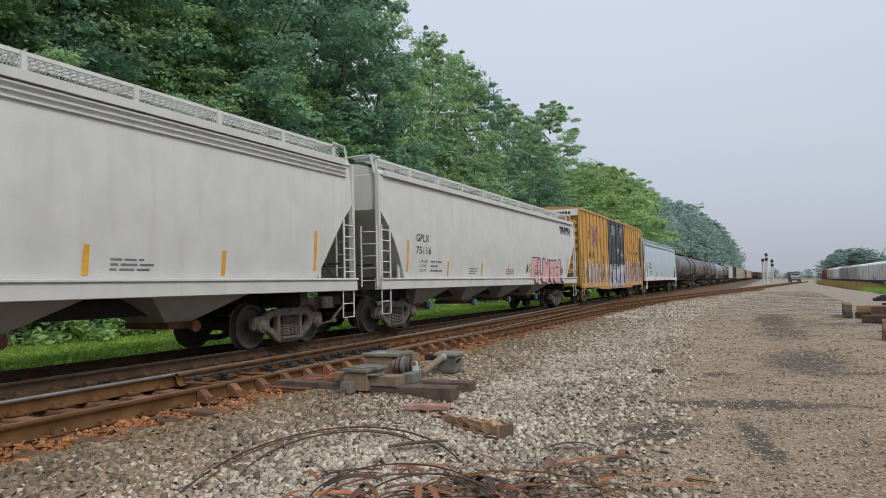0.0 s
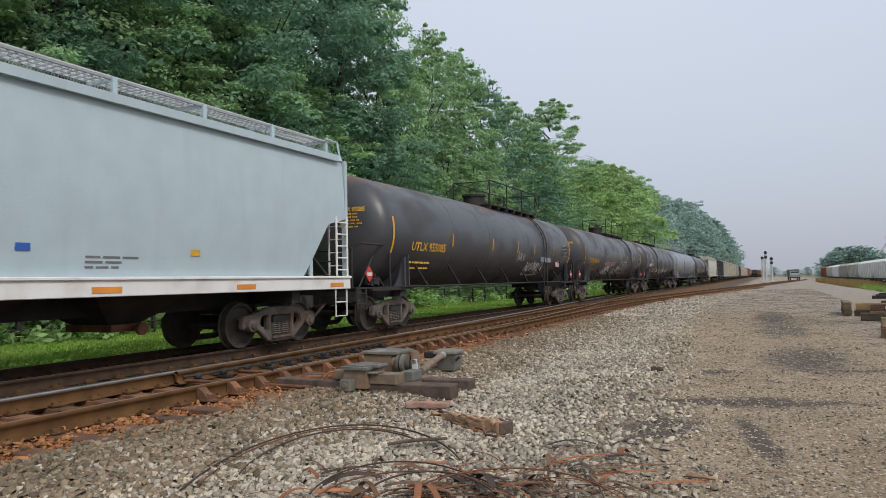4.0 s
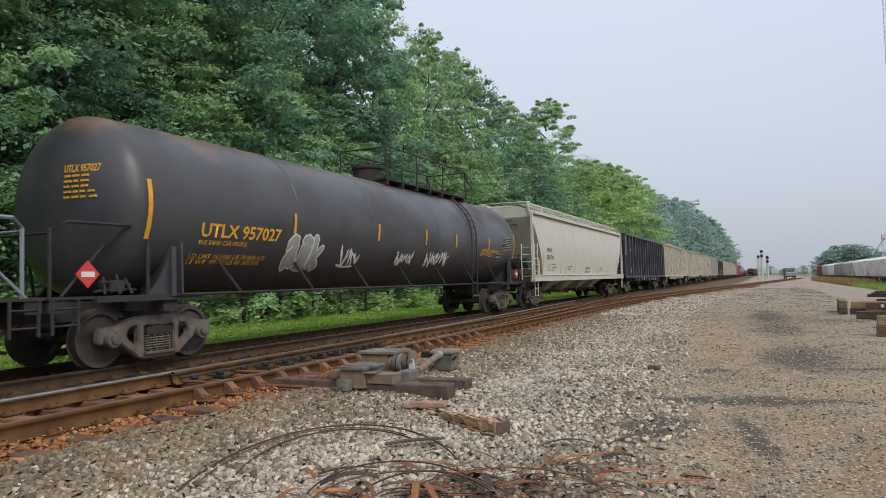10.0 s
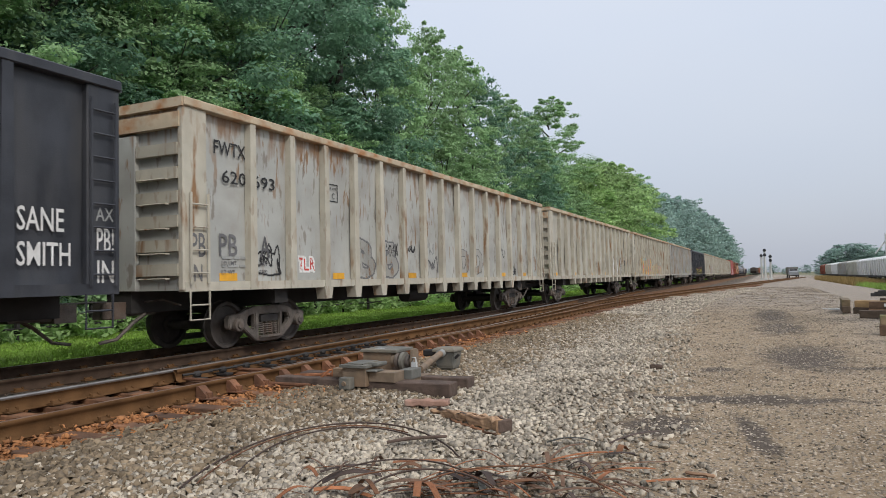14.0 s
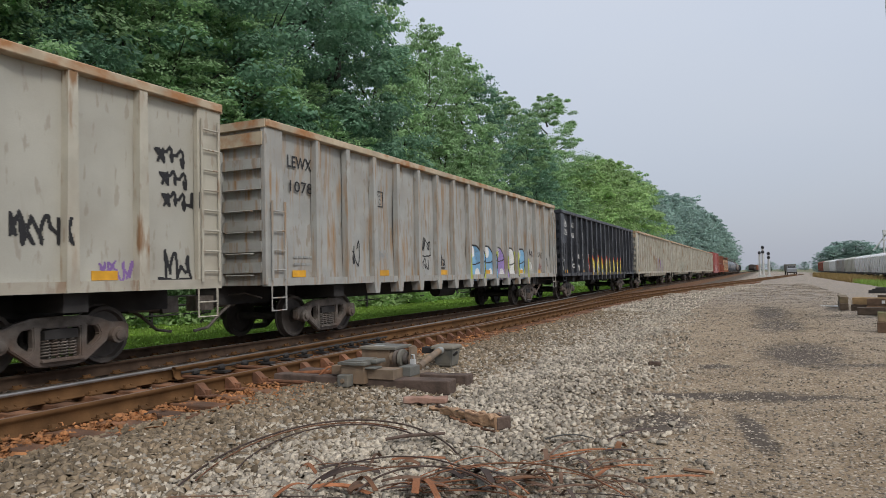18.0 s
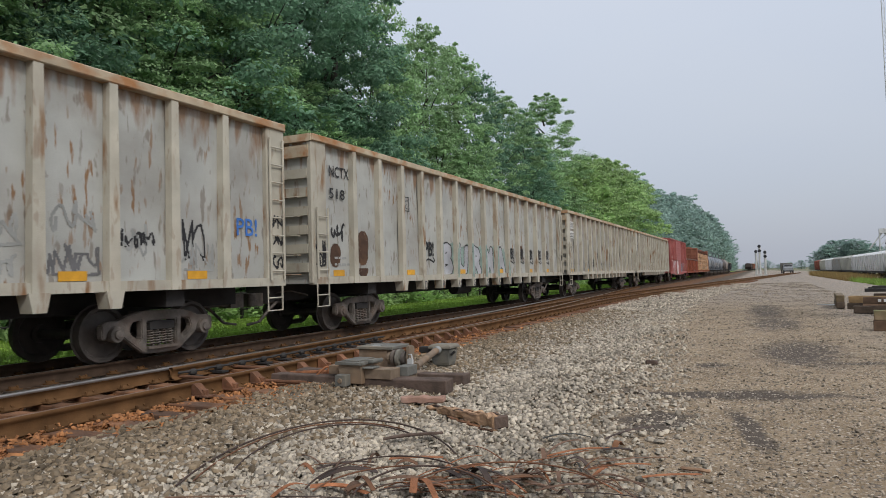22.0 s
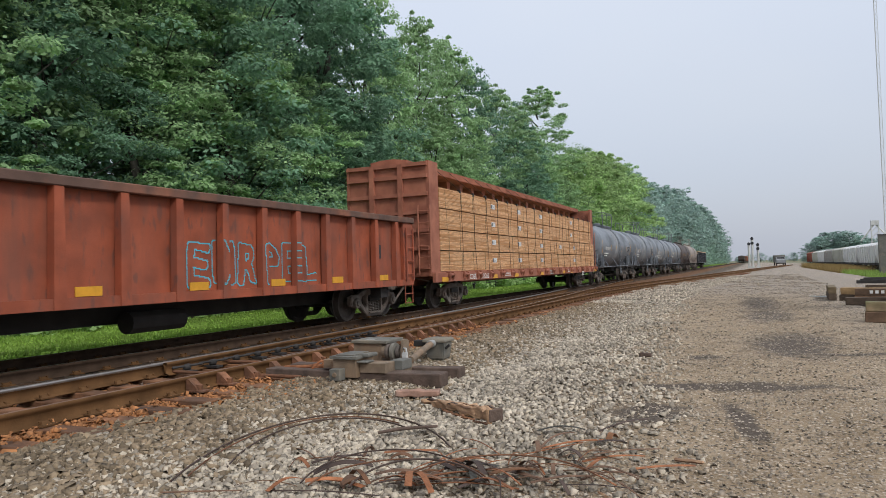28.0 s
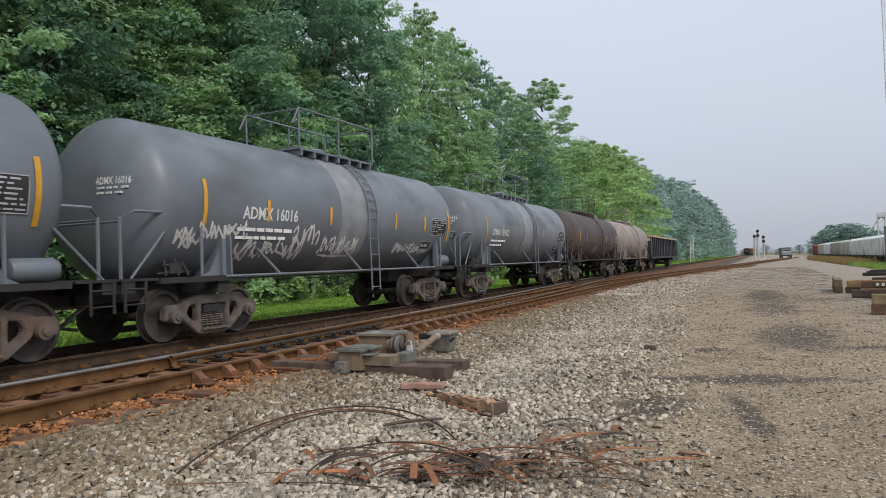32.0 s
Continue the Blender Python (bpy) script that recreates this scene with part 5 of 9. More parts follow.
        return np.where((y > d0) & (y < d1), 1.60, np.where(on, 1.601, 1.521))
    return car, L, surf


# --- gondolas ---


def dents(L, z0, z1, seed, step, first):
    """How far the side plate is pushed in at (y, z): loads have knocked and bowed it between the ribs."""
    r = np.random.RandomState(seed)
    n = 70
    cy, cz = r.uniform(-L, L, n), r.uniform(z0, z1, n)
    ry, rz, dp = r.uniform(0.15, 0.5, n), r.uniform(0.2, 0.9, n), r.uniform(0.008, 0.034, n)

    def depth(y, z):
        y, z = np.broadcast_arrays(np.asarray(y, float), np.asarray(z, float))
        d = 0.012 * np.sin(math.pi * (y + L - first) / step) ** 2 * np.sin(math.pi * np.clip((z - z0) / (z1 - z0), 0, 1))
        for k in range(n):
            d = d + dp[k] * np.exp(-((y - cy[k]) / ry[k]) ** 2 - ((z - cz[k]) / rz[k]) ** 2)
        return np.minimum(d, 0.06)
    return depth


def gondola(s0, s1, panel, ribm, rim, label, seed, top=4.40, bottom=1.15, ribs=15, first=1.72, feet=True, low=False, rib_at=None):
    car, L = start_car("gondola_car", label, "gondola", s0, s1)
    xp, xr = 1.46, 1.60
    step = (2 * L - 2 * first) / (ribs - 1)
    dent = dents(L, bottom + 0.14, top - 0.15, seed, step, first)
    ny_, nz_ = 190, 22
    py, pz = np.meshgrid(np.linspace(-L + 0.1, L - 0.1, ny_), np.linspace(bottom, top - 0.1, nz_))
    i_ = (np.arange(nz_ - 1)[:, None] * ny_ + np.arange(ny_ - 1)[None, :]).ravel()
    quads = np.c_[i_, i_ + 1, i_ + ny_ + 1, i_ + ny_]
    skin = np.c_[(xp - dent(py, pz)).ravel(), py.ravel(), pz.ravel()]
    part("side_panel", from_arrays("side_panel", np.r_[skin, skin - (0.02, 0, 0)], np.r_[quads, quads[:, ::-1] + len(skin)], panel, smooth=True), None, car)
    bm = bmesh.new()
    box(bm, -xp, -xp + 0.02, -L + 0.1, L - 0.1, bottom, top - 0.1)
    part("side_panel", bm, panel, car)
    bm = bmesh.new()
    box(bm, -xp + 0.02, xp - 0.02, -L + 0.1, L - 0.1, bottom, bottom + 0.05)
    box(bm, -0.3, 0.3, -L + 0.05, L - 0.05, bottom - 0.38, bottom)
    inset = 2.75 if not low else 1.42
    for q in (-L + inset, L - inset):
        box(bm, -1.4, 1.4, q - 0.2, q + 0.2, bottom - 0.3, bottom)
    tube(bm, [(0.7, -0.9, bottom - 0.35), (0.7, 0.3, bottom - 0.35)], 0.19, 12)
    part("underframe", bm, M["under"], car)
    for s in (1, -1):
        bm = bmesh.new()
        box(bm, s * (xp - 0.06), s * (xr + 0.02), -L, L, top - 0.15, top)
        bev(bm, 0.015)
        part("top_rim", bm, rim, car)
        bm = bmesh.new()
        box(bm, s * (xp - 0.03), s * (xr - 0.02), -L + 0.03, L - 0.03, bottom - 0.02, bottom + 0.14)
        part("side_sill", bm, ribm, car)

    def rib(b, foot):
        prism(b, [(-0.10, bottom - 0.02), (0.10, bottom - 0.02), (0.075, top - 0.14), (-0.075, top - 0.14)], xp - 0.005, xr)
        if foot:
            prism(b, [(-0.16, bottom - 0.0), (0.16, bottom - 0.0), (0.10, bottom - 0.27), (-0.10, bottom - 0.27)], xp - 0.1, xr + 0.015)
    for i in range(ribs):
        yy = rib_at[i] if rib_at else -L + first + i * step
        foot = feet and 3.0 < yy + L < 2 * L - 3.0
        me = shared(f"side_rib|{top}{bottom}{ribm.name}{foot}", lambda b: rib(b, foot), ribm)
        part("side_rib", me, None, car, at=(0, yy, 0))
        part("side_rib", me, None, car, at=(0, yy, 0), turn=180)
    for s in (-1, 1):
        bm = bmesh.new()
        a, b = sorted((s * (L - 0.12), s * (L - 0.08)))
        box(bm, -xp, xp, a, b, bottom, top - 0.05)
        part("end_panel", bm, panel, car)
        for q in (-1, 1):
            bm = bmesh.new()
            a, b = sorted((s * (L - 0.55), s * L))
            box(bm, q * (xp - 0.02), q * (xr - 0.03), a, b, bottom, top - 0.12)
            bev(bm, 0.02)
            part("corner_post", bm, ribm, car)
        n = 6 if not low else 3
        for k in range(n):
            z = bottom + 0.25 + k * (top - bottom - 0.8) / n
            bm = bmesh.new()
            a, b = sorted((s * (L - 0.1), s * (L + 0.02)))
            box(bm, 0.5 if not low else -1.45, 1.45, a, b, z, z + 0.2)
            part("end_rib", bm, ribm, car)
        if not low:
            bm = bmesh.new()
            a, b = sorted((s * (L - 0.09), s * (L + 0.01)))
            box(bm, -1.45, 0.47, a, b, bottom, top - 0.55)
            bev(bm, 0.012)
            part("end_plate", bm, panel, car)
        bm = bmesh.new()
        a, b = sorted((s * (L - 0.1), s * (L + 0.03)))
        box(bm, -1.58, 1.58, a, b, top - 0.16, top)
        box(bm, -1.5, 1.5, a, b, top - 0.5, top - 0.24)
        part("end_rim", bm, rim, car)
        ladder(car, 1.625, s * (L - 0.32), bottom + 0.1, top - (0.35 if s > 0 else 1.6) if not low else top - 0.3, 0.4, 8 if s > 0 and not low else 4, ribm)
        for k in range(5 if not low else 3):
            z = bottom + 0.2 + k * 0.42
            bm = bmesh.new()
            y1 = s * (L + 0.08)
            tube(bm, [(0.62, s * L, z), (0.62, y1, z), (1.25, y1, z), (1.25, s * L, z)], 0.014, 5)
            part("grab_iron", bm, ribm, car)
        step_iron(car, 1.58, s * (L - 0.36), bottom, ribm, 0.5)
    truck(car, -L + inset)
    truck(car, L - inset)
    bays_at = [(a + b) / 2 for a, b in zip(rib_at[1:-1:2], rib_at[2::2])] if rib_at else []
    for q in bays_at:
        reflector(car, q, bottom + 0.22, 0.45, 0.14, lambda y, z: np.full(np.shape(y), xp + 0.001))
    for k in range(6 if rib_at else 1 if low else 0, 6):
        bay = min(ribs - 2, max(-1, round((-L + 1.2 + k * (2 * L - 2.4) / 5 + L - first) / step - 0.5)))
        reflector(car, -L + first + (bay + 0.5) * step if bay >= 0 else -L + first - 0.55, bottom + 0.22, 0.45, 0.14, lambda y, z: np.full(np.shape(y), xp + 0.001))

    def surf(y, z):
        y = np.asarray(y)
        pos = (y + L - first) / step
        on = (np.abs(pos - np.round(pos)) * step < 0.08) & (pos > -0.4) & (pos < ribs - 0.6)
        if rib_at:
            on = np.min([np.abs(y - q) for q in rib_at], 0) < 0.08
        post = np.abs(y) > L - 0.55
        return np.where(on, xr + 0.001, np.where(post, xr - 0.03, xp + 0.002 - dent(y, z)))
    return car, L, surf


# --- tank cars ---


def info_panel(car, y, z, w, h, surf, ink, rows, seed):
    """A framed panel of small print, its top at z; it follows the shell."""
    rnd = random.Random(seed)
    bm = bmesh.new()

    def strip(y0, y1, z0, z1, lift):
        xa, xb = (float(surf(np.array([y0]), np.array([q]))[0]) + lift for q in (z0, z1))
        bm.faces.new([bm.verts.new(p) for p in ((xa, y0, z0), (xa, y1, z0), (xb, y1, z1), (xb, y0, z1))])
    for i in range(4):
        strip(y, y + w, z - h + h * i / 4, z - h + h * (i + 1) / 4, 0.006)
    panel = part("info_panel", bm, M["under"], car, "dark panel with pale small print")
    bm = bmesh.new()
    strip(y, y + w, z - 0.015, z, 0.010)
    strip(y, y + w, z - h, z - h + 0.015, 0.010)
    for i in range(4):
        for q in (y, y + w - 0.012):
            strip(q, q + 0.012, z - h + h * i / 4, z - h + h * (i + 1) / 4, 0.010)
    part("panel_frame", bm, ink, panel)
    bm = bmesh.new()
    for r in range(rows):
        zz, yy = z - h * (r + 0.85) / (rows + 0.7), y + 0.05
        while yy < y + w - 0.12:
            ww = min(rnd.uniform(0.04, 0.22), y + w - 0.04 - yy)
            if rnd.random() < 0.85:
                strip(yy, yy + ww, zz - h / rows * 0.18, zz + h / rows * 0.18, 0.010)
            yy += ww + rnd.uniform(0.02, 0.06)
    part("small_print", bm, ink, panel)



def tank(s0, s1, paint, label, r, zc, seed, ink, text, sub="", rail_paint=None, long=True, band=None, dome=True, ends=1.05, deck=(0.2, 5.9), ly=4.6, dome_y=None, rail_h=0.95, marks=None, front=2.5):
    car, L = start_car("tank_car", label, "tank car", s0, s1)
    rp = rail_paint or (M["under"] if paint is M["tank_black"] else paint)
    e = L - ends
    prof = []
    for k in range(9):
        t = math.pi / 2 * k / 8
        prof.append((-e + 0.62 * (1 - math.sin(t)), max(0.02, r * math.cos(t)) if k else r))
    head = [(-e + 0.62 - 0.62 * math.sin(math.pi / 2 * k / 9), r * math.cos(math.pi / 2 * k / 9)) for k in range(9)][::-1]
    body = head + [(q, r + (0.004 if i % 2 else 0)) for i, q in enumerate(np.linspace(-e + 0.9, e - 0.9, 9))] + [(-a, b) for a, b in head[::-1]]
    bm = bmesh.new()
    lathe(bm, body, "y", 48, (0, 0, zc))
    part("tank_shell", bm, paint, car, smooth=40)

    def surf(y, z):
        return np.sqrt(np.maximum(r * r - (np.asarray(z) - zc) ** 2, 0.01)) + 0.006
    if band:
        bm = bmesh.new()
        lathe(bm, [(-0.6, r), (-0.6, r + 0.008), (0.6, r + 0.008), (0.6, r)], "y", 48, (0, 0, zc))
        part("pale_band", bm, band, car, "pale grey painted band", smooth=40)
    if long:
        for q in (-e * 0.52, -e * 0.2, e * 0.2, e * 0.52):
            bm = bmesh.new()
            lathe(bm, [(q - 0.02, r), (q - 0.012, r + 0.008), (q + 0.012, r + 0.008), (q + 0.02, r)], "y", 48, (0, 0, zc))
            part("weld_seam", bm, paint, car, smooth=40)
    seat = {-1: front if long else 2.33, 1: 1.95}
    for s in (-1, 1):
        for nm, x0, x1, far_in, far_out, z0, z1 in (("draft_sill", -0.35, 0.35, 3.2, 0.05, 0.74, 1.05), ("end_sill", -1.4, 1.4, 0.3, 0.05, 0.92, 1.10), ("end_platform", -1.42, 1.42, 0.75, 0.02, 1.10, 1.14), ("bolster", -1.35, 1.35, seat[s] + 0.15, seat[s] - 0.15, 0.86, 1.12), ("side_sill", 1.31, 1.41, 2.9, 0.8, 1.04, 1.14), ("side_sill", -1.41, -1.31, 2.9, 0.8, 1.04, 1.14)):
            bm = bmesh.new()
            a, b = sorted((s * (L - far_in), s * (L - far_out)))
            box(bm, x0, x1, a, b, z0, z1)
            part(nm, bm, M["under"], car)
        for sx in (-1, 1):
            bm = bmesh.new()
            yc = s * (L - seat[s])
            foot = [(-0.50, 1.12), (0.16, 1.12), (0.14, zc - 0.62), (0.02, zc - 0.66), (-0.10, zc - 1.0), (-0.28, zc - 1.28)]
            prism(bm, [(yc - s * q, z) for q, z in foot], sx * (r - 0.22), sx * (r - 0.17))
            prism(bm, [(yc - s * 0.16, 1.12), (yc - s * 0.12, 1.12), (yc - s * 0.10, zc - 0.62), (yc - s * 0.14, zc - 0.62)], sx * (r - 0.22), sx * (r - 0.05))
            box(bm, sx * 0.7, sx * (r - 0.1), yc - 0.05, yc + 0.05, 1.1, zc - 0.7)
            part("saddle", bm, paint, car)
        bm = bmesh.new()
        tube(bm, [(1.38, s * (L - 1.75), 1.14), (1.38, s * (L - 1.75), 2.12), (1.36, s * (L - 1.6), 2.22), (1.3, s * (L - 0.4), 2.22), (1.2, s * (L - 0.2), 2.1), (1.2, s * (L - 0.2), 1.14)], 0.03, 6)
        tube(bm, [(-1.2, s * (L - 0.2), 2.05), (1.2, s * (L - 0.2), 2.05)], 0.022, 6)
        tube(bm, [(-1.2, s * (L - 0.2), 1.14), (-1.2, s * (L - 0.2), 2.1), (-1.38, s * (L - 1.6), 2.2), (-1.38, s * (L - 1.75), 1.14)], 0.03, 6)
        tube(bm, [(1.36, s * (L - 0.25), 1.14), (1.3, s * (L - 1.0), 1.9)], 0.022, 6)
        part("safety_railing", bm, rp, car)
        ladder(car, 1.4, s * (L - 0.3), 0.62, 1.1, 0.4, 2, M["under"], name="end_step")
        truck(car, s * (L - seat[s]))
    bm = bmesh.new()
    yr = L - 1.15
    lathe(bm, [(yr - 0.42, 0.06), (yr - 0.40, 0.14), (yr - 0.34, 0.17), (yr + 0.24, 0.17), (yr + 0.30, 0.14), (yr + 0.32, 0.06)], "y", 16, (1.12, 0, 1.32))
    part("air_reservoir", bm, rp, car, "small steel air tank on the end platform", smooth=40)
    bm = bmesh.new()
    for k, (y0, z0, y1, z1) in enumerate(((0.9, 1.2, 1.7, 1.22), (1.0, 1.34, 1.6, 1.3), (1.05, 1.16, 1.1, 1.42), (1.3, 1.16, 1.34, 1.46), (1.5, 1.16, 1.5, 1.4))):
        tube(bm, [(1.2 + 0.03 * k, -L + y0, z0), (1.22, -L + (y0 + y1) / 2, (z0 + z1) / 2 + 0.03), (1.16, -L + y1, z1)], 0.022, 6)
    box(bm, 1.0, 1.25, -L + 1.15, -L + 1.42, 1.2, 1.38)
    part("brake_valve", bm, M["under"], car)
    bm = bmesh.new()
    tube(bm, [(1.42, -L + 2.3, 1.12), (1.42, L - 2.3, 1.12)], 0.03, 6)
    tube(bm, [(-1.42, -L + 2.3, 1.12), (-1.42, L - 2.3, 1.12)], 0.03, 6)
    part("side_handrail", bm, rp, car)
    n = 7 if long else 3
    for i in range(n):
        yy = -L + 3.6 + i * (2 * L - 7.2) / (n - 1)
        bm = bmesh.new()
        tube(bm, [(1.42, yy + 0.28, 1.12), (r * 0.8, yy - 0.15, zc - r * 0.58)], 0.032, 6)
        part("rail_brace", bm, rp, car)
    # top fittings, platform and railing
    zt = zc + r
    d0, d1 = deck
    deck_m = M["under"] if paint is M["tank_black"] else rp
    for x0 in (-0.75, 0.15):
        bm = bmesh.new()
        box(bm, x0, x0 + 0.6, d0, d1, zt + 0.0, zt + 0.05)
        part("top_platform", bm, deck_m, car)
    for k in range(7):
        yy = d0 + 0.1 + k * (d1 - d0 - 0.2) / 6
        bm = bmesh.new()
        box(bm, -0.76, 0.76, yy - 0.04, yy + 0.04, zt - 0.14, zt - 0.002)
        part("platform_bracket", bm, deck_m, car)
    bm = bmesh.new()
    lathe(bm, [(zt - 0.1, 0.42), (zt + 0.36, 0.42), (zt + 0.36, 0.47), (zt + 0.44, 0.47), (zt + 0.48, 0.3)] if dome else [(zt - 0.1, 0.28), (zt + 0.22, 0.28), (zt + 0.27, 0.2)], "z", 20, (0, (d0 + 0.25 if long else (d0 + d1) / 2) if dome_y is None else dome_y, 0))
    part("dome", bm, rp, car, smooth=40)
    for sx in (-1, 1):
        k = max(3, int((d1 - d0) / 1.9) + 1)
        for i in range(k):
            yy = d0 + i * (d1 - d0) / (k - 1)
            bm = bmesh.new()
            tube(bm, [(sx * 0.76, yy, zt), (sx * 0.76, yy, zt + rail_h)], 0.024, 6)
            part("railing_post", bm, rp, car)
        bm = bmesh.new()
        tube(bm, [(sx * 0.76, d0 - 0.25, zt + rail_h * 0.58), (sx * 0.76, d0, zt + rail_h), (sx * 0.76, d1, zt + rail_h), (sx * 0.76, d1 + 0.25, zt + rail_h * 0.58)], 0.024, 6)
        part("top_railing", bm, rp, car)
    for yy in (d0, d1):
        bm = bmesh.new()
        tube(bm, [(-0.76, yy, zt + rail_h - 0.03), (0.76, yy, zt + rail_h - 0.03)], 0.02, 6)
        part("top_end_rail", bm, rp, car)
    if not long or paint is M["tank_black"]:
        bm = bmesh.new()
        arc = [(math.cos(a) * (r + 0.06), math.sin(a) * (r + 0.06) + zc) for a in np.linspace(1.0, -0.05, 8)]
        for q in (-0.2, 0.2):
            tube(bm, [(x, ly + q, z) for x, z in arc] + [(1.56, ly + q, 0.62)], 0.02, 6)
        for x, z in arc + [(1.54, 1.9), (1.55, 1.5), (1.55, 1.15), (1.56, 0.7)]:
            tube(bm, [(x, ly - 0.2, z), (x, ly + 0.2, z)], 0.016, 5)
        part("side_ladder", bm, rp, car)
    else:
        ladder(car, 0.75, -e + 0.12, 1.14, zc + 1.2, 0.42, 8, rp, "end", name="head_ladder")
    # stripes, lettering and placards
    cols = 7 if long else 6
    for k in range(cols):
        yy = marks[k] if marks else -e + 0.75 + k * (2 * e - 1.5) / (cols - 1)
        big = k in (0, cols - 1)
        reflector(car, yy, zc - 0.12, 0.09, 0.95 if big else 0.42, surf)
    if text:
        y0 = -e + (1.75 if long else 2.27)
        writing(car, text, y0, zc - (0.50 if long else 0.3), 0.24, ink, surf, width=2.2 if long else 1.7, bold=0.022)
        if sub:
            writing(car, sub, y0, zc - 0.64, 0.08, ink, surf, width=1.25)
        if sub:
            writing(car, "LD LMT 163100 LB 74 000 KG\nLT WT  99900 LB 45 300 KG", y0 - 0.1, zc - 0.88, 0.085, ink, surf, width=2.0)
        else:
            bars(car, y0 - 0.1, zc - (0.82 if long else 0.5), 1.6, 2, ink, surf, 0.15, 0.07, seed)
        def head_y(x, z):
            return -e + 0.62 - 0.62 * np.sqrt(np.maximum(0.0, 1 - (x * x + (z - zc) ** 2) / (r * r)))
        me, co = font_mesh(text, 0.17, bold=0.02)
        me.materials.clear()
        me.materials.append(ink)
        xx, zz = 0.30 + co[:, 0] * 0.66 / max(0.01, float(co[:, 0].max())), zc + (0.48 if long else 0.22) + co[:, 1]
        me.vertices.foreach_set("co", np.c_[xx, head_y(xx, zz) - 0.008, zz].astype(np.float32).ravel())
        me.update()
        part("end_lettering", me, None, car)
        bm = bmesh.new()
        rh = random.Random(seed)
        for k in range(2 if not long else 5):
            z1 = zc + (0.40 if long else 0.14) - k * 0.085
            x1 = 0.32
            while x1 < 0.8:
                x2 = x1 + rh.uniform(0.05, 0.16)
                y1 = float(head_y(np.float64((x1 + x2) / 2), np.float64(z1)))
                box(bm, x1, x2, y1 - 0.012, y1 + 0.05, z1, z1 + 0.035)
                x1 = x2 + 0.04
        part("end_small_print", bm, ink, car)
    pale = M["ghost"] if ink is M["text_yellow"] else M["silver"]
    info_panel(car, e - 1.95, zc + (0.08 if not long else 0.22), 1.0, 0.52, surf, pale, 7, seed)
    info_panel(car, e - 2.45, zc - (0.62 if not long else 0.45), 0.62, 0.22, surf, pale, 1, seed + 3)
    if long:
        for yy in (-L + 0.62, L - 1.2):
            bm = bmesh.new()
            prism(bm, [(yy, 1.26), (yy + 0.2, 1.46), (yy, 1.66), (yy - 0.2, 1.46)], 1.43, 1.442)
            pl = part("placard", bm, M["red"], car, "red diamond placard")
            bm = bmesh.new()
            box(bm, 1.441, 1.446, yy - 0.11, yy + 0.11, 1.42, 1.50)
            part("placard_panel", bm, M["text_white"], pl)
    return car, L, surf, e




def plane(x):
    return lambda y, z: np.full(np.shape(y), x)


# white pellet hoppers
c, L, sf = hopper(-5.5, 13.76, M["hop_white"], "dusty white covered hopper car with yellow marker stripes", "", 1)
c, L, sf = hopper(14.85, 34.16, M["hop_white"], "dusty white covered hopper car with pink graffiti", "GPLX 75116", 2, bays=4)


def sill_surf(y, z):
    return np.where(np.asarray(z) < 1.415, 1.702, sf(y, z))


spray(c, 2.6, 1.13, 4.5, 1.12, 5, [M["pink"], M["pink"]], K, sill_surf, 4, fat=0.2, rim=0.06, cell=0.016, text="FUMSH", at=(2.6, 3.45, 4.15, 5.15, 5.85), wide=1.15, label="pink bubble letters with black outline")
for q, w in ((1.9, 0.6), (6.9, 0.55)):
    tag_line(c, q, 1.5, w, 0.5, 3, K, sf, int(q * 10), thick=0.03)
for k in range(4):
    q = 7.07 + k * 0.46
    for j, (a0, a1, b0, b1) in enumerate(((0, 0.11, 3.4, 3.8), (0.27, 0.38, 3.4, 3.8), (0.0, 0.38, 3.55 if k % 2 else 3.7, 3.65 if k % 2 else 3.8))):
        bm = bmesh.new()
        x0 = float(sf(0, 3.6))
        box(bm, x0 - 0.03, x0 + 0.012 + j * 0.002, q + a0, q + a1, b0, b1)
        part("owner_mark", bm, K, c, "dark block-shaped owner's mark" if not j else "")
# yellow double-door boxcar
c, L, sf = boxcar(35.32, 54.48, M["box_yellow"], "tall yellow boxcar with black plug doors and graffiti", 5.08, 7, doors=(-2.56, 2.46), rib_step=0.86, shift=0.225)
for a, b in ((-2.54, -0.08), (-0.02, 2.44)):
    bm = bmesh.new()
    box(bm, 1.50, 1.575, a, b, 1.12, 4.93)
    d = part("plug_door", bm, M["black"], c, "black steel plug door")
    for z in (1.16, 2.9, 4.82):
        bm = bmesh.new()
        box(bm, 1.57, 1.60, a, b, z, z + 0.07)
        part("door_bar", bm, M["black"], d)
    for q in (a, (a + b) / 2 - 0.04, b - 0.08):
        bm = bmesh.new()
        box(bm, 1.57, 1.597, q, q + 0.08, 1.12, 4.93)
        part("door_bar", bm, M["black"], d)
    for q in (a + 0.55, b - 0.55):
        bm = bmesh.new()
        tube(bm, [(1.64, q, 1.0), (1.64, q, 4.95)], 0.022, 6)
        for z in (1.3, 2.4, 3.4, 4.6):
            box(bm, 1.59, 1.66, q - 0.05, q + 0.05, z, z + 0.08)
        part("lock_rod", bm, M["black"], d)
pd = plane(1.577)
writing(c, "CLOSE AND LOCK\n  BOTH DOORS\n     BEFORE\n  MOVING CAR", 0.55, 4.5, 0.12, W, plane(1.606), width=1.35)
writing(c, "  -IMPORTANT-\nCLOSE THIS DOOR\nBEFORE CLOSING\n   MAIN DOOR", -1.95, 4.5, 0.125, W, plane(1.606), width=1.5)
bars(c, 0.2, 3.2, 0.5, 4, W, pd, 0.08, 0.05, 4)
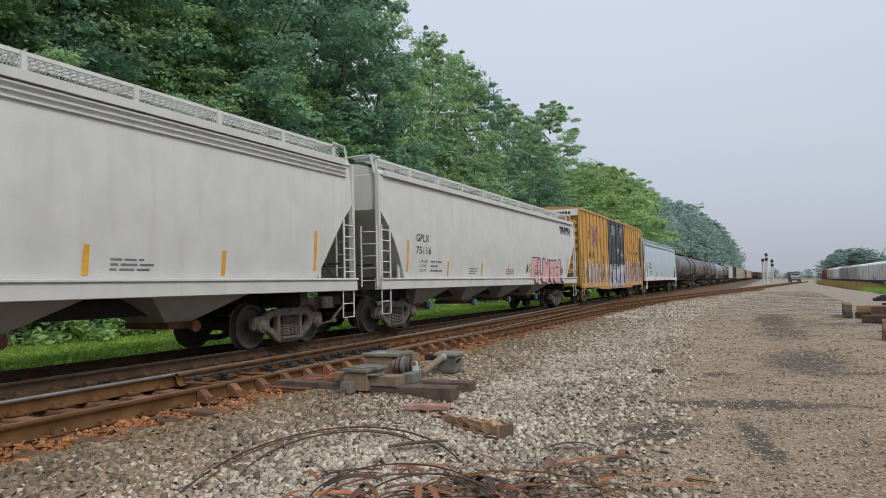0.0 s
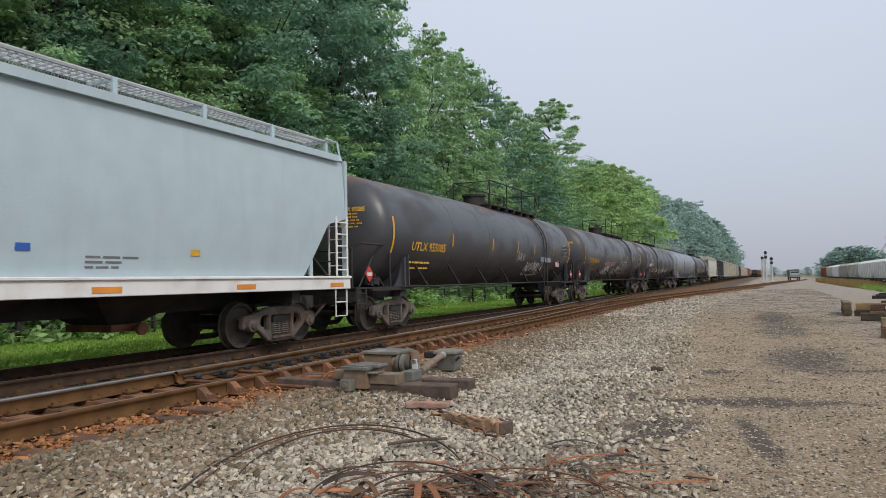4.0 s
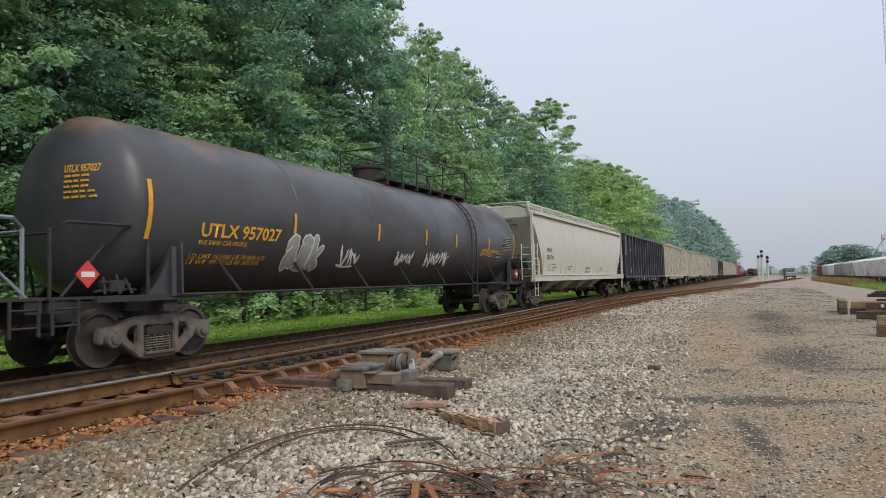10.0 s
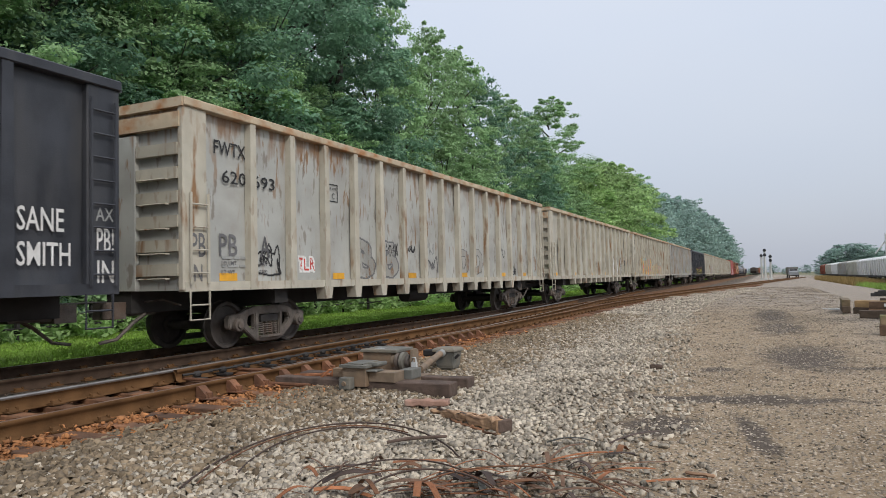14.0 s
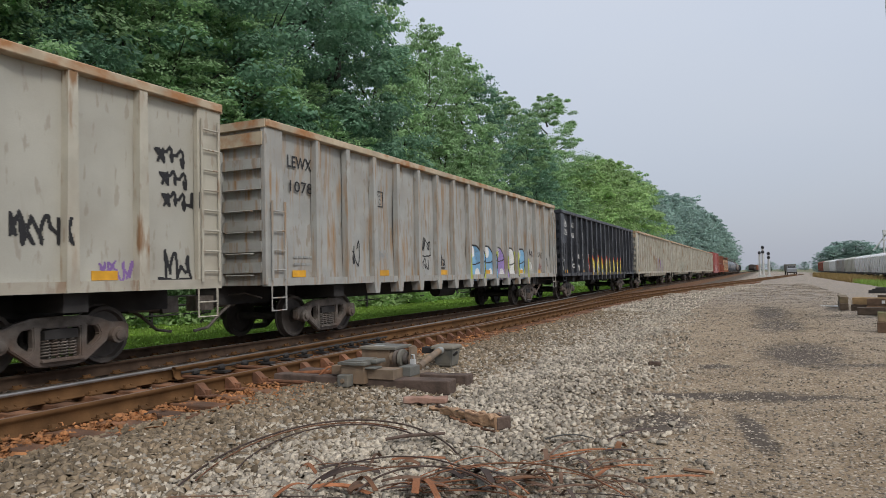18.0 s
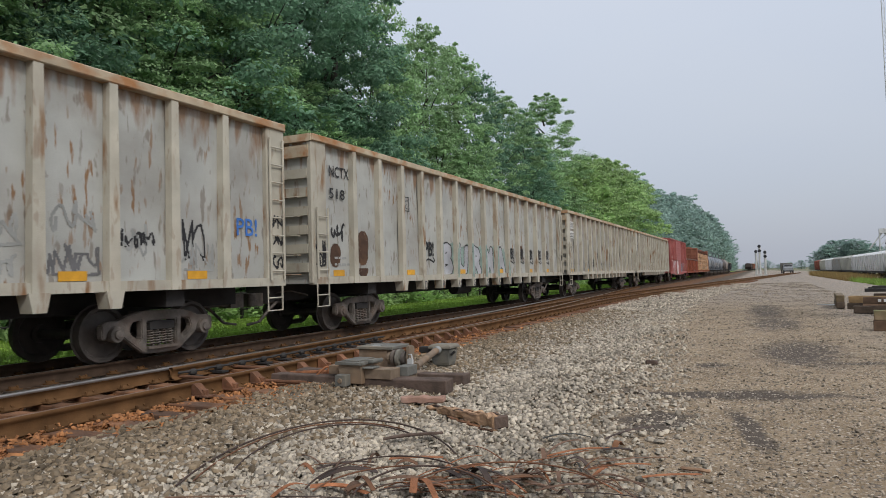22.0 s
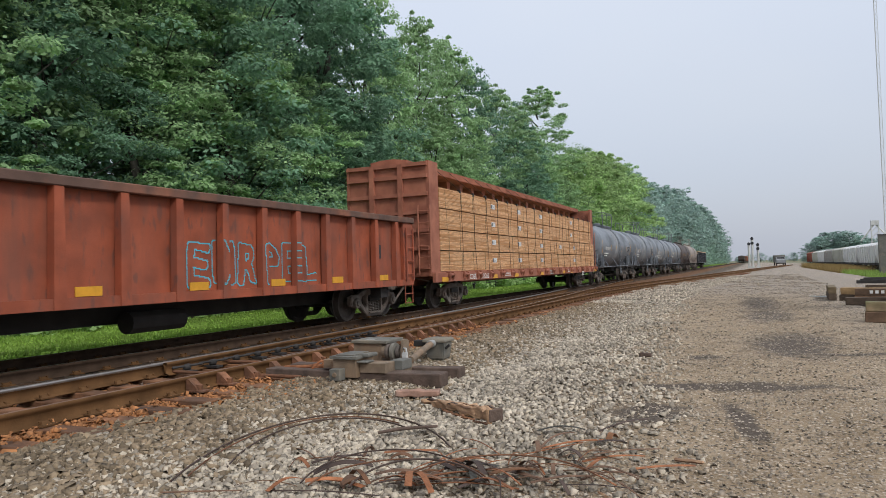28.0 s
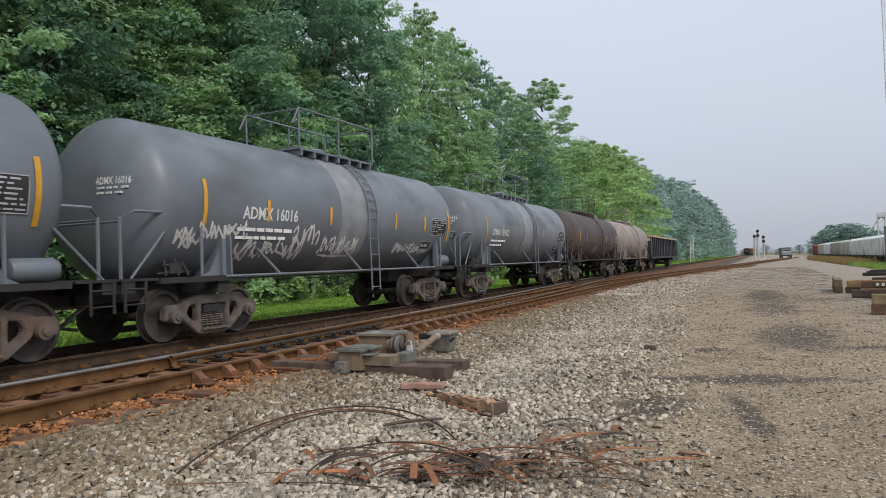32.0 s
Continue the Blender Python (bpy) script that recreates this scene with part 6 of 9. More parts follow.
bars(c, 1.3, 3.0, 0.7, 3, W, pd, 0.09, 0.06, 6)
fl = plane(1.602)
writing(c, "next\nload", -7.76, 3.78, 0.23, K, sf, width=0.56)
writing(c, "any\nroad", -5.15, 3.78, 0.22, K, sf, width=0.5)
writing(c, "TB", -7.76, 2.46, 0.36, K, sf, width=0.6)
writing(c, "OX", -6.92, 2.46, 0.36, K, sf, width=0.64)
for ch, q, w in (("6", -8.4, 0.22), ("67", -7.74, 0.52), ("56", -6.82, 0.46), ("1", -6.05, 0.08)):
    writing(c, ch, q, 2.1, 0.25, W, sf, width=w)
writing(c, "RAILCAR POOLING EXPERTS", 3.52, 3.02, 0.21, K, sf, width=4.62)
for a0, a1, b0, b1 in ((4.95, 5.65, 3.80, 3.92), (5.22, 5.36, 3.42, 3.82), (5.72, 6.2, 3.80, 3.92), (5.9, 6.04, 3.42, 3.82), (6.3, 6.44, 3.42, 3.92), (6.62, 6.76, 3.42, 3.92), (6.3, 6.76, 3.60, 3.72)):
    bm = bmesh.new()
    box(bm, 1.521, 1.527, a0, a1, b0, b1)
    part("owner_mark", bm, M["maroon"], c)
def clipped(pts, y0, y1):
    """The piece of a polygon between two upright lines."""
    for lim, sign in ((y0, 1), (y1, -1)):
        out = []
        for i, b in enumerate(pts):
            a = pts[i - 1]
            da, db = sign * (a[0] - lim), sign * (b[0] - lim)
            if (da < 0) != (db < 0):
                t = da / (da - db)
                out.append((lim, a[1] + t * (b[1] - a[1])))
            if db >= 0:
                out.append(b)
        pts = out
        if not pts:
            break
    return pts


RIB_Y = [-L + 0.17 - 0.225 + i * (2 * L - 0.34) / 22 for i in range(1, 22)]
EDGES = sorted([q - 0.061 for q in RIB_Y] + [q + 0.061 for q in RIB_Y])
TOP_ARROW = [(0.88, 0.78), (1.30, 1.12), (1.22, 1.22), (1.48, 1.26), (1.48, 1.02), (1.40, 1.06), (0.96, 0.70)]
for k, (m, pts) in enumerate(((M["red"], [(0, 1.10), (0.58, 0.66), (0.58, 0.56), (0, 0.12), (0, 0.36), (0.36, 0.61), (0, 0.86)]),
                              (M["blue"], [(0.08, 1.34), (0.30, 1.28), (0.84, 0.72), (0.84, 0.50), (0.30, -0.06), (0.08, -0.12), (0.08, 0.10), (0.16, 0.06), (0.66, 0.52), (0.66, 0.70), (0.16, 1.16), (0.08, 1.12)]),
                              (M["red"], [(1.5, 1.02), (0.98, 0.66), (0.98, 0.56), (1.5, 0.20), (1.5, 0.42), (1.22, 0.61), (1.5, 0.80)]),
                              (M["blue"], TOP_ARROW), (M["blue"], [(u, 1.22 - v) for u, v in TOP_ARROW]))):
    bm = bmesh.new()
    pts = [(-6.95 + u * 1.02, 3.17 + v * 0.92) for u, v in pts]
    for y0, y1 in zip(EDGES, EDGES[1:]):
        q = clipped(pts, y0, y1)
        if len(q) > 2:
            x0 = float(sf((y0 + y1) / 2, 3.5)) + 0.001 + k * 0.001
            prism(bm, q, x0, x0 + 0.004)
    part("painted_emblem", bm, m, c, "red and blue crossed arrows emblem" if not k else "")
spray(c, -9.3, 0.80, 4.95, 1.45, 10, [M["lavender"], M["lavender"], M["silver"]], K, sf, 21, fat=0.2, rim=0.026, cell=0.016, cloud=W, wild=True, text="kArDVZ", label="lavender wildstyle letters with black outline")
spray(c, -3.3, 0.80, 6.3, 1.45, 13, [M["silver"], M["lavender"], W], K, sf, 22, fat=0.13, rim=0.026, cell=0.016, cloud=W, wild=True, text="vWkMlCE", label="silver and white letters across the doors")
spray(c, 3.0, 0.82, 6.4, 1.75, 14, [M["lavender"], M["lavender"], M["silver"]], K, sf, 23, rim=0.024, cell=0.016, cloud=W, wild=True, label="lavender wildstyle letters with black outline")
tag_line(c, -4.3, 2.1, 0.8, 1.0, 4, K, sf, 26)
for q, z, w, h, n in ((-9.3, 2.05, 0.5, 0.35, 3), (-2.3, 1.9, 1.6, 0.5, 5), (-0.4, 2.0, 1.4, 0.4, 5), (5.6, 2.0, 1.6, 0.5, 6), (-4.35, 1.2, 0.7, 0.8, 3)):
    tag_line(c, q, z, w, h, n, K, lambda y, z: sf(y, z) + 0.003, int(q * 10) + 200)
spray(c, 8.2, 2.0, 1.5, 2.6, 1, [K], W, lambda y, z: sf(y, z) + 0.004, 24, fat=0.27, rim=0.07, path=((0.78, 0.85), (0.8, 1.75)), label="black rounded figure with white outline")
for yy in (-9.0, -6.3, -3.3, 5.2, 8.3):
    reflector(c, yy, 0.98, 0.55, 0.18, fl)
# pale blue hopper
c, L, sf = hopper(55.96, 75.59, M["hop_blue"], "clean pale blue-grey covered hopper car", "NCIX 220827", 3, sill=M["white"], stripes=False, grab=M["white"])
for k in range(7):
    reflector(c, -L + 1.36 + k * 2.95, 1.22, 0.5, 0.09, plane(1.662), M["orange"])
for k in range(4):
    bm = bmesh.new()
    q = -3.95 + k * 3.0
    x0 = float(sf(0, 1.8))
    box(bm, x0 - 0.01, x0 + 0.012, q, q + 0.2, 1.76, 1.86)
    part("sticker", bm, M["blue"] if k % 2 == 0 else M["yellow"], c, "small square label")
# long tank cars
c, L, sf, e = tank(76.15, 97.2, M["tank_black"], "black pressure tank car with rust along its top", 1.53, 2.62, 31, Yl, "UTLX 955085", marks=(-8.8, -5.05, -1.6, 1.1, 3.25, 6.1, 8.8))
tag_line(c, 2.6, 1.4, 2.4, 0.7, 7, W, sf, 3)
tag_line(c, 1.2, 1.9, 0.9, 0.5, 4, GH, sf, 8)
reflector(c, 7.0, 2.0, 0.55, 0.39, sf, M["pink"])
reflector(c, 5.0, 2.15, 1.5, 0.33, sf, M["tank_grey"])
c, L, sf, e = tank(97.2, 118.2, M["tank_black"], "black pressure tank car covered in white tags", 1.53, 2.62, 32, Yl, "UTLX 957074", "THE TANK CAR PEOPLE", marks=(-8.8, -5.05, -1.6, 1.1, 3.25, 6.1, 8.8))
writing(c, "NOS-DUST", -3.55, 1.98, 0.24, M["pink"], sf, "sprayed_tag", width=2.9)
for k, (q, z, w, h, n) in enumerate(((-3.75, 1.35, 2.1, 0.42, 9), (-0.75, 1.42, 1.7, 0.45, 7), (-3.2, 1.7, 1.2, 0.3, 5), (0.35, 1.75, 0.7, 0.3, 3), (4.75, 2.2, 1.0, 1.1, 4))):
    tag_line(c, q, z, w, h, n, W, sf, 40 + k)
spray(c, 1.1, 1.5, 2.3, 0.85, 4, [M["black"]], W, sf, 47, fat=0.14, rim=0.04, text="CEEK")
c, L, sf, e = tank(118.2, 139.2, M["tank_black"], "black tank car with white lettering and tags", 1.55, 2.62, 33, W, "AREX  2751", dome=False, deck=(-4.6, 1.0), ly=-3.6, marks=(-8.7, -6.25, -2.9, 0.3, 3.25, 6.2, 8.8))
for k, (q, z, w, h, n) in enumerate(((-5.3, 1.6, 1.1, 0.45, 6), (-3.0, 1.65, 0.8, 0.4, 5), (-1.6, 1.6, 0.9, 0.45, 5), (-0.7, 1.4, 1.5, 0.4, 6), (1.3, 1.6, 0.6, 0.45, 4))):
    tag_line(c, q, z, w, h, n, W, sf, 50 + k)
reflector(c, 0.6, 1.88, 0.75, 0.24, sf)
writing(c, "LIQUEFIED PETROLEUM GAS\nNON-ODORIZED", 2.33, 1.81, 0.13, W, sf, width=2.01)
tag_line(c, 0.98, 1.55, 0.8, 0.75, 3, W, sf, 58)
c, L, sf, e = tank(139.2, 161.8, M["tank_grey"], "grey jacketed tank car with a long roof railing", 1.58, 2.62, 34, Yl, "UTLX 911016", dome=True, deck=(-9.6, 0.1), dome_y=-0.6, rail_h=0.72, front=2.3, marks=(-10.0, -6.56, -3.6, -0.36, 2.6, 5.9, 9.4))
for a, b, h in ((0.7, 1.75, 0.75), (1.75, 7.5, 0.3)):
    bm = bmesh.new()
    tube(bm, [(0.76, a, 4.15), (0.76, a, 4.2 + h), (0.76, b, 4.2 + h), (0.76, b, 4.15)], 0.026, 6)
    if b > 3:
        for q in (3.6, 5.6):
            tube(bm, [(0.76, q, 4.1), (0.76, q, 4.2 + h)], 0.024, 6)
        box(bm, 0.2, 0.75, a, b, 4.12, 4.16)
    part("walk_rail", bm, M["tank_grey"], c)
bm = bmesh.new()
for z0, z1 in ((1.95, 2.3), (2.3, 2.62), (2.62, 2.95)):
    xa, xb = (float(sf(0, q)) + 0.01 for q in (z0, z1))
    v = [bm.verts.new(p) for p in ((xa, -3.4, z0), (xa, 3.5, z0), (xb, 3.5, z1), (xb, -3.4, z1))]
    bm.faces.new(v)
bmesh.ops.remove_doubles(bm, verts=bm.verts[:], dist=0.001)
rg = bmesh.ops.extrude_face_region(bm, geom=bm.faces[:])
bmesh.ops.translate(bm, verts=[v for v in rg["geom"] if isinstance(v, bmesh.types.BMVert)], vec=(0.035, 0, 0))
bmesh.ops.recalc_face_normals(bm, faces=bm.faces[:])
part("patch_panel", bm, M["tank_patch"], c, "raised steel patch on the jacket")
reflector(c, 1.9, 2.45, 0.75, 0.24, lambda y, z: sf(y, z) + 0.05)
spray(c, 3.6, 1.3, 2.4, 0.95, 4, [M["tank_grey"]], W, sf, 61, fat=0.15, rim=0.04, text="BMS", label="outlined bubble letters")
c, L, sf, e = tank(161.8, 182.75, M["tank_black"], "black pressure tank car with yellow lettering", 1.53, 2.62, 35, Yl, "UTLX 957027", "THE TANK CAR PEOPLE", front=2.25, marks=(-8.8, -5.05, -1.6, 1.1, 3.25, 6.1, 8.8))
spray(c, -5.2, 1.5, 1.35, 0.85, 3, [GH], W, sf, 71, fat=0.13, rim=0.04, text="aik")
for k, (q, z, w, h, n) in enumerate(((-3.2, 1.6, 0.9, 0.6, 4), (-0.5, 1.65, 1.0, 0.5, 3), (1.3, 1.65, 1.6, 0.5, 5))):
    tag_line(c, q, z, w, h, n, W, sf, 72 + k)
writing(c, "LIQUEFIED PETROLEUM GAS\nNOT-ODORIZED", 5.4, 2.2, 0.11, Yl, sf, width=1.9)
# cream hopper
c, L, sf = hopper(183.33, 203.33, M["hop_cream"], "cream covered hopper car with sloping ends", "NAHX 580793", 5, straight=True)
# gondolas
GONS = ((204.86, 225.2, "b", "CDEX 16285"), (226.44, 246.81, "g", "FWTX 620 693"), (248.0, 268.18, "g", ""), (269.36, 289.86, "g", "OFOX 18 53"), (291.07, 311.52, "r", "LEWX 1078"),
        (312.64, 332.37, "b", "CDEX 19226"), (334.26, 354.37, "g", "WCTX 514"), (355.3, 375.83, "g", "NCTX 518"), (377.0, 396.76, "g", "LEWX 2003"), (397.8, 418.0, "g", "LEWX 1026"))
NEW = []
for k, (a, b, kind, mark) in enumerate(GONS):
    if kind == "b":
        c, L, sf = gondola(a, b, M["black"], M["black"], M["black"], "tall black high-sided gondola car with graffiti", 80 + k, top=4.32)
        ink = W
    elif kind == "r":
        c, L, sf = gondola(a, b, M["gon_rust"], M["gon_rust"], M["rust_rim"], "tall grey gondola car stained brown with rust", 80 + k)
        ink = K
    else:
        c, L, sf = gondola(a, b, M["gon_worn" if k in (1, 6, 7) else "gon_topped" if k == 8 else "gon_clean" if k in (2, 3) else "gon_panel"], M["gon_rib"], M["rust_rim"], "tall weathered pale grey gondola car with cream ribs", 80 + k)
        ink = K
    NEW.append((c, L, sf))
    pn = plane(1.464)
    if mark:
        w = mark.split()
        y0 = -L + (0.80 if kind != "b" else 1.95)
        if mark.startswith("OFOX"):
            writing(c, "OF", y0 + 0.25, 3.58, 0.28, ink, pn, width=0.5)
            writing(c, "OX", -L + 1.86, 3.58, 0.28, ink, pn, width=0.5)
        else:
            if mark == "LEWX 2003":
                for z in (3.52, 3.02):
                    bm = bmesh.new()
                    box(bm, 1.455, 1.468, y0 - 0.06, y0 + 0.94, z, z + 0.37)
                    part("sign_plate", bm, W, c, "white plate behind the lettering")
            writing(c, w[0], y0, 3.58, 0.26, ink, pn, width=0.85)
        writing(c, w[1], y0 + (0.2 if len(w) > 2 else 0), 3.08, 0.24, ink, pn, width=0.22 * len(w[1]))
        if len(w) > 2:
            writing(c, w[2], -L + 1.84, 3.08, 0.24, ink, pn, width=0.22 * len(w[2]))
        bars(c, y0 + 0.2, 1.72, 0.7, 2, GH if kind != "b" else W, pn, 0.15, 0.05, k)
    yp = -L + (3.12 if k == 0 else 4.35)
    bm = bmesh.new()
    for q in (0, 1):
        box(bm, 1.461, 1.466, yp, yp + 0.4, 3.05 + q * 0.38, 3.07 + q * 0.38)
        box(bm, 1.461, 1.466, yp + q * 0.38, yp + 0.02 + q * 0.38, 3.05, 3.45)
    part("plate_frame", bm, ink, c)
    writing(c, "C", yp + 0.15, 3.11, 0.14, ink, plane(1.466), "plate_print", width=0.11)
    writing(c, "PLATE", yp + 0.07, 3.31, 0.06, ink, plane(1.466), "plate_print", width=0.26)
    rr = random.Random(300 + k)
    for j in range(3 if k in (7, 8) else 8):
        bay = rr.randint(0, 13)
        tag_line(c, -L + 1.72 + bay * (2 * L - 3.44) / 14 + rr.uniform(0.12, 0.25), rr.uniform(1.35, 1.95), rr.uniform(0.5, 0.8), rr.uniform(0.35, 0.75), rr.randint(2, 4), W if kind == "b" else rr.choice((K, K, GH)), sf, 400 + k * 10 + j, thick=0.03)


def bays(L, i, n, gap=0.14):
    """Starts of n side panels, counted from the i-th rib."""
    st = (2 * L - 3.44) / 14
    return [-L + 1.72 + (i + j) * st + gap for j in range(n)]


c, L, sf = NEW[0]
pn = plane(1.464)
y5 = bays(L, 5, 6)
spray(c, y5[0], 1.2, 7.2, 1.2, 6, [M["teal"], M["teal"], M["green"]], K, sf, 100, fat=0.13, rim=0.02, cell=0.016, solid=True, text="DBBB12", at=y5, label="turquoise and green letters, one to a panel")
writing(c, "WISH\nYOU\nWERE\nHERE", y5[0] + 0.12, 2.1, 0.13, K, plane(1.472), "sprayed_tag", width=0.5)
writing(c, "BELIEVE", -7.65, 1.58, 0.32, W, pn, "sprayed_tag", width=1.3)
tag_line(c, -6.05, 1.2, 3.1, 1.0, 5, GH, sf, 990)
for i, ch in enumerate("DRUGSKILL"):
    writing(c, ch, -L + 1.72 + (4 + i) * (2 * L - 3.44) / 14 - 0.08, 0.895, 0.23, W, plane(1.619), "sprayed_tag", width=0.24)
writing(c, "SANE", L - 1.52, 2.02, 0.33, W, pn, "sprayed_tag", width=0.68)
writing(c, "SMITH", L - 1.52, 1.55, 0.33, W, pn, "sprayed_tag", width=0.78)
for ch, z, h in (("AX", 2.2, 0.2), ("PB!", 1.75, 0.36), ("IN", 1.3, 0.34)):
    writing(c, ch, L - 0.42, z, h, W if z < 2 else M["ghost"], plane(1.572), "sprayed_tag", width=0.3)
c, L, sf = NEW[1]
spray(c, bays(L, 3, 1)[0], 1.25, 2.4, 1.1, 2, [M["gon_panel"]], M["tag_grey"], sf, 101, fat=0.12, rim=0.05, text="BB", at=bays(L, 3, 2))
for q, ch, z, h, w in ((-10.05, "PB", 1.72, 0.42, 0.36), (-10.05, "IN", 1.3, 0.3, 0.28), (-9.28, "PB", 1.75, 0.42, 0.5), (-8.15, "A", 1.75, 0.42, 0.3)):
    writing(c, ch, q, z, h, M["tag_grey"], pn if q > -9.5 else plane(1.572), "sprayed_tag", width=w)
for q, ch, z in ((-9.2, "LD LMT", 1.58), (-9.2, "LT WT", 1.42), (-8.18, "3700", 1.58), (-8.18, "2300", 1.42)):
    writing(c, ch, q, z, 0.085, M["tag_grey"], pn, "weight_print")
spray(c, -6.95, 1.45, 0.6, 0.36, 3, [M["red"]], M["white"], sf, 331, fat=0.05, rim=0.06, text="TLR")
tag_line(c, -0.95, 1.35, 0.8, 0.7, 3, M["tag_grey"], sf, 332)
spray(c, bays(L, 8, 1)[0], 1.3, 2.4, 1.0, 2, [M["gon_panel"]], M["tag_grey"], sf, 102, fat=0.12, rim=0.03, text="DD", at=bays(L, 8, 2))
c, L, sf = NEW[2]
spray(c, bays(L, 10, 1)[0], 1.18, 3.7, 1.3, 3, [M["white"]], K, sf, 103, fat=0.3, rim=0.07, text="BBB", at=bays(L, 10, 3), label="white swollen letters with black outline")
reflector(c, L - 2.1, 2.1, 0.75, 0.39, pn, K)
tag_line(c, L - 2.4, 1.85, 0.7, 0.7, 5, W, plane(1.473), 904)
c, L, sf = NEW[3]
spray(c, -6.5, 1.1, 5.1, 1.55, 4, [M["gold"], M["orange"], M["gold"], M["rose"]], K, sf, 104, fat=0.17, rim=0.05, cell=0.016, cloud=M["teal_pale"], edge=M["cyan"], text="FOKI", label="orange and yellow letters in a turquoise cloud")
spray(c, -1.3, 0.95, 5.6, 1.3, 5, [M["gold"], M["orange"], M["gold"], M["rose"]], K, sf, 105, fat=0.16, rim=0.045, cell=0.016, cloud=M["teal_pale"], edge=M["cyan"], text="BEVOK")
for q, z, w, h in ((-5.95, 2.9, 0.9, 0.75), (-4.7, 2.6, 0.9, 0.65), (-3.5, 2.75, 1.9, 1.0), (-7.2, 2.1, 0.7, 0.8), (-6.9, 1.6, 0.5, 0.6), (8.85, 3.1, 0.7, 0.5), (8.95, 2.75, 0.65, 0.45), (9.0, 2.4, 0.75, 0.45), (6.35, 1.75, 1.0, 0.55), (8.85, 1.25, 0.8, 0.55)):
    tag_line(c, q, z, w, h, 4, K, sf, int(900 + q * 7 + z), thick=0.045)
tag_line(c, 7.75, 1.2, 0.75, 0.5, 4, M["purple"], sf, 917, thick=0.03)
c, L, sf = NEW[4]
spray(c, bays(L, 7, 1)[0] - 0.2, 1.06, 6.4, 1.25, 5, [M["skyblue"], M["skyblue"], M["mauve"], M["white"], M["skyblue"], M["white"]], K, sf, 106, fat=0.06, rim=0.07, cloud=M["lime"], text="^^^^^", at=bays(L, 7, 5, 0.1), solid=True, wide=1.15, label="blue, purple and white bulging shapes, one to a panel")
for q, z, w, h, i in ((6.4, 1.9, 0.7, 0.5, 0), (6.4, 1.35, 0.6, 0.5, 1), (7.65, 1.85, 0.75, 0.5, 0), (7.65, 1.3, 0.7, 0.5, 2), (8.95, 1.5, 0.4, 0.6, 0)):
    tag_line(c, q, z, w, h, 4, (K, M["white"], M["maroon"])[i], sf, int(1200 + q * 10 + z * 7), thick=0.03)
c, L, sf = NEW[5]
for q, z, w, h in ((-8.85, 3.15, 0.4, 0.4), (-8.85, 3.55, 0.4, 0.45), (-8.0, 1.9, 0.7, 0.5), (-7.95, 1.3, 0.65, 0.5), (-9.8, 1.75, 0.38, 0.4), (-9.8, 1.35, 0.38, 0.4), (-6.6, 1.95, 0.75, 0.35), (-6.5, 1.35, 0.7, 0.4)):
    tag_line(c, q, z, w, h, 4, W, sf, int(1300 + q * 10 + z * 7), thick=0.035)
y7 = bays(L, 4, 8)
spray(c, y7[0] - 0.5, 1.15, 10.0, 1.2, 7, [W, M["spray_blue"]], K, sf, 107, fat=0.16, rim=0.025, cell=0.016, cloud=M["canary"], edge=M["red"], solid=True, text="RaLBHiS", at=y7, label="white and blue letters on a yellow band with red edge")
for t, q, z in (("Billy\n   ORG", y7[0] - 1.3, 2.35), ("PB!", y7[0] + 0.1, 2.45), ("FREE *\nDOGLICA", y7[0] - 1.3, 1.75), ("PB!", y7[3], 2.35), ("PB!", y7[7] - 0.1, 2.05)):
    writing(c, t, q, z, 0.2, W, pn, "sprayed_tag", width=0.85 if len(t) > 4 else 0.55)
c, L, sf = NEW[6]
spray(c, bays(L, 7, 1)[0] - 0.1, 1.15, 4.4, 1.3, 3, [M["skyblue"], M["purple"]], M["maroon"], sf, 108, fat=0.3, rim=0.07, cloud=M["purple"], text="BBB", at=bays(L, 7, 3), label="purple and blue letters")
tag_line(c, -L + 0.75, 1.55, 0.9, 0.7, 4, M["blue"], sf, 907, thick=0.05)
for q, z, w, h in ((-L + 0.85, 2.15, 0.7, 0.85), (-L + 3.1, 1.5, 0.8, 1.0), (-L + 0.1, 1.3, 0.4, 0.9), (-L + 5.6, 1.5, 0.7, 0.8)):
    tag_line(c, q, z, w, h, 4, K, sf, int(910 + q * 7), thick=0.04)
for i, (z, w, h, m) in enumerate(((1.75, 0.85, 0.55, GH), (1.3, 0.8, 0.45, GH), (1.9, 0.8, 0.6, GH), (1.35, 0.85, 0.5, M["tag_grey"]), (1.6, 0.6, 0.7, GH), (1.45, 0.6, 0.9, K))):
    tag_line(c, bays(L, (10, 10, 11, 11, 12, 13)[i], 1)[0] + 0.08, z, w, h, 4, m, sf, 1500 + i * 7, thick=0.035)
writing(c, "PB!", L - 1.35, 2.1, 0.34, M["spray_blue"], pn, "sprayed_tag", width=0.6)
for z in (1.45, 1.85, 2.25):
    tag_line(c, L - 0.42, z, 0.34, 0.34, 2, K, sf, int(1530 + z * 9), thick=0.035)
c, L, sf = NEW[7]
spray(c, bays(L, 4, 1)[0] - 0.1, 1.18, 6.9, 1.15, 5, [M["silver"]], K, sf, 109, fat=0.15, rim=0.05, cell=0.016, cloud=M["pale_green"], text="BURMA", at=bays(L, 4, 5, 0.2), label="silver letters with black outline, one to a panel")
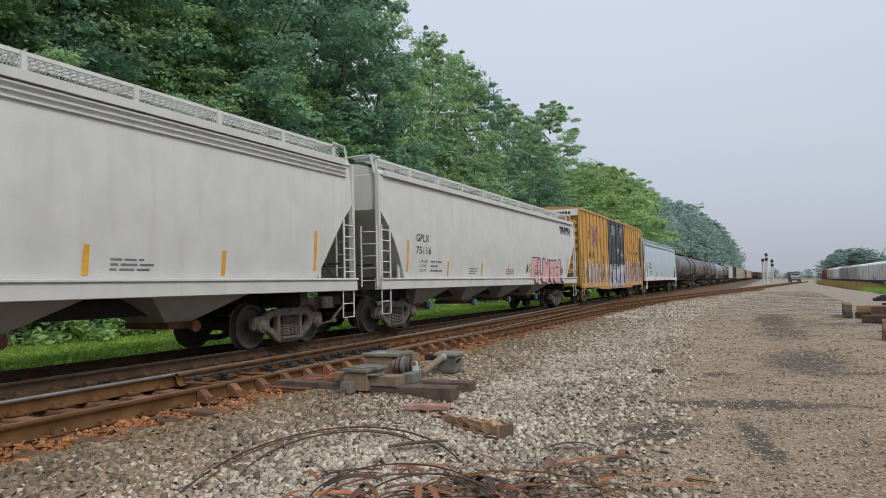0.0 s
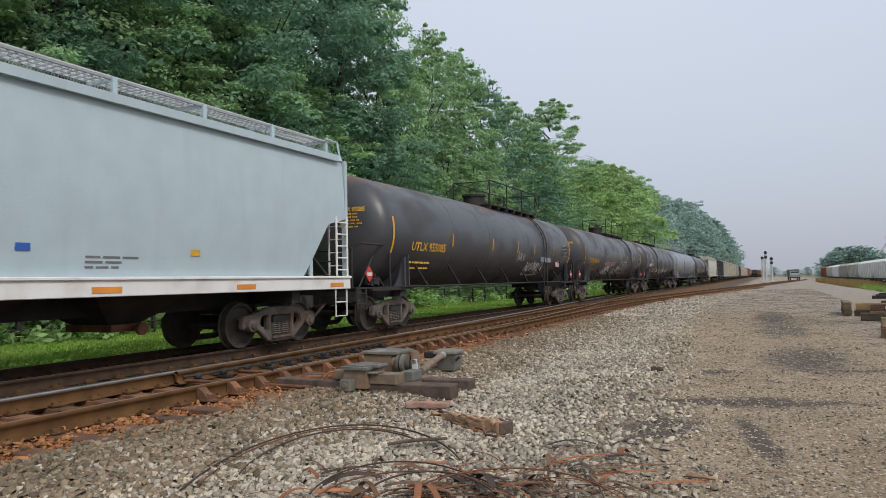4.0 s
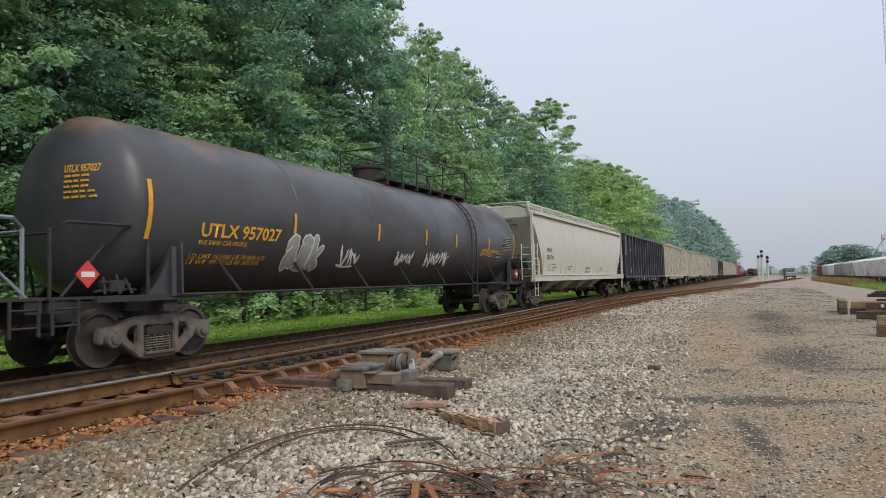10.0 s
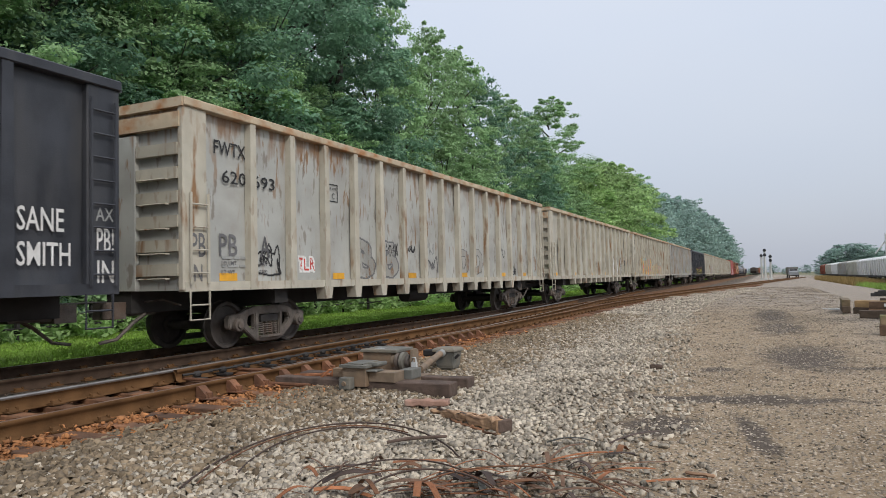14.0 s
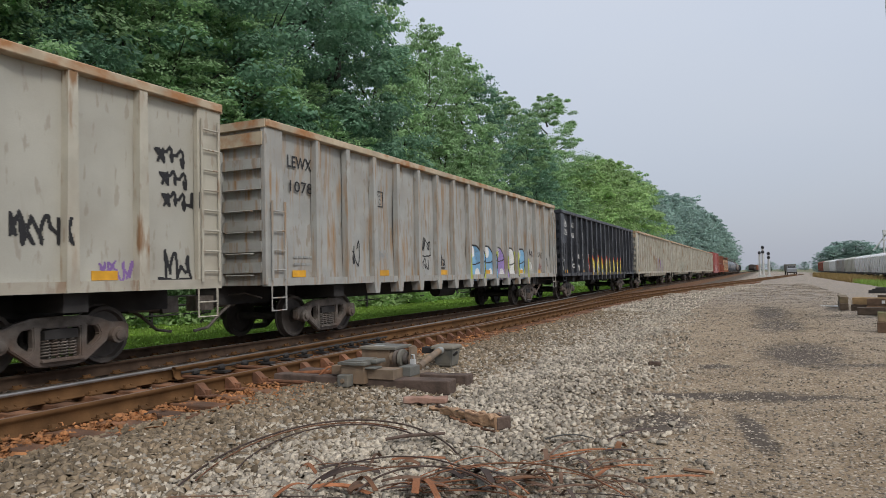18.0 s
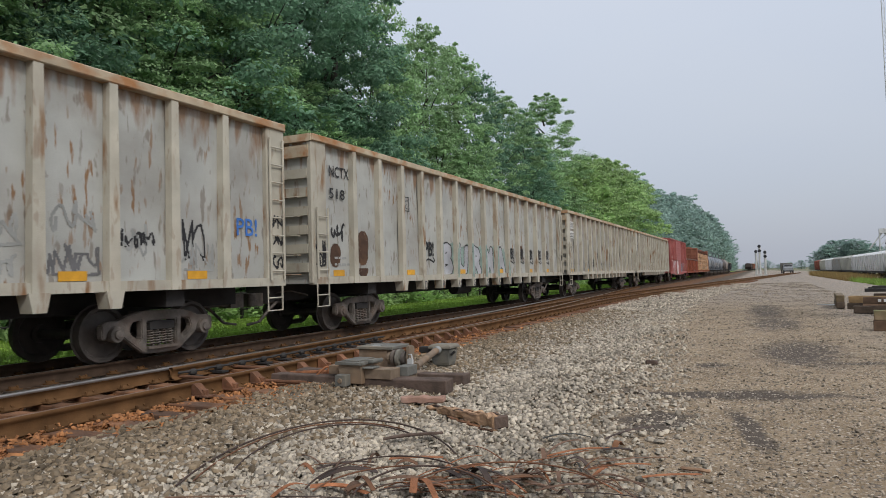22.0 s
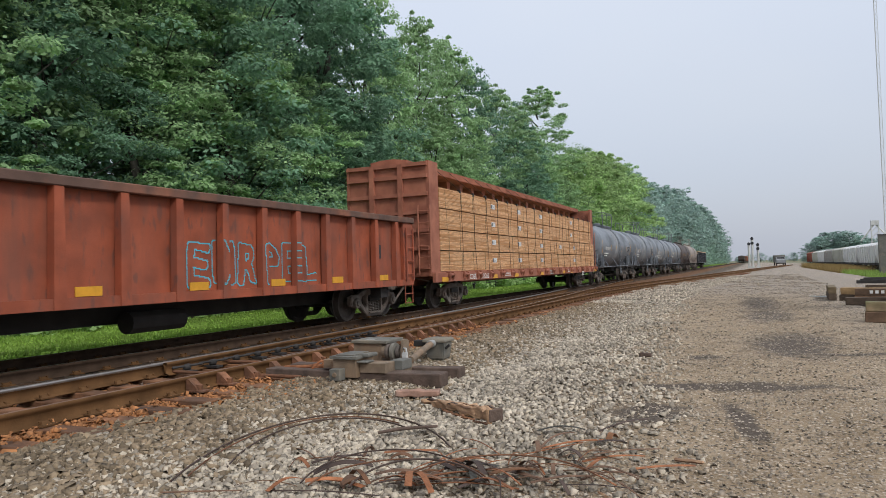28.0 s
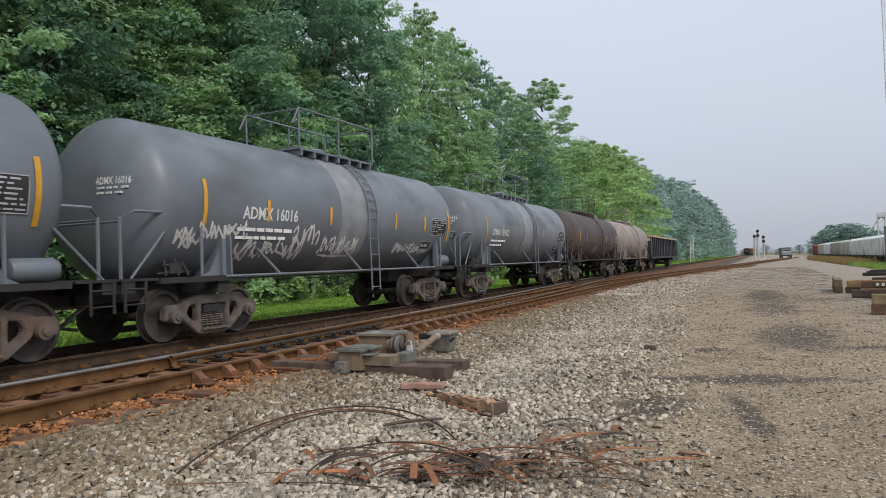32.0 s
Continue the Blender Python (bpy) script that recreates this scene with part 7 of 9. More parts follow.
for i, q in enumerate(bays(L, 3, 1) + bays(L, 9, 5) + [L - 0.42]):
    end = i == 6
    writing(c, "PB!", q + (0.02 if end else 0.12), 1.85, 0.42 if not end else 0.3, K, plane(1.572) if end else pn, "sprayed_tag", width=0.3 if end else 0.62, bold=0.03)
    if not end:
        spray(c, q + 0.12, 1.62, 0.75, 0.2, 1, [K], K, sf, 920 + i, fat=0.13, rim=0, cell=0.016, name="sprayed_tag", path=((0.03, 0.05), (0.25, 0.13), (0.45, 0.1), (0.62, 0.04), (0.7, 0.09), (0.6, 0.17)))
for i, ch in enumerate("DRUGSKILL"):
    writing(c, ch, -L + 1.72 + (3 + i) * (2 * L - 3.44) / 14 - 0.08, 0.895, 0.23, M["tag_grey"], plane(1.619), "sprayed_tag", width=0.2)
for q, z, w, h in ((-L + 0.8, 1.5, 0.5, 0.55), (bays(L, 0, 1)[0] + 0.1, 1.55, 0.6, 0.85), (bays(L, 0, 1)[0] + 0.15, 1.25, 0.5, 0.25), (bays(L, 10, 1)[0] + 0.3, 1.9, 0.4, 0.5)):
    spray(c, q, z, w, h, 1, [M["rust_dark"]], M["rust_dark"], sf, int(1560 + q * 3), fat=w * 0.42 / h, rim=0, name="rust_patch", path=((w * 0.45, w * 0.42), (w * 0.5, max(w * 0.43, h - w * 0.42))), label="dark brown rust patch")
tag_line(c, -L + 0.85, 2.05, 0.6, 0.5, 3, K, sf, 1571, thick=0.05)
tag_line(c, -L + 0.1, 1.5, 0.4, 0.6, 3, K, sf, 1572, thick=0.04)
c, L, sf = NEW[8]
for i, (b, z, w, h, m) in enumerate(((1, 1.4, 0.9, 0.6, GH), (2, 1.35, 0.9, 0.7, GH), (3, 1.35, 0.95, 0.75, K), (5, 1.35, 0.8, 0.75, K), (6, 1.35, 0.7, 0.7, GH), (7, 1.4, 0.75, 0.7, M["tag_grey"]), (8, 1.4, 0.7, 0.55, GH), (9, 1.4, 0.75, 0.75, M["tag_grey"]), (11, 1.4, 0.6, 0.7, M["tag_grey"]), (13, 1.5, 0.5, 0.4, K))):
    tag_line(c, bays(L, b, 1)[0] + 0.1, z, w, h, 3, m, sf, 930 + i * 5, thick=0.035)
c, L, sf = NEW[9]
writing(c, "BUR", -L + 0.06, 2.45, 0.36, K, plane(1.572), "sprayed_tag", width=0.42)
for q in (-9.3, -7.4, -5.9):
    writing(c, "PB", q + 0.1, 2.5, 0.5, M["ghost"], pn, "sprayed_tag", width=0.6)
    tag_line(c, q + 0.15, 2.25, 0.7, 0.3, 3, M["tag_grey"], sf, int(960 + q * 5), thick=0.035)
for q, ch, z in ((-9.1, "LD LMT", 1.58), (-9.1, "LT WT", 1.42)):
    writing(c, ch, q, z, 0.085, M["tag_grey"], pn, "weight_print")
tag_line(c, -4.2, 2.3, 0.5, 0.6, 3, M["tag_grey"], sf, 971, thick=0.025)
tag_line(c, -7.3, 1.5, 0.8, 0.7, 3, GH, sf, 972, thick=0.03)
tag_line(c, -5.7, 1.4, 0.8, 0.7, 3, GH, sf, 973, thick=0.03)
spray(c, bays(L, 2, 1)[0], 1.2, 4.9, 1.15, 3, [M["gon_clean"]], K, sf, 110, fat=0.16, rim=0.05, text="HENCE", label="silver block letters with black outline")
spray(c, bays(L, 6, 1)[0], 1.18, 2.5, 1.3, 2, [M["faded_pink"]], M["maroon"], sf, 111, fat=0.1, rim=0.06, text="BB", at=bays(L, 6, 2))
spray(c, bays(L, 9, 1)[0], 1.18, 2.5, 1.2, 2, [M["gon_clean"]], K, sf, 112, fat=0.1, rim=0.06, text="BB", at=bays(L, 9, 2))
# red boxcar
c, L, sf = boxcar(419.83, 436.54, M["box_red"], "faded red boxcar with a sliding door and graffiti", 4.72, 9, doors=(-2.6, 2.1), rib_step=1.0, deep=True)
bm = bmesh.new()
box(bm, 1.50, 1.575, -2.58, 2.08, 1.1, 4.55)
door = part("sliding_door", bm, M["box_red"], c, "corrugated red sliding door")
for z in np.arange(1.2, 4.5, 0.28):
    bm = bmesh.new()
    prism(bm, [(1.57, z), (1.60, z + 0.05), (1.60, z + 0.12), (1.57, z + 0.17)], -2.58, 2.08, "y")
    part("door_corrugation", bm, M["box_red"], door)
spray(c, -6.0, 0.78, 5.0, 1.6, 3, [M["white"], M["pink"]], K, sf, 130, fat=0.3, rim=0.07, cloud=M["green"], text="SFG", label="white bulging letters with black outline")
spray(c, 1.9, 0.9, 4.0, 1.3, 4, [M["teal"], M["silver"]], K, sf, 131, fat=0.2, text="SEMB")
spray(c, L - 1.8, 0.95, 1.5, 1.0, 2, [M["lime"]], K, sf, 132, fat=0.2, rim=0.04)
bars(c, -L + 1.2, 2.75, 0.9, 4, W, sf, 0.16, 0.1, 5)
# low red gondola
c, L, sf = gondola(438.17, 454.46, M["gon_red"], M["gon_red"], M["rim_dark"], "low rust-red gondola car with side ribs", 140, top=2.71, bottom=0.86, ribs=13, first=1.45, feet=False, low=True, rib_at=[-6.46] + [-4.95 + 1.1 * i for i in range(12)])
bm = bmesh.new()
box(bm, 1.459, 1.463, -6.24, -5.05, 1.97, 2.37)
part("mark_panel", bm, K, c, "black painted panel behind white letters")
writing(c, "NDYX", -6.2, 2.02, 0.30, W, plane(1.467), width=1.1)
writing(c, "320609", -6.2, 1.63, 0.22, W, plane(1.467), width=1.08)
bm = bmesh.new()
box(bm, 0.75, 1.55, -L - 0.036, -L - 0.028, 2.575, 2.70)
plate = part("end_plate", bm, W, c, "white painted plate on the end rim")
reflector(c, -7.3, 0.95, 1.0, 0.14, plane(1.572))
bars(c, -6.1, 1.25, 0.8, 2, M["tag_grey"], plane(1.464), 0.18, 0.06, 77, "weight_print")
bars(c, -4.2, 0.93, 0.3, 1, W, plane(1.464), 0.08, 0.1, 78, "stencil")
spray(c, -0.3, 0.98, 3.9, 1.0, 6, [M["gon_red"]], M["teal"], sf, 141, fat=0.06, rim=0.035, text="EMRPEL")
reflector(c, L - 1.9, 1.75, 0.45, 0.35, lambda y, z: np.full(np.shape(y), 1.463), K)
# centre-beam flatcar with its load
car, L = start_car("centerbeam_flatcar", "red centre-beam flatcar with end bulkheads, loaded with lumber", "flatcar", 455.89, 479.05)
CB, CBL, CB_MID = car, L, (455.89 + 479.05) / 2
bm = bmesh.new()
box(bm, -1.5, 1.5, -L, L, 1.05, 1.18)
box(bm, -0.35, 0.35, -L + 0.3, L - 0.3, 0.75, 1.06)
part("deck", bm, M["cb_red"], car)
for s in (1, -1):
    bm = bmesh.new()
    box(bm, s * 1.48, s * 1.58, -L, L, 0.86, 1.14)
    part("side_sill", bm, M["cb_red"], car)
for i in range(19):
    bm = bmesh.new()
    yy = -10.46 + i * 1.217
    for q in (-0.17, 0.12):
        prism(bm, [(1.50, 1.17), (1.62, 1.17), (1.68, 1.08), (1.64, 0.93), (1.56, 0.88)], yy + q, yy + q + 0.05, "y")
    tube(bm, [(1.62, yy - 0.21, 1.07), (1.62, yy + 0.21, 1.07)], 0.045, 8)
    part("winch", bm, M["cb_red"], car)
for s in (-1, 1):
    bm = bmesh.new()
    a, b = sorted((s * (L - 0.12), s * (L - 0.02)))
    box(bm, -1.4, 1.4, a, b, 1.1, 4.55)
    part("bulkhead", bm, M["cb_red"], car)
    for q in (-1.395, 1.395):
        bm = bmesh.new()
        a, b = sorted((s * (L - 0.66), s * L))
        box(bm, q - 0.05, q + 0.05, a, b, 1.1, 4.56)
        part("bulkhead_post", bm, M["cb_red"], car)
    for z in (1.3, 1.85, 2.4, 2.95, 3.5, 4.05, 4.42):
        bm = bmesh.new()
        a, b = sorted((s * (L - 0.03), s * (L + 0.08)))
        box(bm, -1.4, 1.4, a, b, z, z + 0.11)
        part("bulkhead_rib", bm, M["cb_red"], car)
    for q in (-0.5, 0.5):
        bm = bmesh.new()
        a, b = sorted((s * (L - 0.03), s * (L + 0.1)))
        box(bm, q - 0.08, q + 0.08, a, b, 1.1, 4.5)
        part("bulkhead_stud", bm, M["cb_red"], car)
    ladder(car, 1.3, s * (L + 0.12), 1.1, 3.2, 0.4, 6, M["cb_red"], "end")
    truck(car, s * (L - 2.5))
bm = bmesh.new()
prism(bm, [(-0.60, 4.47), (-0.2, 4.44), (0.2, 4.44), (0.60, 4.47), (0.64, 4.66), (0.2, 4.72), (-0.2, 4.72), (-0.64, 4.66)], -L + 0.13, L - 0.13, "y")
part("top_chord", bm, M["cb_red"], car)
for i in range(19):
    bm = bmesh.new()
    yy = -L + 0.7 + i * (2 * L - 1.4) / 18
    box(bm, -0.12, 0.12, yy - 0.09, yy + 0.09, 1.15, 4.02)
    prism(bm, [(yy - 0.09, 4.02), (yy + 0.09, 4.02), (yy + 0.17, 4.48), (yy - 0.17, 4.48)], -0.2, 0.2)
    part("centre_post", bm, M["cb_red"], car)
writing(car, "COER", -8.87, 0.895, 0.18, W, lambda y, z: np.full(np.shape(y), 1.582), width=0.6)
writing(car, "316262", -7.82, 0.895, 0.18, W, lambda y, z: np.full(np.shape(y), 1.582), width=0.78)
for q in (-10.9, -6.37, -3.85, -0.2, 3.75, 5.38, 11.3):
    reflector(car, q, 0.94, 0.46, 0.14, lambda y, z: np.full(np.shape(y), 1.583))
bars(car, -5.4, 1.03, 0.8, 2, W, lambda y, z: np.full(np.shape(y), 1.583), 0.08, 0.035, 91, "weight_print")
bars(car, 1.2, 1.05, 0.75, 3, M["ghost"], lambda y, z: np.full(np.shape(y), 1.583), 0.07, 0.045, 92, "stencil")
bars(car, 4.35, 1.03, 0.6, 2, W, lambda y, z: np.full(np.shape(y), 1.583), 0.08, 0.035, 93, "date_print")
bm = bmesh.new()
box(bm, 1.578, 1.60, 7.72, 8.12, 0.70, 1.10)
plate = part("sill_plate", bm, W, car, "white plate with black squares")
bm = bmesh.new()
for q, z, w in ((7.76, 0.74, 0.12), (7.96, 0.74, 0.12), (7.76, 0.92, 0.14), (7.98, 0.94, 0.10)):
    box(bm, 1.599, 1.603, q, q + w, z, z + 0.13)
part("plate_print", bm, K, plate)


def board_mesh(ln):
    return shared(f"board|{ln}", lambda b: box(b, 0.46, 1.46, -ln / 2, ln / 2, 0, 0.0355), M["lumber"])


rb = random.Random(8)
BUNDLES = []
FIRST = (-CBL + 0.66, -6.31, -3.18, 0.04)
TIERS = (FIRST + (6.33, CBL - 0.03), FIRST + (3.2, 6.31, CBL - 0.05), FIRST + (5.72, CBL - 0.76), FIRST + (5.74, CBL - 0.78))
for lev, cuts in enumerate(TIERS):
    z = 1.19 + lev * 0.663
    for col, (q0, q1) in enumerate(zip(cuts, cuts[1:])):
        ob = thing("lumber_bundle", "strapped bundle of pale sawn pine boards on a flatcar", "lumber", "lumber bundles on the flatcar", at=(MAIN_X, CB_MID, RAIL_Z))
        ln, y0 = round(q1 - q0 - 0.02, 2), (q0 + q1) / 2
        for k in range(16):
            part("board", board_mesh(ln), None, ob, at=(rb.uniform(-0.006, 0.006), y0 + rb.uniform(-0.012, 0.012), z + k * 0.0393))
        n = max(2, round(ln / 1.3))
        for i in range(n):
            q = q0 + ln * (i + 0.5 + rb.uniform(-0.12, 0.12)) / n
            part("strap", shared("strap|band", lambda b: box(b, 0.45, 1.468, -0.005, 0.005, 0, 0.634), M["strap_green"]), None, ob, at=(0, q, z))
        if col:
            bm = bmesh.new()
            q = q0 + rb.uniform(0.0, 0.09) + (0.25 if (lev, col) == (1, 4) else 0)
            box(bm, 1.46, 1.472, q, q + 0.40, z + 0.26, z + 0.43)
            pt = part("paper_tag", bm, M["paper"], ob)
            bm = bmesh.new()
            box(bm, 1.471, 1.474, q + 0.01, q + 0.10, z + 0.28, z + 0.41)
            part("tag_print", bm, K, pt)
            bm = bmesh.new()
            for i in range(4):
                w = rb.uniform(0.1, 0.22)
                box(bm, 1.471, 1.474, q + 0.14, q + 0.14 + w, z + 0.29 + i * 0.033, z + 0.303 + i * 0.033)
            part("small_print", bm, M["ghost"], pt)
        BUNDLES.append(ob)
for i in range(18):
    q = -9.26 + i * 1.217
    up = q < CBL - 0.9
    bm = bmesh.new()
    sway = rb.uniform(-0.12, 0.12)
    tube(bm, [(0.63, q - 0.08, 4.62), (1.473, q, 3.85), (1.485, q + 0.02, 3.79), (1.486, q + sway, 2.4), (1.52, q + 0.05, 1.2)], 0.007, 4)
    part("tie_down_cable", bm, M["under"], CB)
    bm = bmesh.new()
    box(bm, 1.40, 1.495, q - 0.05, q + 0.05, 3.76, 3.862)
    part("edge_protector", bm, K, CB)
# short grey tank cars and the last cars
SHORT = ((479.6, 493.35, "tank_blue", "SYRX 200182"), (493.35, 506.95, "tank_blue", "ADMX 16239"), (506.95, 520.45, "tank_blue", "ADMX 16016"), (520.45, 534.65, "tank_blue", "DBAI 15912"), (534.65, 548.75, "tank_brown", ""), (548.75, 562.95, "tank_tan", ""))
for k, (a, b, p, mark) in enumerate(SHORT):
    lab = {"tank_blue": "short blue-grey tank car with a pale band round its middle", "tank_brown": "short dirty brown tank car", "tank_tan": "short dirty tan tank car"}[p]
    c, L, sf, e = tank(a + 0.35, b + 0.35, M[p], lab, 1.47, 2.50, 150 + k, W, mark, long=False, band=M["tank_band"] if k < 4 else None, dome=False, ends=0.5, deck=(-1.2, 2.1), ly=0.75, marks=(-5.0, -2.02, -0.25, 2.07, 3.93, 5.8) if k == 0 else (-4.96, -3.23, -1.04, 2.06, 3.81, 5.48))
    if k == 2:
        for q, z, w, h, n in ((-e + 1.2, 1.75, 1.3, 0.45, 5), (-e + 2.2, 1.35, 2.2, 0.6, 6), (-e + 3.9, 1.6, 1.0, 0.6, 4), (-e + 5.0, 1.45, 1.6, 0.5, 5), (e - 4.0, 1.5, 2.2, 0.35, 9), (-e + 0.7, 1.6, 0.7, 0.4, 3)):
            tag_line(c, q, z, w, h, n, W, sf, 600 + int(q * 10))
    else:
        tag_line(c, -e + 3.8 + k * 0.4, 1.5, 1.0, 0.7, 4, GH, sf, 620 + k)
c, L, sf = gondola(563.4, 583.9, M["black"], M["black"], M["rust_rim"], "dark low gondola car at the train's tail", 160, top=3.1, bottom=1.05, ribs=15, first=1.4, feet=False)

# ---- woods behind the main line ----


def leaf_cloud(centres, radii, per, size, seed, flat=0.6):
    """Many small leaves round clump centres: one quad a leaf, turned every way."""
    r = np.random.RandomState(seed)
    c = np.repeat(np.asarray(centres, float), per, 0)
    q = np.repeat(np.asarray(radii, float), per)
    n = len(c)
    d = r.normal(0, 1, (n, 3))
    d /= np.linalg.norm(d, axis=1)[:, None]
    p = c + d * (q * r.uniform(0.35, 1.0, n) ** 0.6)[:, None] * np.array((1, 1, flat))
    a = r.normal(0, 1, (n, 3))
    a[:, 2] *= 0.5
    a /= np.linalg.norm(a, axis=1)[:, None]
    up = r.normal(0, 0.38, (n, 3)) + d * 0.9 + np.array((0.45, -0.3, 0.75))
    b = np.cross(a, up)
    b /= np.linalg.norm(b, axis=1)[:, None]
    s = size * r.uniform(0.6, 1.35, n)[:, None]
    v = np.stack([p - a * s, p + b * s * 0.5, p + a * s, p - b * s * 0.5], 1).reshape(-1, 3)
    return v, np.arange(4 * n).reshape(-1, 4)


def bough_leaves(cs, rad, per, size, seed):
    """Leaves laid like shingles over the upper side of each bough's clump, with ragged rims."""
    r = np.random.RandomState(seed)
    c, q = np.repeat(np.asarray(cs, float), per, 0), np.repeat(np.asarray(rad, float), per)
    n = len(c)
    d = r.normal(0, 1, (n, 3))
    d[:, 2] = np.abs(d[:, 2]) * 0.9 - 0.35
    d /= np.linalg.norm(d, axis=1)[:, None]
    p = c + d * (q * (0.6 + 0.42 * r.uniform(0, 1, n) + 0.55 * r.uniform(0, 1, n) ** 5))[:, None] * np.array((1, 1, 0.62))
    p[:, 2] -= 0.10 * q * (d[:, 0] ** 2 + d[:, 1] ** 2) * r.uniform(0, 2, n)
    up = d * 0.75 + r.normal(0, 0.42, (n, 3)) + np.array((0.1, -0.1, 0.55))
    a = np.cross(r.normal(0, 1, (n, 3)), up)
    a /= np.linalg.norm(a, axis=1)[:, None]
    b = np.cross(a, up)
    b /= np.linalg.norm(b, axis=1)[:, None]
    s = size * r.uniform(0.55, 1.35, n)[:, None]
    v = np.stack([p - a * s, p + b * s * 0.55, p + a * s, p - b * s * 0.55], 1).reshape(-1, 3)
    return v, np.arange(4 * n).reshape(-1, 4)


def tree_parts(seed, h, spread, bare, boughs, open_crown=False):
    """Trunk with limbs, and the clumps of its boughs: an uneven dome, larger and lower clumps outside."""
    r = random.Random(seed)
    bm = bmesh.new()
    lean = [(r.uniform(-0.25, 0.25) * k, r.uniform(-0.25, 0.25) * k, h * 0.84 * k / 5) for k in range(6)]
    tube(bm, lean, [0.32 * (1 - k / 5.4) + 0.02 for k in range(6)], 8)
    cs, rad = [], []
    lobes = [(r.uniform(0, 6.28), r.uniform(0.12, 0.3)) for _ in range(3)]
    for i in range(boughs):
        t = ((i + r.uniform(0, 1)) / boughs) ** 0.9
        z = h * (bare + (0.985 - bare) * t)
        a = i * 2.3999 + r.uniform(-0.4, 0.4)
        bulge = 1 + sum(k * math.cos(a - q) for q, k in lobes) * 0.6
        reach = spread * bulge * (math.sin(math.pi * (0.20 + 0.77 * t)) ** 0.75) * r.uniform(0.62, 1.08)
        tip = Vector((math.cos(a) * reach, math.sin(a) * reach, z))
        q = spread * r.uniform(0.16, 0.36) * (1.1 - 0.35 * t)
        cs.append(tuple(tip))
        rad.append(q)
        for _ in range(4):
            cs.append(tuple(tip + Vector((r.uniform(-1, 1), r.uniform(-1, 1), r.uniform(-0.7, 0.5))) * q * 1.5))
            rad.append(q * r.uniform(0.3, 0.65))
        if i % 3 == 0:
            root = Vector((0, 0, max(h * 0.15, z - reach * 0.75 - 0.5)))
            tube(bm, [root, root.lerp(tip, 0.5) + Vector((0, 0, 0.25)), tip], [0.09, 0.055, 0.012], 5)
    if not open_crown:
        for i in range(boughs // 2):
            t = r.uniform(0.0, 0.85)
            a, q = r.uniform(0, 6.28), spread * 0.45 * r.uniform(0, 1)
            cs.append((math.cos(a) * q, math.sin(a) * q, h * (bare + (0.95 - bare) * t)))
            rad.append(spread * r.uniform(0.25, 0.4))
    return bm, cs, rad


KINDS = []
for k, (h, spread, bare, lm, n) in enumerate(((22, 4.9, 0.10, "leaf", 58), (21, 4.3, 0.08, "leaf", 54), (23, 4.6, 0.12, "leaf_mid", 56), (19, 4.3, 0.06, "leaf_mid", 52), (14, 4.4, 0.05, "leaf_light", 48), (24, 3.9, 0.50, "leaf_mid", 40))):
    bm, cs, rad = tree_parts(70 + k, h, spread, bare, n, k == 5)
    v, f = bough_leaves(cs, rad, 84, 0.15, 90 + k)
    v2, f2 = bough_leaves(cs, rad, 22, 0.32, 90 + k)
    v3, f3 = bough_leaves(cs, rad, 165, 0.10, 90 + k)
    KINDS.append((mesh_of("trunk", bm, M["bark"], 60), from_arrays("crown", v, f, M[lm]), h, from_arrays("crown", v2, f2, M[lm]), from_arrays("crown", v3, f3, M[lm]), from_arrays("crown", v2, f2, M["leaf_hazed"])))
LABELS = ("tall broad tree with dark green leaves", "tall dense tree with dark green leaves", "tall spreading tree with mid-green leaves", "rounded tree with mid-green leaves", "lower tree with light green leaves", "tall thin-crowned tree standing clear")


def tree(k, x, y, height, turn, wide=1.0, name="tree"):
    tr, cr, h, plain, fine, hazed = KINDS[k]
    # crowns past y = 136 carry haze in their leaf colour
    cr = hazed if y > 136 else plain if y < 6 or y > 136 or x < -28 else fine if y < 36 or k == 5 else cr
    ob = thing(name, LABELS[k] + " at the wood's edge", "tree", "trees of the wood", at=(x, y, float(ground_z(x, 0)) - 0.1), turn=turn)
    s = height / h
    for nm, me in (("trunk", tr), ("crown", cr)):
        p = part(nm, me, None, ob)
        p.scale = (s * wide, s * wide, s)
    return ob


rt = random.Random(9)
# the edge of the wood, with heights that follow its skyline
y = -6.0
while y < 34:
    tree(rt.choice((0, 1, 1, 2) if y < 24 else (0, 1)), -24.5 + rt.uniform(-1.2, 1.0), y, rt.uniform(22, 26), rt.uniform(0, 360), 1.1)
    tree(rt.choice((3, 1, 0)), -21.9 + rt.uniform(-0.8, 0.6), y + 2.5, rt.uniform(10, 15), rt.uniform(0, 360), 1.3)
    y += 4.8
y = -8.0
while y < 60:
    tree(rt.choice((0, 1)), -32 + rt.uniform(-2, 2), y, rt.uniform(23, 27) if y < 38 else rt.uniform(15, 18), rt.uniform(0, 360), 1.2)
    y += 6.5
for y, h, k, w in ((35.5, 24.5, 1, 1.0), (40.5, 23.0, 2, 0.85), (45.0, 18.6, 2, 0.9), (50.3, 22.4, 2, 0.75), (55.8, 22.0, 2, 0.9), (61.5, 21.0, 0, 0.85), (67.5, 20.4, 2, 0.95), (73.5, 19.2, 0, 0.95), (80, 18.0, 3, 1.0), (86, 16.5, 3, 1.0)):
    tree(k, -24 + rt.uniform(-0.5, 0.5), y, h, rt.uniform(0, 360), w)
    tree(rt.choice((2, 3, 0)), -21.5, y + 2, rt.uniform(9, 13), rt.uniform(0, 360), 1.25)
tree(5, -26.5, 92.5, 26.3, 40, 1.25)
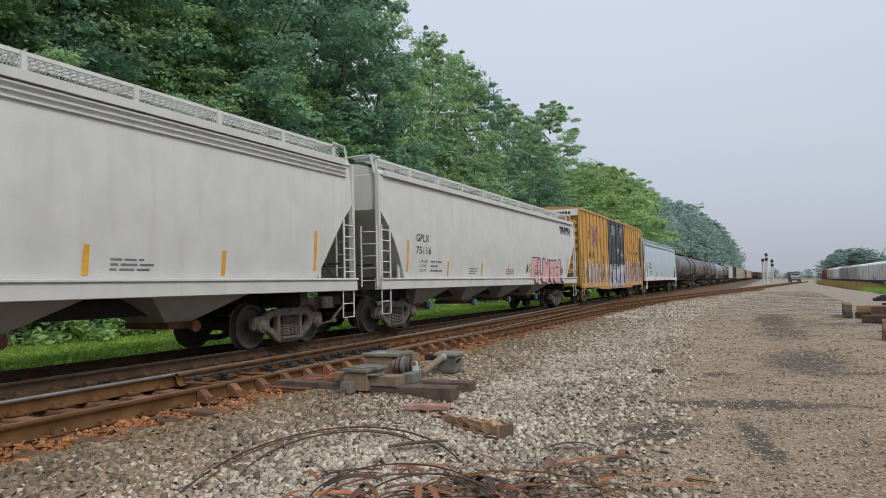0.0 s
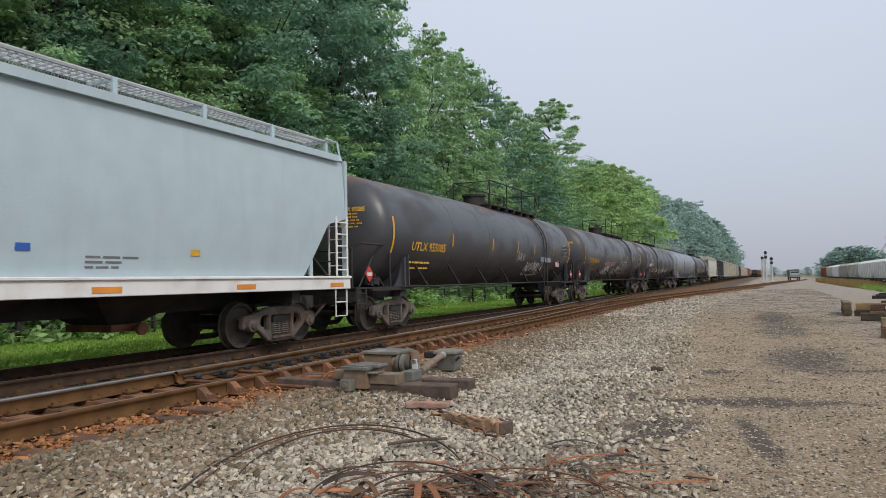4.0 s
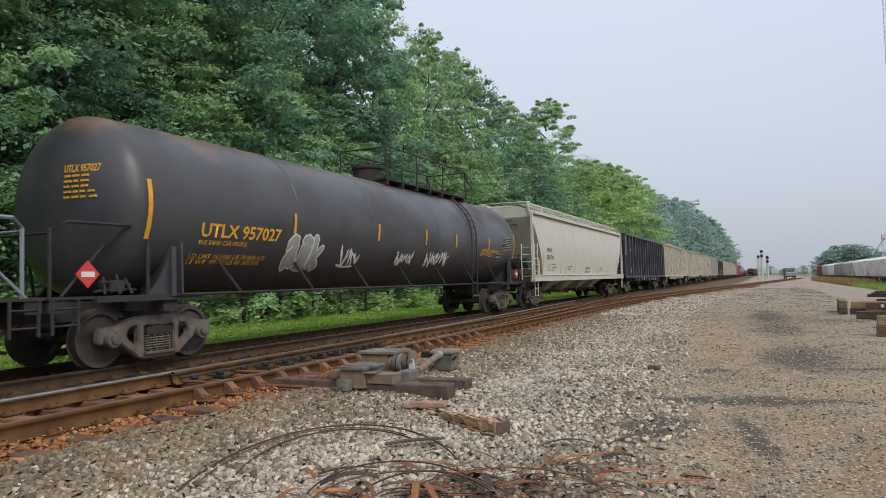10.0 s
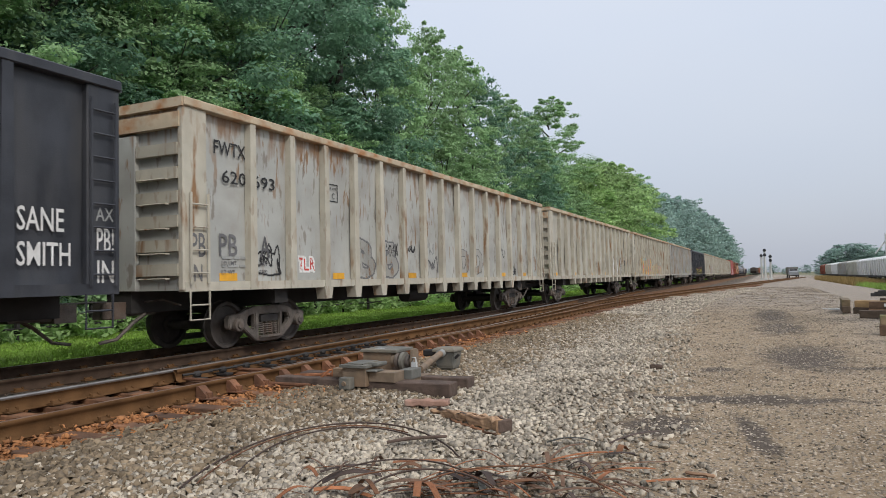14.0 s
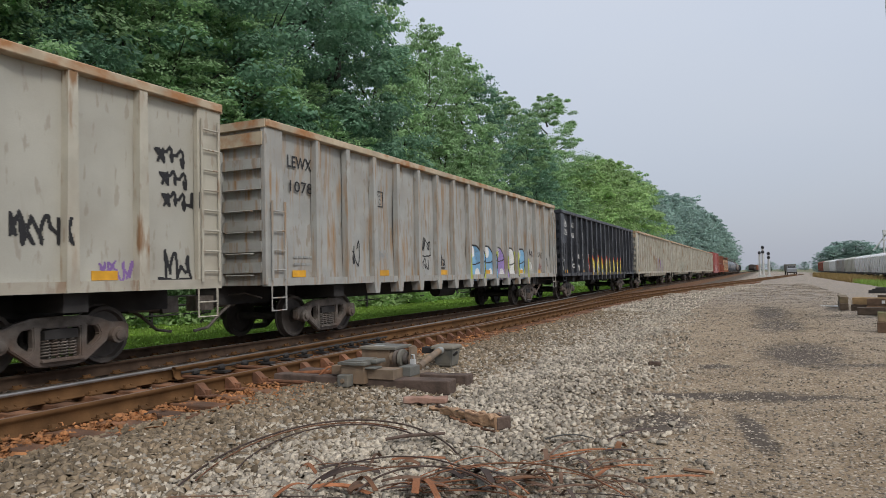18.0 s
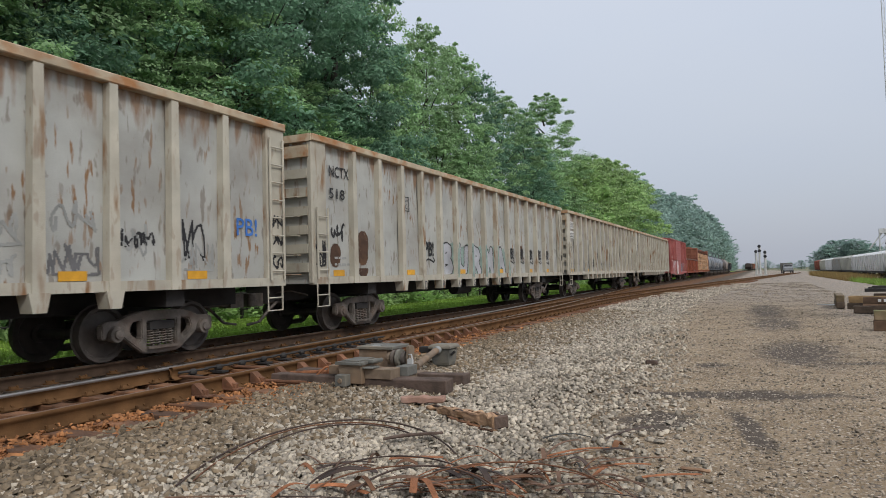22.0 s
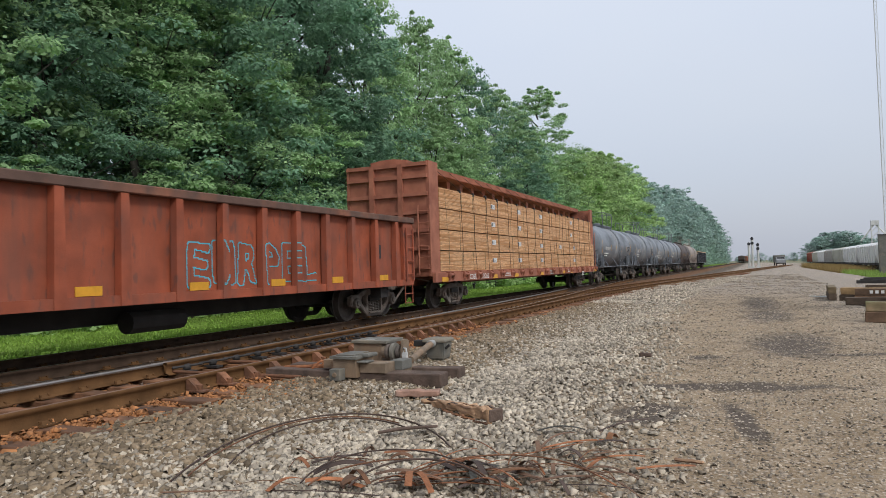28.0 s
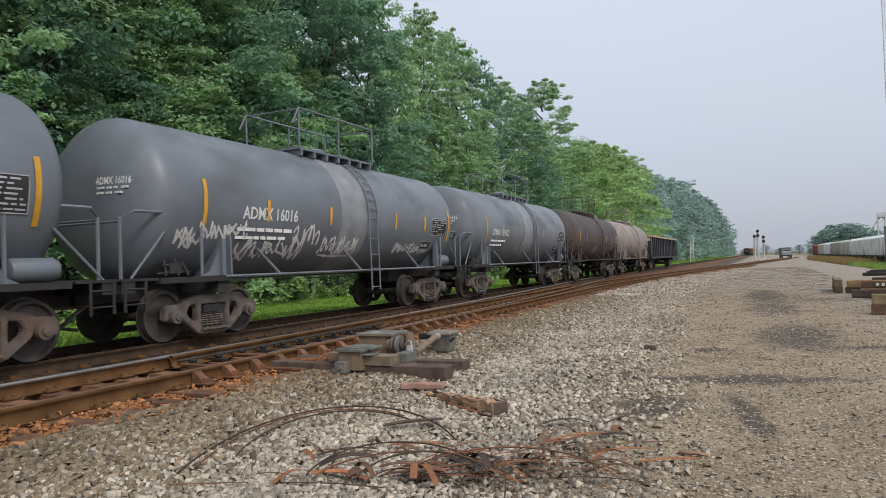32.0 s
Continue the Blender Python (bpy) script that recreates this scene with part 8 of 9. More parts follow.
for y, h in ((92, 15.0), (98, 17.5), (104, 18.6), (111, 19.5), (118, 19.8), (126, 18.5), (134, 20.5)):
    tree(4 if y < 123 else 3, -22.8 + rt.uniform(-0.8, 0.8), y, h, rt.uniform(0, 360), 1.05)
y = 142.0
while y < 560:
    h = 20.5 + 7.0 * min(1, (y - 142) / 160) * (1 if y < 420 else max(0.55, 1 - (y - 420) / 300))
    tree(rt.choice((0, 1, 2, 3)), -24 + rt.uniform(-1.5, 1.5), y, h * rt.uniform(0.9, 1.06), rt.uniform(0, 360), 1.2)
    tree(rt.choice((3, 4)), -20.5 + rt.uniform(-1, 1), y + 4, rt.uniform(7, 11), rt.uniform(0, 360), 1.4)
    y += 8.5 + y * 0.008


def bush_mesh(seed, w, h, lm):
    r = random.Random(seed)
    cs = [(r.uniform(-w, w), r.uniform(-w, w), r.uniform(0.1, 1) ** 1.2 * h) for _ in range(34)]
    v, f = leaf_cloud(cs, [r.uniform(0.25, 0.5) for _ in cs], 40, 0.12, seed, 0.8)
    return from_arrays("shrub", v, f, M[lm])


BUSH = [bush_mesh(1, 1.2, 1.5, "leaf_mid"), bush_mesh(2, 1.4, 1.0, "leaf_light"), bush_mesh(3, 1.1, 2.2, "leaf_mid"), bush_mesh(4, 1.5, 0.7, "leaf_light")]
y = 2.0
while y < 100:
    for x, ks in ((-20.3, (3, 1)), (-21.3, (2, 0)), (-22.6, (2, 2))):
        b = thing("shrub", "leafy green shrub at the wood's edge", "shrub", "shrubs along the grass strip", at=(x + rt.uniform(-0.5, 0.5), y + rt.uniform(-0.8, 0.8), float(ground_z(x, 0)) - 0.05), turn=rt.uniform(0, 360), me=BUSH[rt.choice(ks)])
        q = rt.uniform(0.8, 1.35)
        b.scale = (q, q, q)
    y += 1.9 + y * 0.02


def blades(n, x0, x1, y0, y1, hgt, material, name, label, power=1.3):
    r = np.random.RandomState(n % 991)
    x, y = r.uniform(x0, x1, n), y0 + (y1 - y0) * r.uniform(0, 1, n) ** power
    a, hh, w = r.uniform(0, 6.28, n), hgt * r.uniform(0.5, 1.3, n), 0.02 + 0.02 * r.uniform(0, 1, n)
    lean = r.normal(0, 0.4, (n, 2)) * hh[:, None]
    z = ground_z(x, y) + mounds(x, y) - 0.01
    p = np.stack([x, y, z], 1)
    d = np.stack([np.cos(a) * w, np.sin(a) * w, np.zeros(n)], 1)
    t = p + np.c_[lean, hh]
    v = np.stack([p - d, p + d, t + d * 0.2, t - d * 0.2], 1).reshape(-1, 3)
    return tagged(new(name, from_arrays(name, v, np.arange(4 * n).reshape(-1, 4), material)), label, "grass", kind="stuff")


blades(60000, -19.2, -12.5, 4, 70, 0.075, M["grass"], "grass", "bright green mown grass strip beside the track")
blades(16000, -18.0, -12.6, 70, 320, 0.3, M["grass"], "far_grass", "bright green grass strip farther along", 1.4)

# low pipe fence along the wood
fence = thing("pipe_fence", "low dark metal fence along the wood", "fence", at=(-19.4, 0, -0.12))
post = shared("fence_post", lambda b: box(b, -0.05, 0.05, -0.05, 0.05, 0, 1.15), M["under"])
for i in range(30):
    part("fence_post", post, None, fence, at=(0, 8 + i * 2.4, 0))
for z in (0.45, 0.78, 1.1):
    bm = bmesh.new()
    tube(bm, [(0.07, 8, z), (0.07, 8 + 29 * 2.4, z)], 0.035, 6)
    part("fence_rail", bm, M["under"], fence)

# ---- switch machine and what lies round it ----
SMX, SMY = -4.9, 8.2
sm = thing("switch_machine", "dusty brown-grey electric switch machine bolted to long timbers", "switch machine", at=(SMX, SMY, 0.0))


def block(name, x0, x1, y0, y1, z0, z1, m, w=0.006, label=""):
    """A bevelled case, placed in the yard's space."""
    b = bmesh.new()
    box(b, x0 - SMX, x1 - SMX, y0 - SMY, y1 - SMY, z0, z1)
    bev(b, min(w, 0.006))
    return part(name, b, m, sm, label)


block("gear_case", -5.12, -4.77, 7.76, 8.22, 0.08, 0.325, M["mach"])
bm = bmesh.new()
box(bm, -0.205, 0.205, -0.275, 0.25, 0.327, 0.362)
box(bm, -0.15, 0.12, -0.2, 0.2, 0.362, 0.378)
part("gear_case_lid", bm, M["mach2"], sm, at=(-4.945 - SMX, 8.0 - SMY, 0))
bm = bmesh.new()
tube(bm, [(-4.80 - SMX, 7.9 - SMY, 0.365), (-4.68 - SMX, 7.9 - SMY, 0.36), (-4.66 - SMX, 8.1 - SMY, 0.36)], 0.028, 8)
part("lid_hinge", bm, M["mach2"], sm, smooth=40)
fbx = block("cable_box", -5.09, -4.93, 7.62, 7.755, 0.06, 0.21, M["mach2"])
bm = bmesh.new()
lathe(bm, [(-0.012, 0.028), (0.0, 0.034), (0.006, 0.034)], "y", 12, (-5.01 - SMX, 7.618 - SMY, 0.135))
part("bolt", bm, M["mach"], fbx, smooth=40)
block("throw_bar_case", -4.77, -4.38, 7.84, 8.10, 0.14, 0.27, M["mach"])
block("cover_plate", -4.80, -4.62, 7.78, 7.98, 0.275, 0.297, M["mach2"], 0.005)
block("terminal_case", -4.46, -4.28, 8.12, 8.40, 0.15, 0.275, M["mach2"])
block("bed_plate", -5.30, -4.30, 8.05, 8.75, 0.10, 0.15, M["mach"], 0.006)
mc = block("motor_case", -5.28, -4.82, 8.54, 8.98, 0.14, 0.44, M["mach"])
block("motor_lid", -5.30, -4.72, 8.51, 9.02, 0.443, 0.485, M["mach2"], 0.012)
block("name_plate", -5.12, -4.98, 8.6, 8.72, 0.487, 0.493, M["ghost"], 0.002, "small worn plate on the lid")
for x0, rr, m in ((-4.80, 0.085, "mach"), (-4.73, 0.115, "iron"), (-4.65, 0.13, "mach2"), (-4.58, 0.09, "iron"), (-4.53, 0.05, "mach")):
    bm = bmesh.new()
    lathe(bm, [(x0 - SMX, 0.03), (x0 + 0.008 - SMX, rr), (x0 + 0.055 - SMX, rr), (x0 + 0.063 - SMX, 0.03)], "x", 22, (0.0, 8.55 - SMY, 0.33))
    part("motor_housing", bm, M[m], sm, smooth=40)
bm = bmesh.new()
prism(bm, [(8.45 - SMY, 0.15), (8.66 - SMY, 0.15), (8.66 - SMY, 0.48), (8.60 - SMY, 0.51), (8.50 - SMY, 0.50)], -4.49 - SMX, -4.45 - SMX)
part("bracket", bm, M["mach"], sm)
bm = bmesh.new()
box(bm, -4.43 - SMX, -4.36 - SMX, 8.40 - SMY, 8.45 - SMY, 0.27, 0.34)
tube(bm, [(-4.42 - SMX, 8.43 - SMY, 0.33), (-4.42 - SMX, 8.43 - SMY, 0.40), (-4.38 - SMX, 8.43 - SMY, 0.40), (-4.37 - SMX, 8.43 - SMY, 0.33)], 0.012, 8)
part("padlock", bm, M["silver_paint"], sm, "shiny padlock", smooth=40)
block("crank_case", -5.38, -5.13, 7.92, 8.20, 0.17, 0.29, M["mach"])
bm = bmesh.new()
tube(bm, [(-0.92, -0.18, 0.06), (-0.80, -0.2, 0.08), (-0.62, -0.16, 0.24), (-0.46, -0.08, 0.26)], 0.016, 8)
tube(bm, [(-1.4, 0.1, 0.10), (-0.45, 0.05, 0.16)], 0.03, 8)
lathe(bm, [(-0.06, 0.03), (-0.04, 0.07), (0.04, 0.07), (0.06, 0.03)], "y", 12, (-0.62, 0.0, 0.15))
lathe(bm, [(-0.05, 0.03), (-0.03, 0.06), (0.03, 0.06), (0.05, 0.03)], "y", 12, (-0.85, 0.08, 0.12))
lathe(bm, [(0.06, 0.07), (0.13, 0.07), (0.15, 0.03)], "z", 10, (-0.74, 0.16, 0))
part("throw_linkage", bm, M["rust_orange"], sm)
bm = bmesh.new()
tube(bm, [(-4.46 - SMX, 8.72 - SMY, 0.20), (-4.62 - SMX, 9.4 - SMY, 0.24), (-4.80 - SMX, 10.15 - SMY, 0.27)], 0.05, 12)
cd = part("conduit", bm, M["mach"], sm, smooth=40)
bm = bmesh.new()
lathe(bm, [(-0.06, 0.062), (0.06, 0.062)], "y", 12, (-4.79 - SMX, 10.1 - SMY, 0.268))
part("conduit_collar", bm, M["ghost"], cd, smooth=40)
jb = thing("junction_box", "grey-green cast junction box on the gravel", "junction box", at=(-4.78, 10.36, 0.0))
bm = bmesh.new()
loft(bm, [(0.0, 0.13, -0.13, 0.13), (0.04, 0.145, -0.145, 0.145), (0.28, 0.175, -0.17, 0.17)])
bev(bm, 0.015, 2)
part("case", bm, M["mach2"], jb)
bm = bmesh.new()
loft(bm, [(0.28, 0.20, -0.195, 0.195), (0.32, 0.20, -0.195, 0.195), (0.345, 0.17, -0.165, 0.165)])
bev(bm, 0.008)
part("lid", bm, M["mach2"], jb)
bm = bmesh.new()
tube(bm, [(0.17, -0.1, 0.18), (0.24, -0.1, 0.24)], 0.022, 8)
part("clasp", bm, M["under"], jb)
bm = bmesh.new()
box(bm, -0.42, -0.19, -0.08, 0.08, 0.20, 0.30)
bev(bm, 0.012)
part("cable_outlet", bm, M["under"], jb)


def beam(name, label, x0, y0, x1, y1, w, h, z, m, cat="timber", seed=0, rough=0.012, group="", taper=1.0, n=7):
    """A squared timber between two ground points, with worn edges and an uneven grain."""
    r = random.Random(seed)
    ln = math.hypot(x1 - x0, y1 - y0)
    bm = bmesh.new()
    rings = []
    for i in range(n):
        q = -ln / 2 + ln * i / (n - 1)
        f = taper + (1 - taper) * i / (n - 1)
        rings.append([bm.verts.new((q, a * w * f / 2 + r.uniform(-rough, rough), (h / 2 + b * h / 2) * f + r.uniform(-rough, rough))) for a, b in ((-1, -1), (1, -1), (1, 1), (-1, 1))])
    for p, q in zip(rings, rings[1:]):
        for k in range(4):
            bm.faces.new((p[k], p[(k + 1) % 4], q[(k + 1) % 4], q[k]))
    bm.faces.new(rings[0][::-1])
    bm.faces.new(rings[-1])
    bmesh.ops.recalc_face_normals(bm, faces=bm.faces[:])
    bev(bm, 0.012)
    return thing(name, label, cat, group, at=((x0 + x1) / 2, (y0 + y1) / 2, z), turn=math.degrees(math.atan2(y1 - y0, x1 - x0)), me=mesh_of(name, bm, m))


beam("switch_timber", "long dark creosoted timber under the switch machine", -6.3, 7.97, -3.62, 7.99, 0.25, 0.175, -0.025, M["timber"], seed=1)
beam("switch_timber", "long dark creosoted timber under the switch machine", -6.3, 8.52, -3.62, 8.56, 0.25, 0.175, -0.035, M["timber"], seed=2)
beam("broken_board", "short weathered reddish board on the gravel", -3.86, 7.16, -3.36, 7.27, 0.12, 0.075, 0.0, M["board_red"], "board", 3)
beam("wood_scrap", "small dark wood scrap on the yard", -1.75, 11.5, -1.57, 11.55, 0.10, 0.07, -0.05, M["timber"], "scrap wood", 4)
beam("wood_scrap", "thin weathered stick on the yard", -0.62, 5.55, -0.40, 5.52, 0.04, 0.025, -0.055, M["split"], "scrap wood", 5, 0.004)
beam("wood_scrap", "thin stick on the gravel", -1.0, 4.6, -0.85, 4.45, 0.02, 0.015, -0.05, M["split"], "scrap wood", 6, 0.003)
log = beam("split_log", "split weathered tie end with bright torn wood", -3.42, 6.98, -2.30, 6.24, 0.17, 0.125, -0.01, M["split"], "log", 7, 0.026, taper=0.3, n=17)
bm = bmesh.new()
box(bm, -0.02, 0.02, -0.085, 0.085, 0.0, 0.125)
bev(bm, 0.012)
part("sawn_end", bm, M["timber"], log, "dark sawn end", at=(0.66, 0, 0))
for i in range(7):
    bm = bmesh.new()
    q, r0 = -0.62 + i * 0.17, random.Random(40 + i)
    y0, z0 = r0.uniform(-0.05, 0.05), 0.03 + 0.085 * (q + 0.68) / 1.3
    prism(bm, [(q, z0), (q + r0.uniform(0.15, 0.4), z0 + 0.012), (q + 0.1, z0 + 0.03)], y0 - 0.012, y0 + 0.014, "y")
    part("torn_sliver", bm, M["split"] if i % 3 else M["timber"], log)
for i in range(4):
    beam("wood_splinter", "splintered piece of wood beside the split log", -2.95 + i * 0.17, 6.42 - i * 0.14, -2.78 + i * 0.17, 6.3 - i * 0.12, 0.03, 0.02, 0.03, M["tie_rusty"], "scrap wood", 20 + i, 0.01)

# rusty straps, wires and bark at the camera's feet
rw = random.Random(31)


def strap(x, y, ln, turn, curl, w, m, seed, label, name="steel_strap"):
    r = random.Random(seed)
    bm = bmesh.new()
    n, pts = 14, []
    px, py, a = x, y, radians(turn)
    for i in range(n):
        pts.append((px, py, 0.03 + (0.01 + 0.05 * (seed % 5) / 4) * math.sin(math.pi * i / (n - 1)) + 0.012 * (seed % 4)))
        px += ln / n * math.cos(a)
        py += ln / n * math.sin(a)
        a += curl / n
    va = []
    for i, p in enumerate(pts):
        b = pts[min(i + 1, n - 1)]
        c = pts[max(i - 1, 0)]
        dx, dy = b[0] - c[0], b[1] - c[1]
        q = math.hypot(dx, dy) + 1e-6
        tl = r.uniform(-0.3, 0.6) if i == 0 else tl * 0.97
        nx_, ny_ = -dy / q * w / 2, dx / q * w / 2
        lo = [bm.verts.new((p[0] + s * nx_, p[1] + s * ny_, p[2] + s * tl * w / 2 + t)) for s, t in ((-1, 0), (1, 0), (1, 0.004), (-1, 0.004))]
        va.append(lo)
    for p, q in zip(va, va[1:]):
        for k in range(4):
            bm.faces.new((p[k], p[(k + 1) % 4], q[(k + 1) % 4], q[k]))
    bm.faces.new(va[0][::-1])
    bm.faces.new(va[-1])
    bmesh.ops.recalc_face_normals(bm, faces=bm.faces[:])
    thing(name, label, "strap", "scrap straps on the gravel", at=(0, 0, float(ground_z(x, y))), me=mesh_of(name, bm, m))


KIND = [("strap", "dull brown steel strap lying on the gravel")] * 3 + [("rust_orange", "orange rusted steel strap lying on the gravel")] * 3 + [("strap_dark", "dark steel strap lying on the gravel")] * 2 + [("tie_rusty", "torn strip of weathered wood on the gravel"), ("bark", "torn strip of dark bark on the gravel")]


def pile_at(u, v):
    """The heap lies across the walkway: u along it, v away from it."""
    return 0.906 * u - 0.42 * v, 0.42 * u + 0.906 * v


for i in range(96):
    u, v = (rw.gauss(0.3, 0.62), 4.66 + abs(rw.gauss(0, 0.5))) if i % 3 else (rw.uniform(-1.2, 1.15), rw.uniform(4.65, 5.45))
    x, y = pile_at(min(u, 1.4), v)
    m, lab = rw.choice(KIND)
    wood = m in ("bark", "tie_rusty")
    turn = 25 + (rw.gauss(-14, 16), rw.gauss(20, 16), rw.gauss(160, 20), rw.gauss(65, 28), rw.gauss(-60, 22))[i % 5]
    strap(x, y, rw.uniform(0.15, 0.5) if wood or i % 2 else rw.uniform(0.3, 0.85), turn, rw.gauss(0, 0.22), (rw.uniform(0.035, 0.075) if wood else rw.uniform(0.026, 0.055)) if i % 2 else rw.uniform(0.008, 0.016), M[m], i, lab)


def wire(pts, r, m, label):
    bm = bmesh.new()
    tube(bm, pts, r, 6)
    thing("loose_wire", label, "wire", "scrap wires on the gravel", me=mesh_of("loose_wire", bm, m, 60))


def arch(cx, cy, rx, ry, a0, a1, z, n=22):
    return [(cx + rx * math.cos(radians(a0 + (a1 - a0) * i / n)), cy + ry * math.sin(radians(a0 + (a1 - a0) * i / n)), 0.03 + z * math.sin(math.pi * i / n)) for i in range(n + 1)]


def laid(u, v, ru, rv, a0, a1, z):
    return [(*pile_at(p, q), h) for p, q, h in arch(u, v, ru, rv, a0, a1, z)]


for q, r, m, lab in ((laid(-0.88, 5.0, 1.02, 1.82, 182, 20, 0.05), 0.008, "strap_dark", "long curved dark cable lying on the gravel"),
                     (laid(-0.80, 5.35, 0.80, 1.25, 185, 48, 0.06), 0.007, "strap_dark", "long curved dark cable lying on the gravel"),
                     (laid(-0.84, 5.05, 0.98, 1.70, 180, 62, 0.05), 0.006, "rust", "long curved rusty cable lying on the gravel"),
                     (laid(-0.35, 4.7, 0.62, 0.50, 170, 20, 0.10), 0.006, "strap_dark", "curved dark wire lying on the gravel"),
                     (laid(-0.30, 4.62, 0.62, 0.42, 165, 5, 0.07), 0.006, "rust", "curved rusty wire lying on the gravel"),
                     (laid(-0.15, 4.5, 0.5, 0.45, 160, 25, 0.09), 0.007, "strap_dark", "curved dark wire lying on the gravel"),
                     (laid(0.35, 4.6, 0.75, 0.35, 150, 20, 0.10), 0.006, "rust", "curved rusty wire lying on the gravel")):
    wire(q, r, M[m], lab)
for i in range(4):
    wire([(-3.05 + i * 0.03, 5.3 + i * 0.05, 0.05), (-2.9 + i * 0.05, 5.42 + i * 0.03, 0.07), (-2.75 + i * 0.03, 5.62 + i * 0.02, 0.05)], 0.014, M["timber"], "short bundle of dark rods on the gravel")

# ---- stacked old ties by the yard road ----
PILE = ((2.30, 18.75, 4.9, 18.45, 0.0, "brown"), (2.32, 18.78, 4.9, 18.5, 0.235, "green"), (2.62, 25.6, 5.0, 25.3, 0.0, "dark"),
        (2.50, 28.2, 2.62, 30.7, 0.0, "dark"), (2.50, 28.25, 2.64, 30.7, 0.235, "green"), (2.66, 27.6, 5.1, 27.0, 0.0, "dark"), (2.70, 27.6, 5.1, 27.05, 0.235, "tan"),
        (3.00, 26.6, 5.5, 26.0, 0.0, "brown"), (3.02, 26.65, 5.5, 26.05, 0.235, "brown"), (3.6, 29.6, 6.1, 29.2, 0.0, "brown"), (3.7, 29.7, 6.2, 29.3, 0.235, "dark"))
WOOD = {"green": (M["pine_old"], "weathered tie with greenish moss in a loose stack"), "brown": (M["tie_brown"], "brown weathered tie in a loose stack"), "tan": (M["tie_tan"], "pale tan sawn tie in a loose stack"), "dark": (M["tie"], "dark creosoted tie in a loose stack")}
for i, (x0, y0, x1, y1, z, kind) in enumerate(PILE):
    tie = beam("old_tie", WOOD[kind][1], x0, y0, x1, y1, 0.26, 0.23, z - 0.06, WOOD[kind][0], "railway tie", 50 + i, 0.012, "stack of old ties")
    if i == 8:
        bm = bmesh.new()
        for k in range(5):
            box(bm, -0.85 + k * 0.16, -0.76 + k * 0.16, -0.150, -0.140, 0.07, 0.17)
        part("paint_mark", bm, M["white"], tie, "white paint marks on the side")
beam("white_plank", "thin white-painted plank on the ground", 1.95, 30.6, 2.75, 30.0, 0.2, 0.06, -0.06, M["white"], "plank", 70, 0.01)
for i in range(3):
    beam("old_rail_piece", "dark rusty steel beam lying by the ties", 5.3 + i * 0.3, 46 + i, 8.5, 45.5 + i * 1.2, 0.25, 0.18, -0.06 + i * 0.05, M["under"], "steel beam", 75 + i, 0.01)

# ---- signals ----


def signal(x, y, h, heads, label):
    s = thing("railway_signal", label, "signal", "signals beside the track", at=(x, y, -0.06))
    bm = bmesh.new()
    tube(bm, [(0, 0, 0), (0, 0, h)], 0.14, 8)
    box(bm, -0.35, 0.35, -0.35, 0.35, 0, 0.3)
    part("mast", bm, M["hop_white"], s)
    for z in heads:
        bm = bmesh.new()
        lathe(bm, [(-0.03, 0.30), (0.03, 0.30)], "y", 16, (0, -0.15, z))
        hd = part("signal_head", bm, M["glass_dark"], s)
        for k in range(3):
            bm = bmesh.new()
            a = k * 2.094 + 0.5
            lathe(bm, [(-0.4, 0.10), (-0.18, 0.12), (-0.15, 0.12)], "y", 10, (0.15 * math.cos(a), 0, z + 0.15 * math.sin(a)))
            part("lens_hood", bm, M["black"], hd)
    bm = bmesh.new()
    for q in (-0.22, 0.22):
        tube(bm, [(q, 0.3, 0), (q, 0.3, h - 0.4)], 0.035, 5)
    for i in range(int(h / 0.4)):
        tube(bm, [(-0.22, 0.3, 0.3 + i * 0.4), (0.22, 0.3, 0.3 + i * 0.4)], 0.025, 5)
    part("ladder", bm, M["silver_paint"], s)


signal(-0.25, 150, 6.1, (5.8, 4.9), "silver railway signal mast with two round black heads")
signal(0.75, 152, 5.0, (4.6, 3.8), "shorter silver railway signal mast with two round black heads")
signal(-0.9, 156, 5.3, (4.9,), "slim silver railway signal mast with one head")
mast = thing("lattice_post", "white lattice signal post without heads beside the main line", "signal", at=(-12.4, 148, -0.1))
bm = bmesh.new()
for q in (-0.32, 0.32):
    box(bm, q - 0.05, q + 0.05, -0.05, 0.05, 0, 5.4)
part("mast", bm, M["white"], mast)
for i in range(6):
    bm = bmesh.new()
    tube(bm, [(-0.3, 0, 0.3 + i * 0.85), (0.3, 0, 1.15 + i * 0.85)], 0.04, 5)
    tube(bm, [(-0.3, 0, 1.15 + i * 0.85), (0.3, 0, 1.15 + i * 0.85)], 0.04, 5)
    part("lattice_bar", bm, M["white"], mast)

# ---- parked cars and the far side of the yard ----


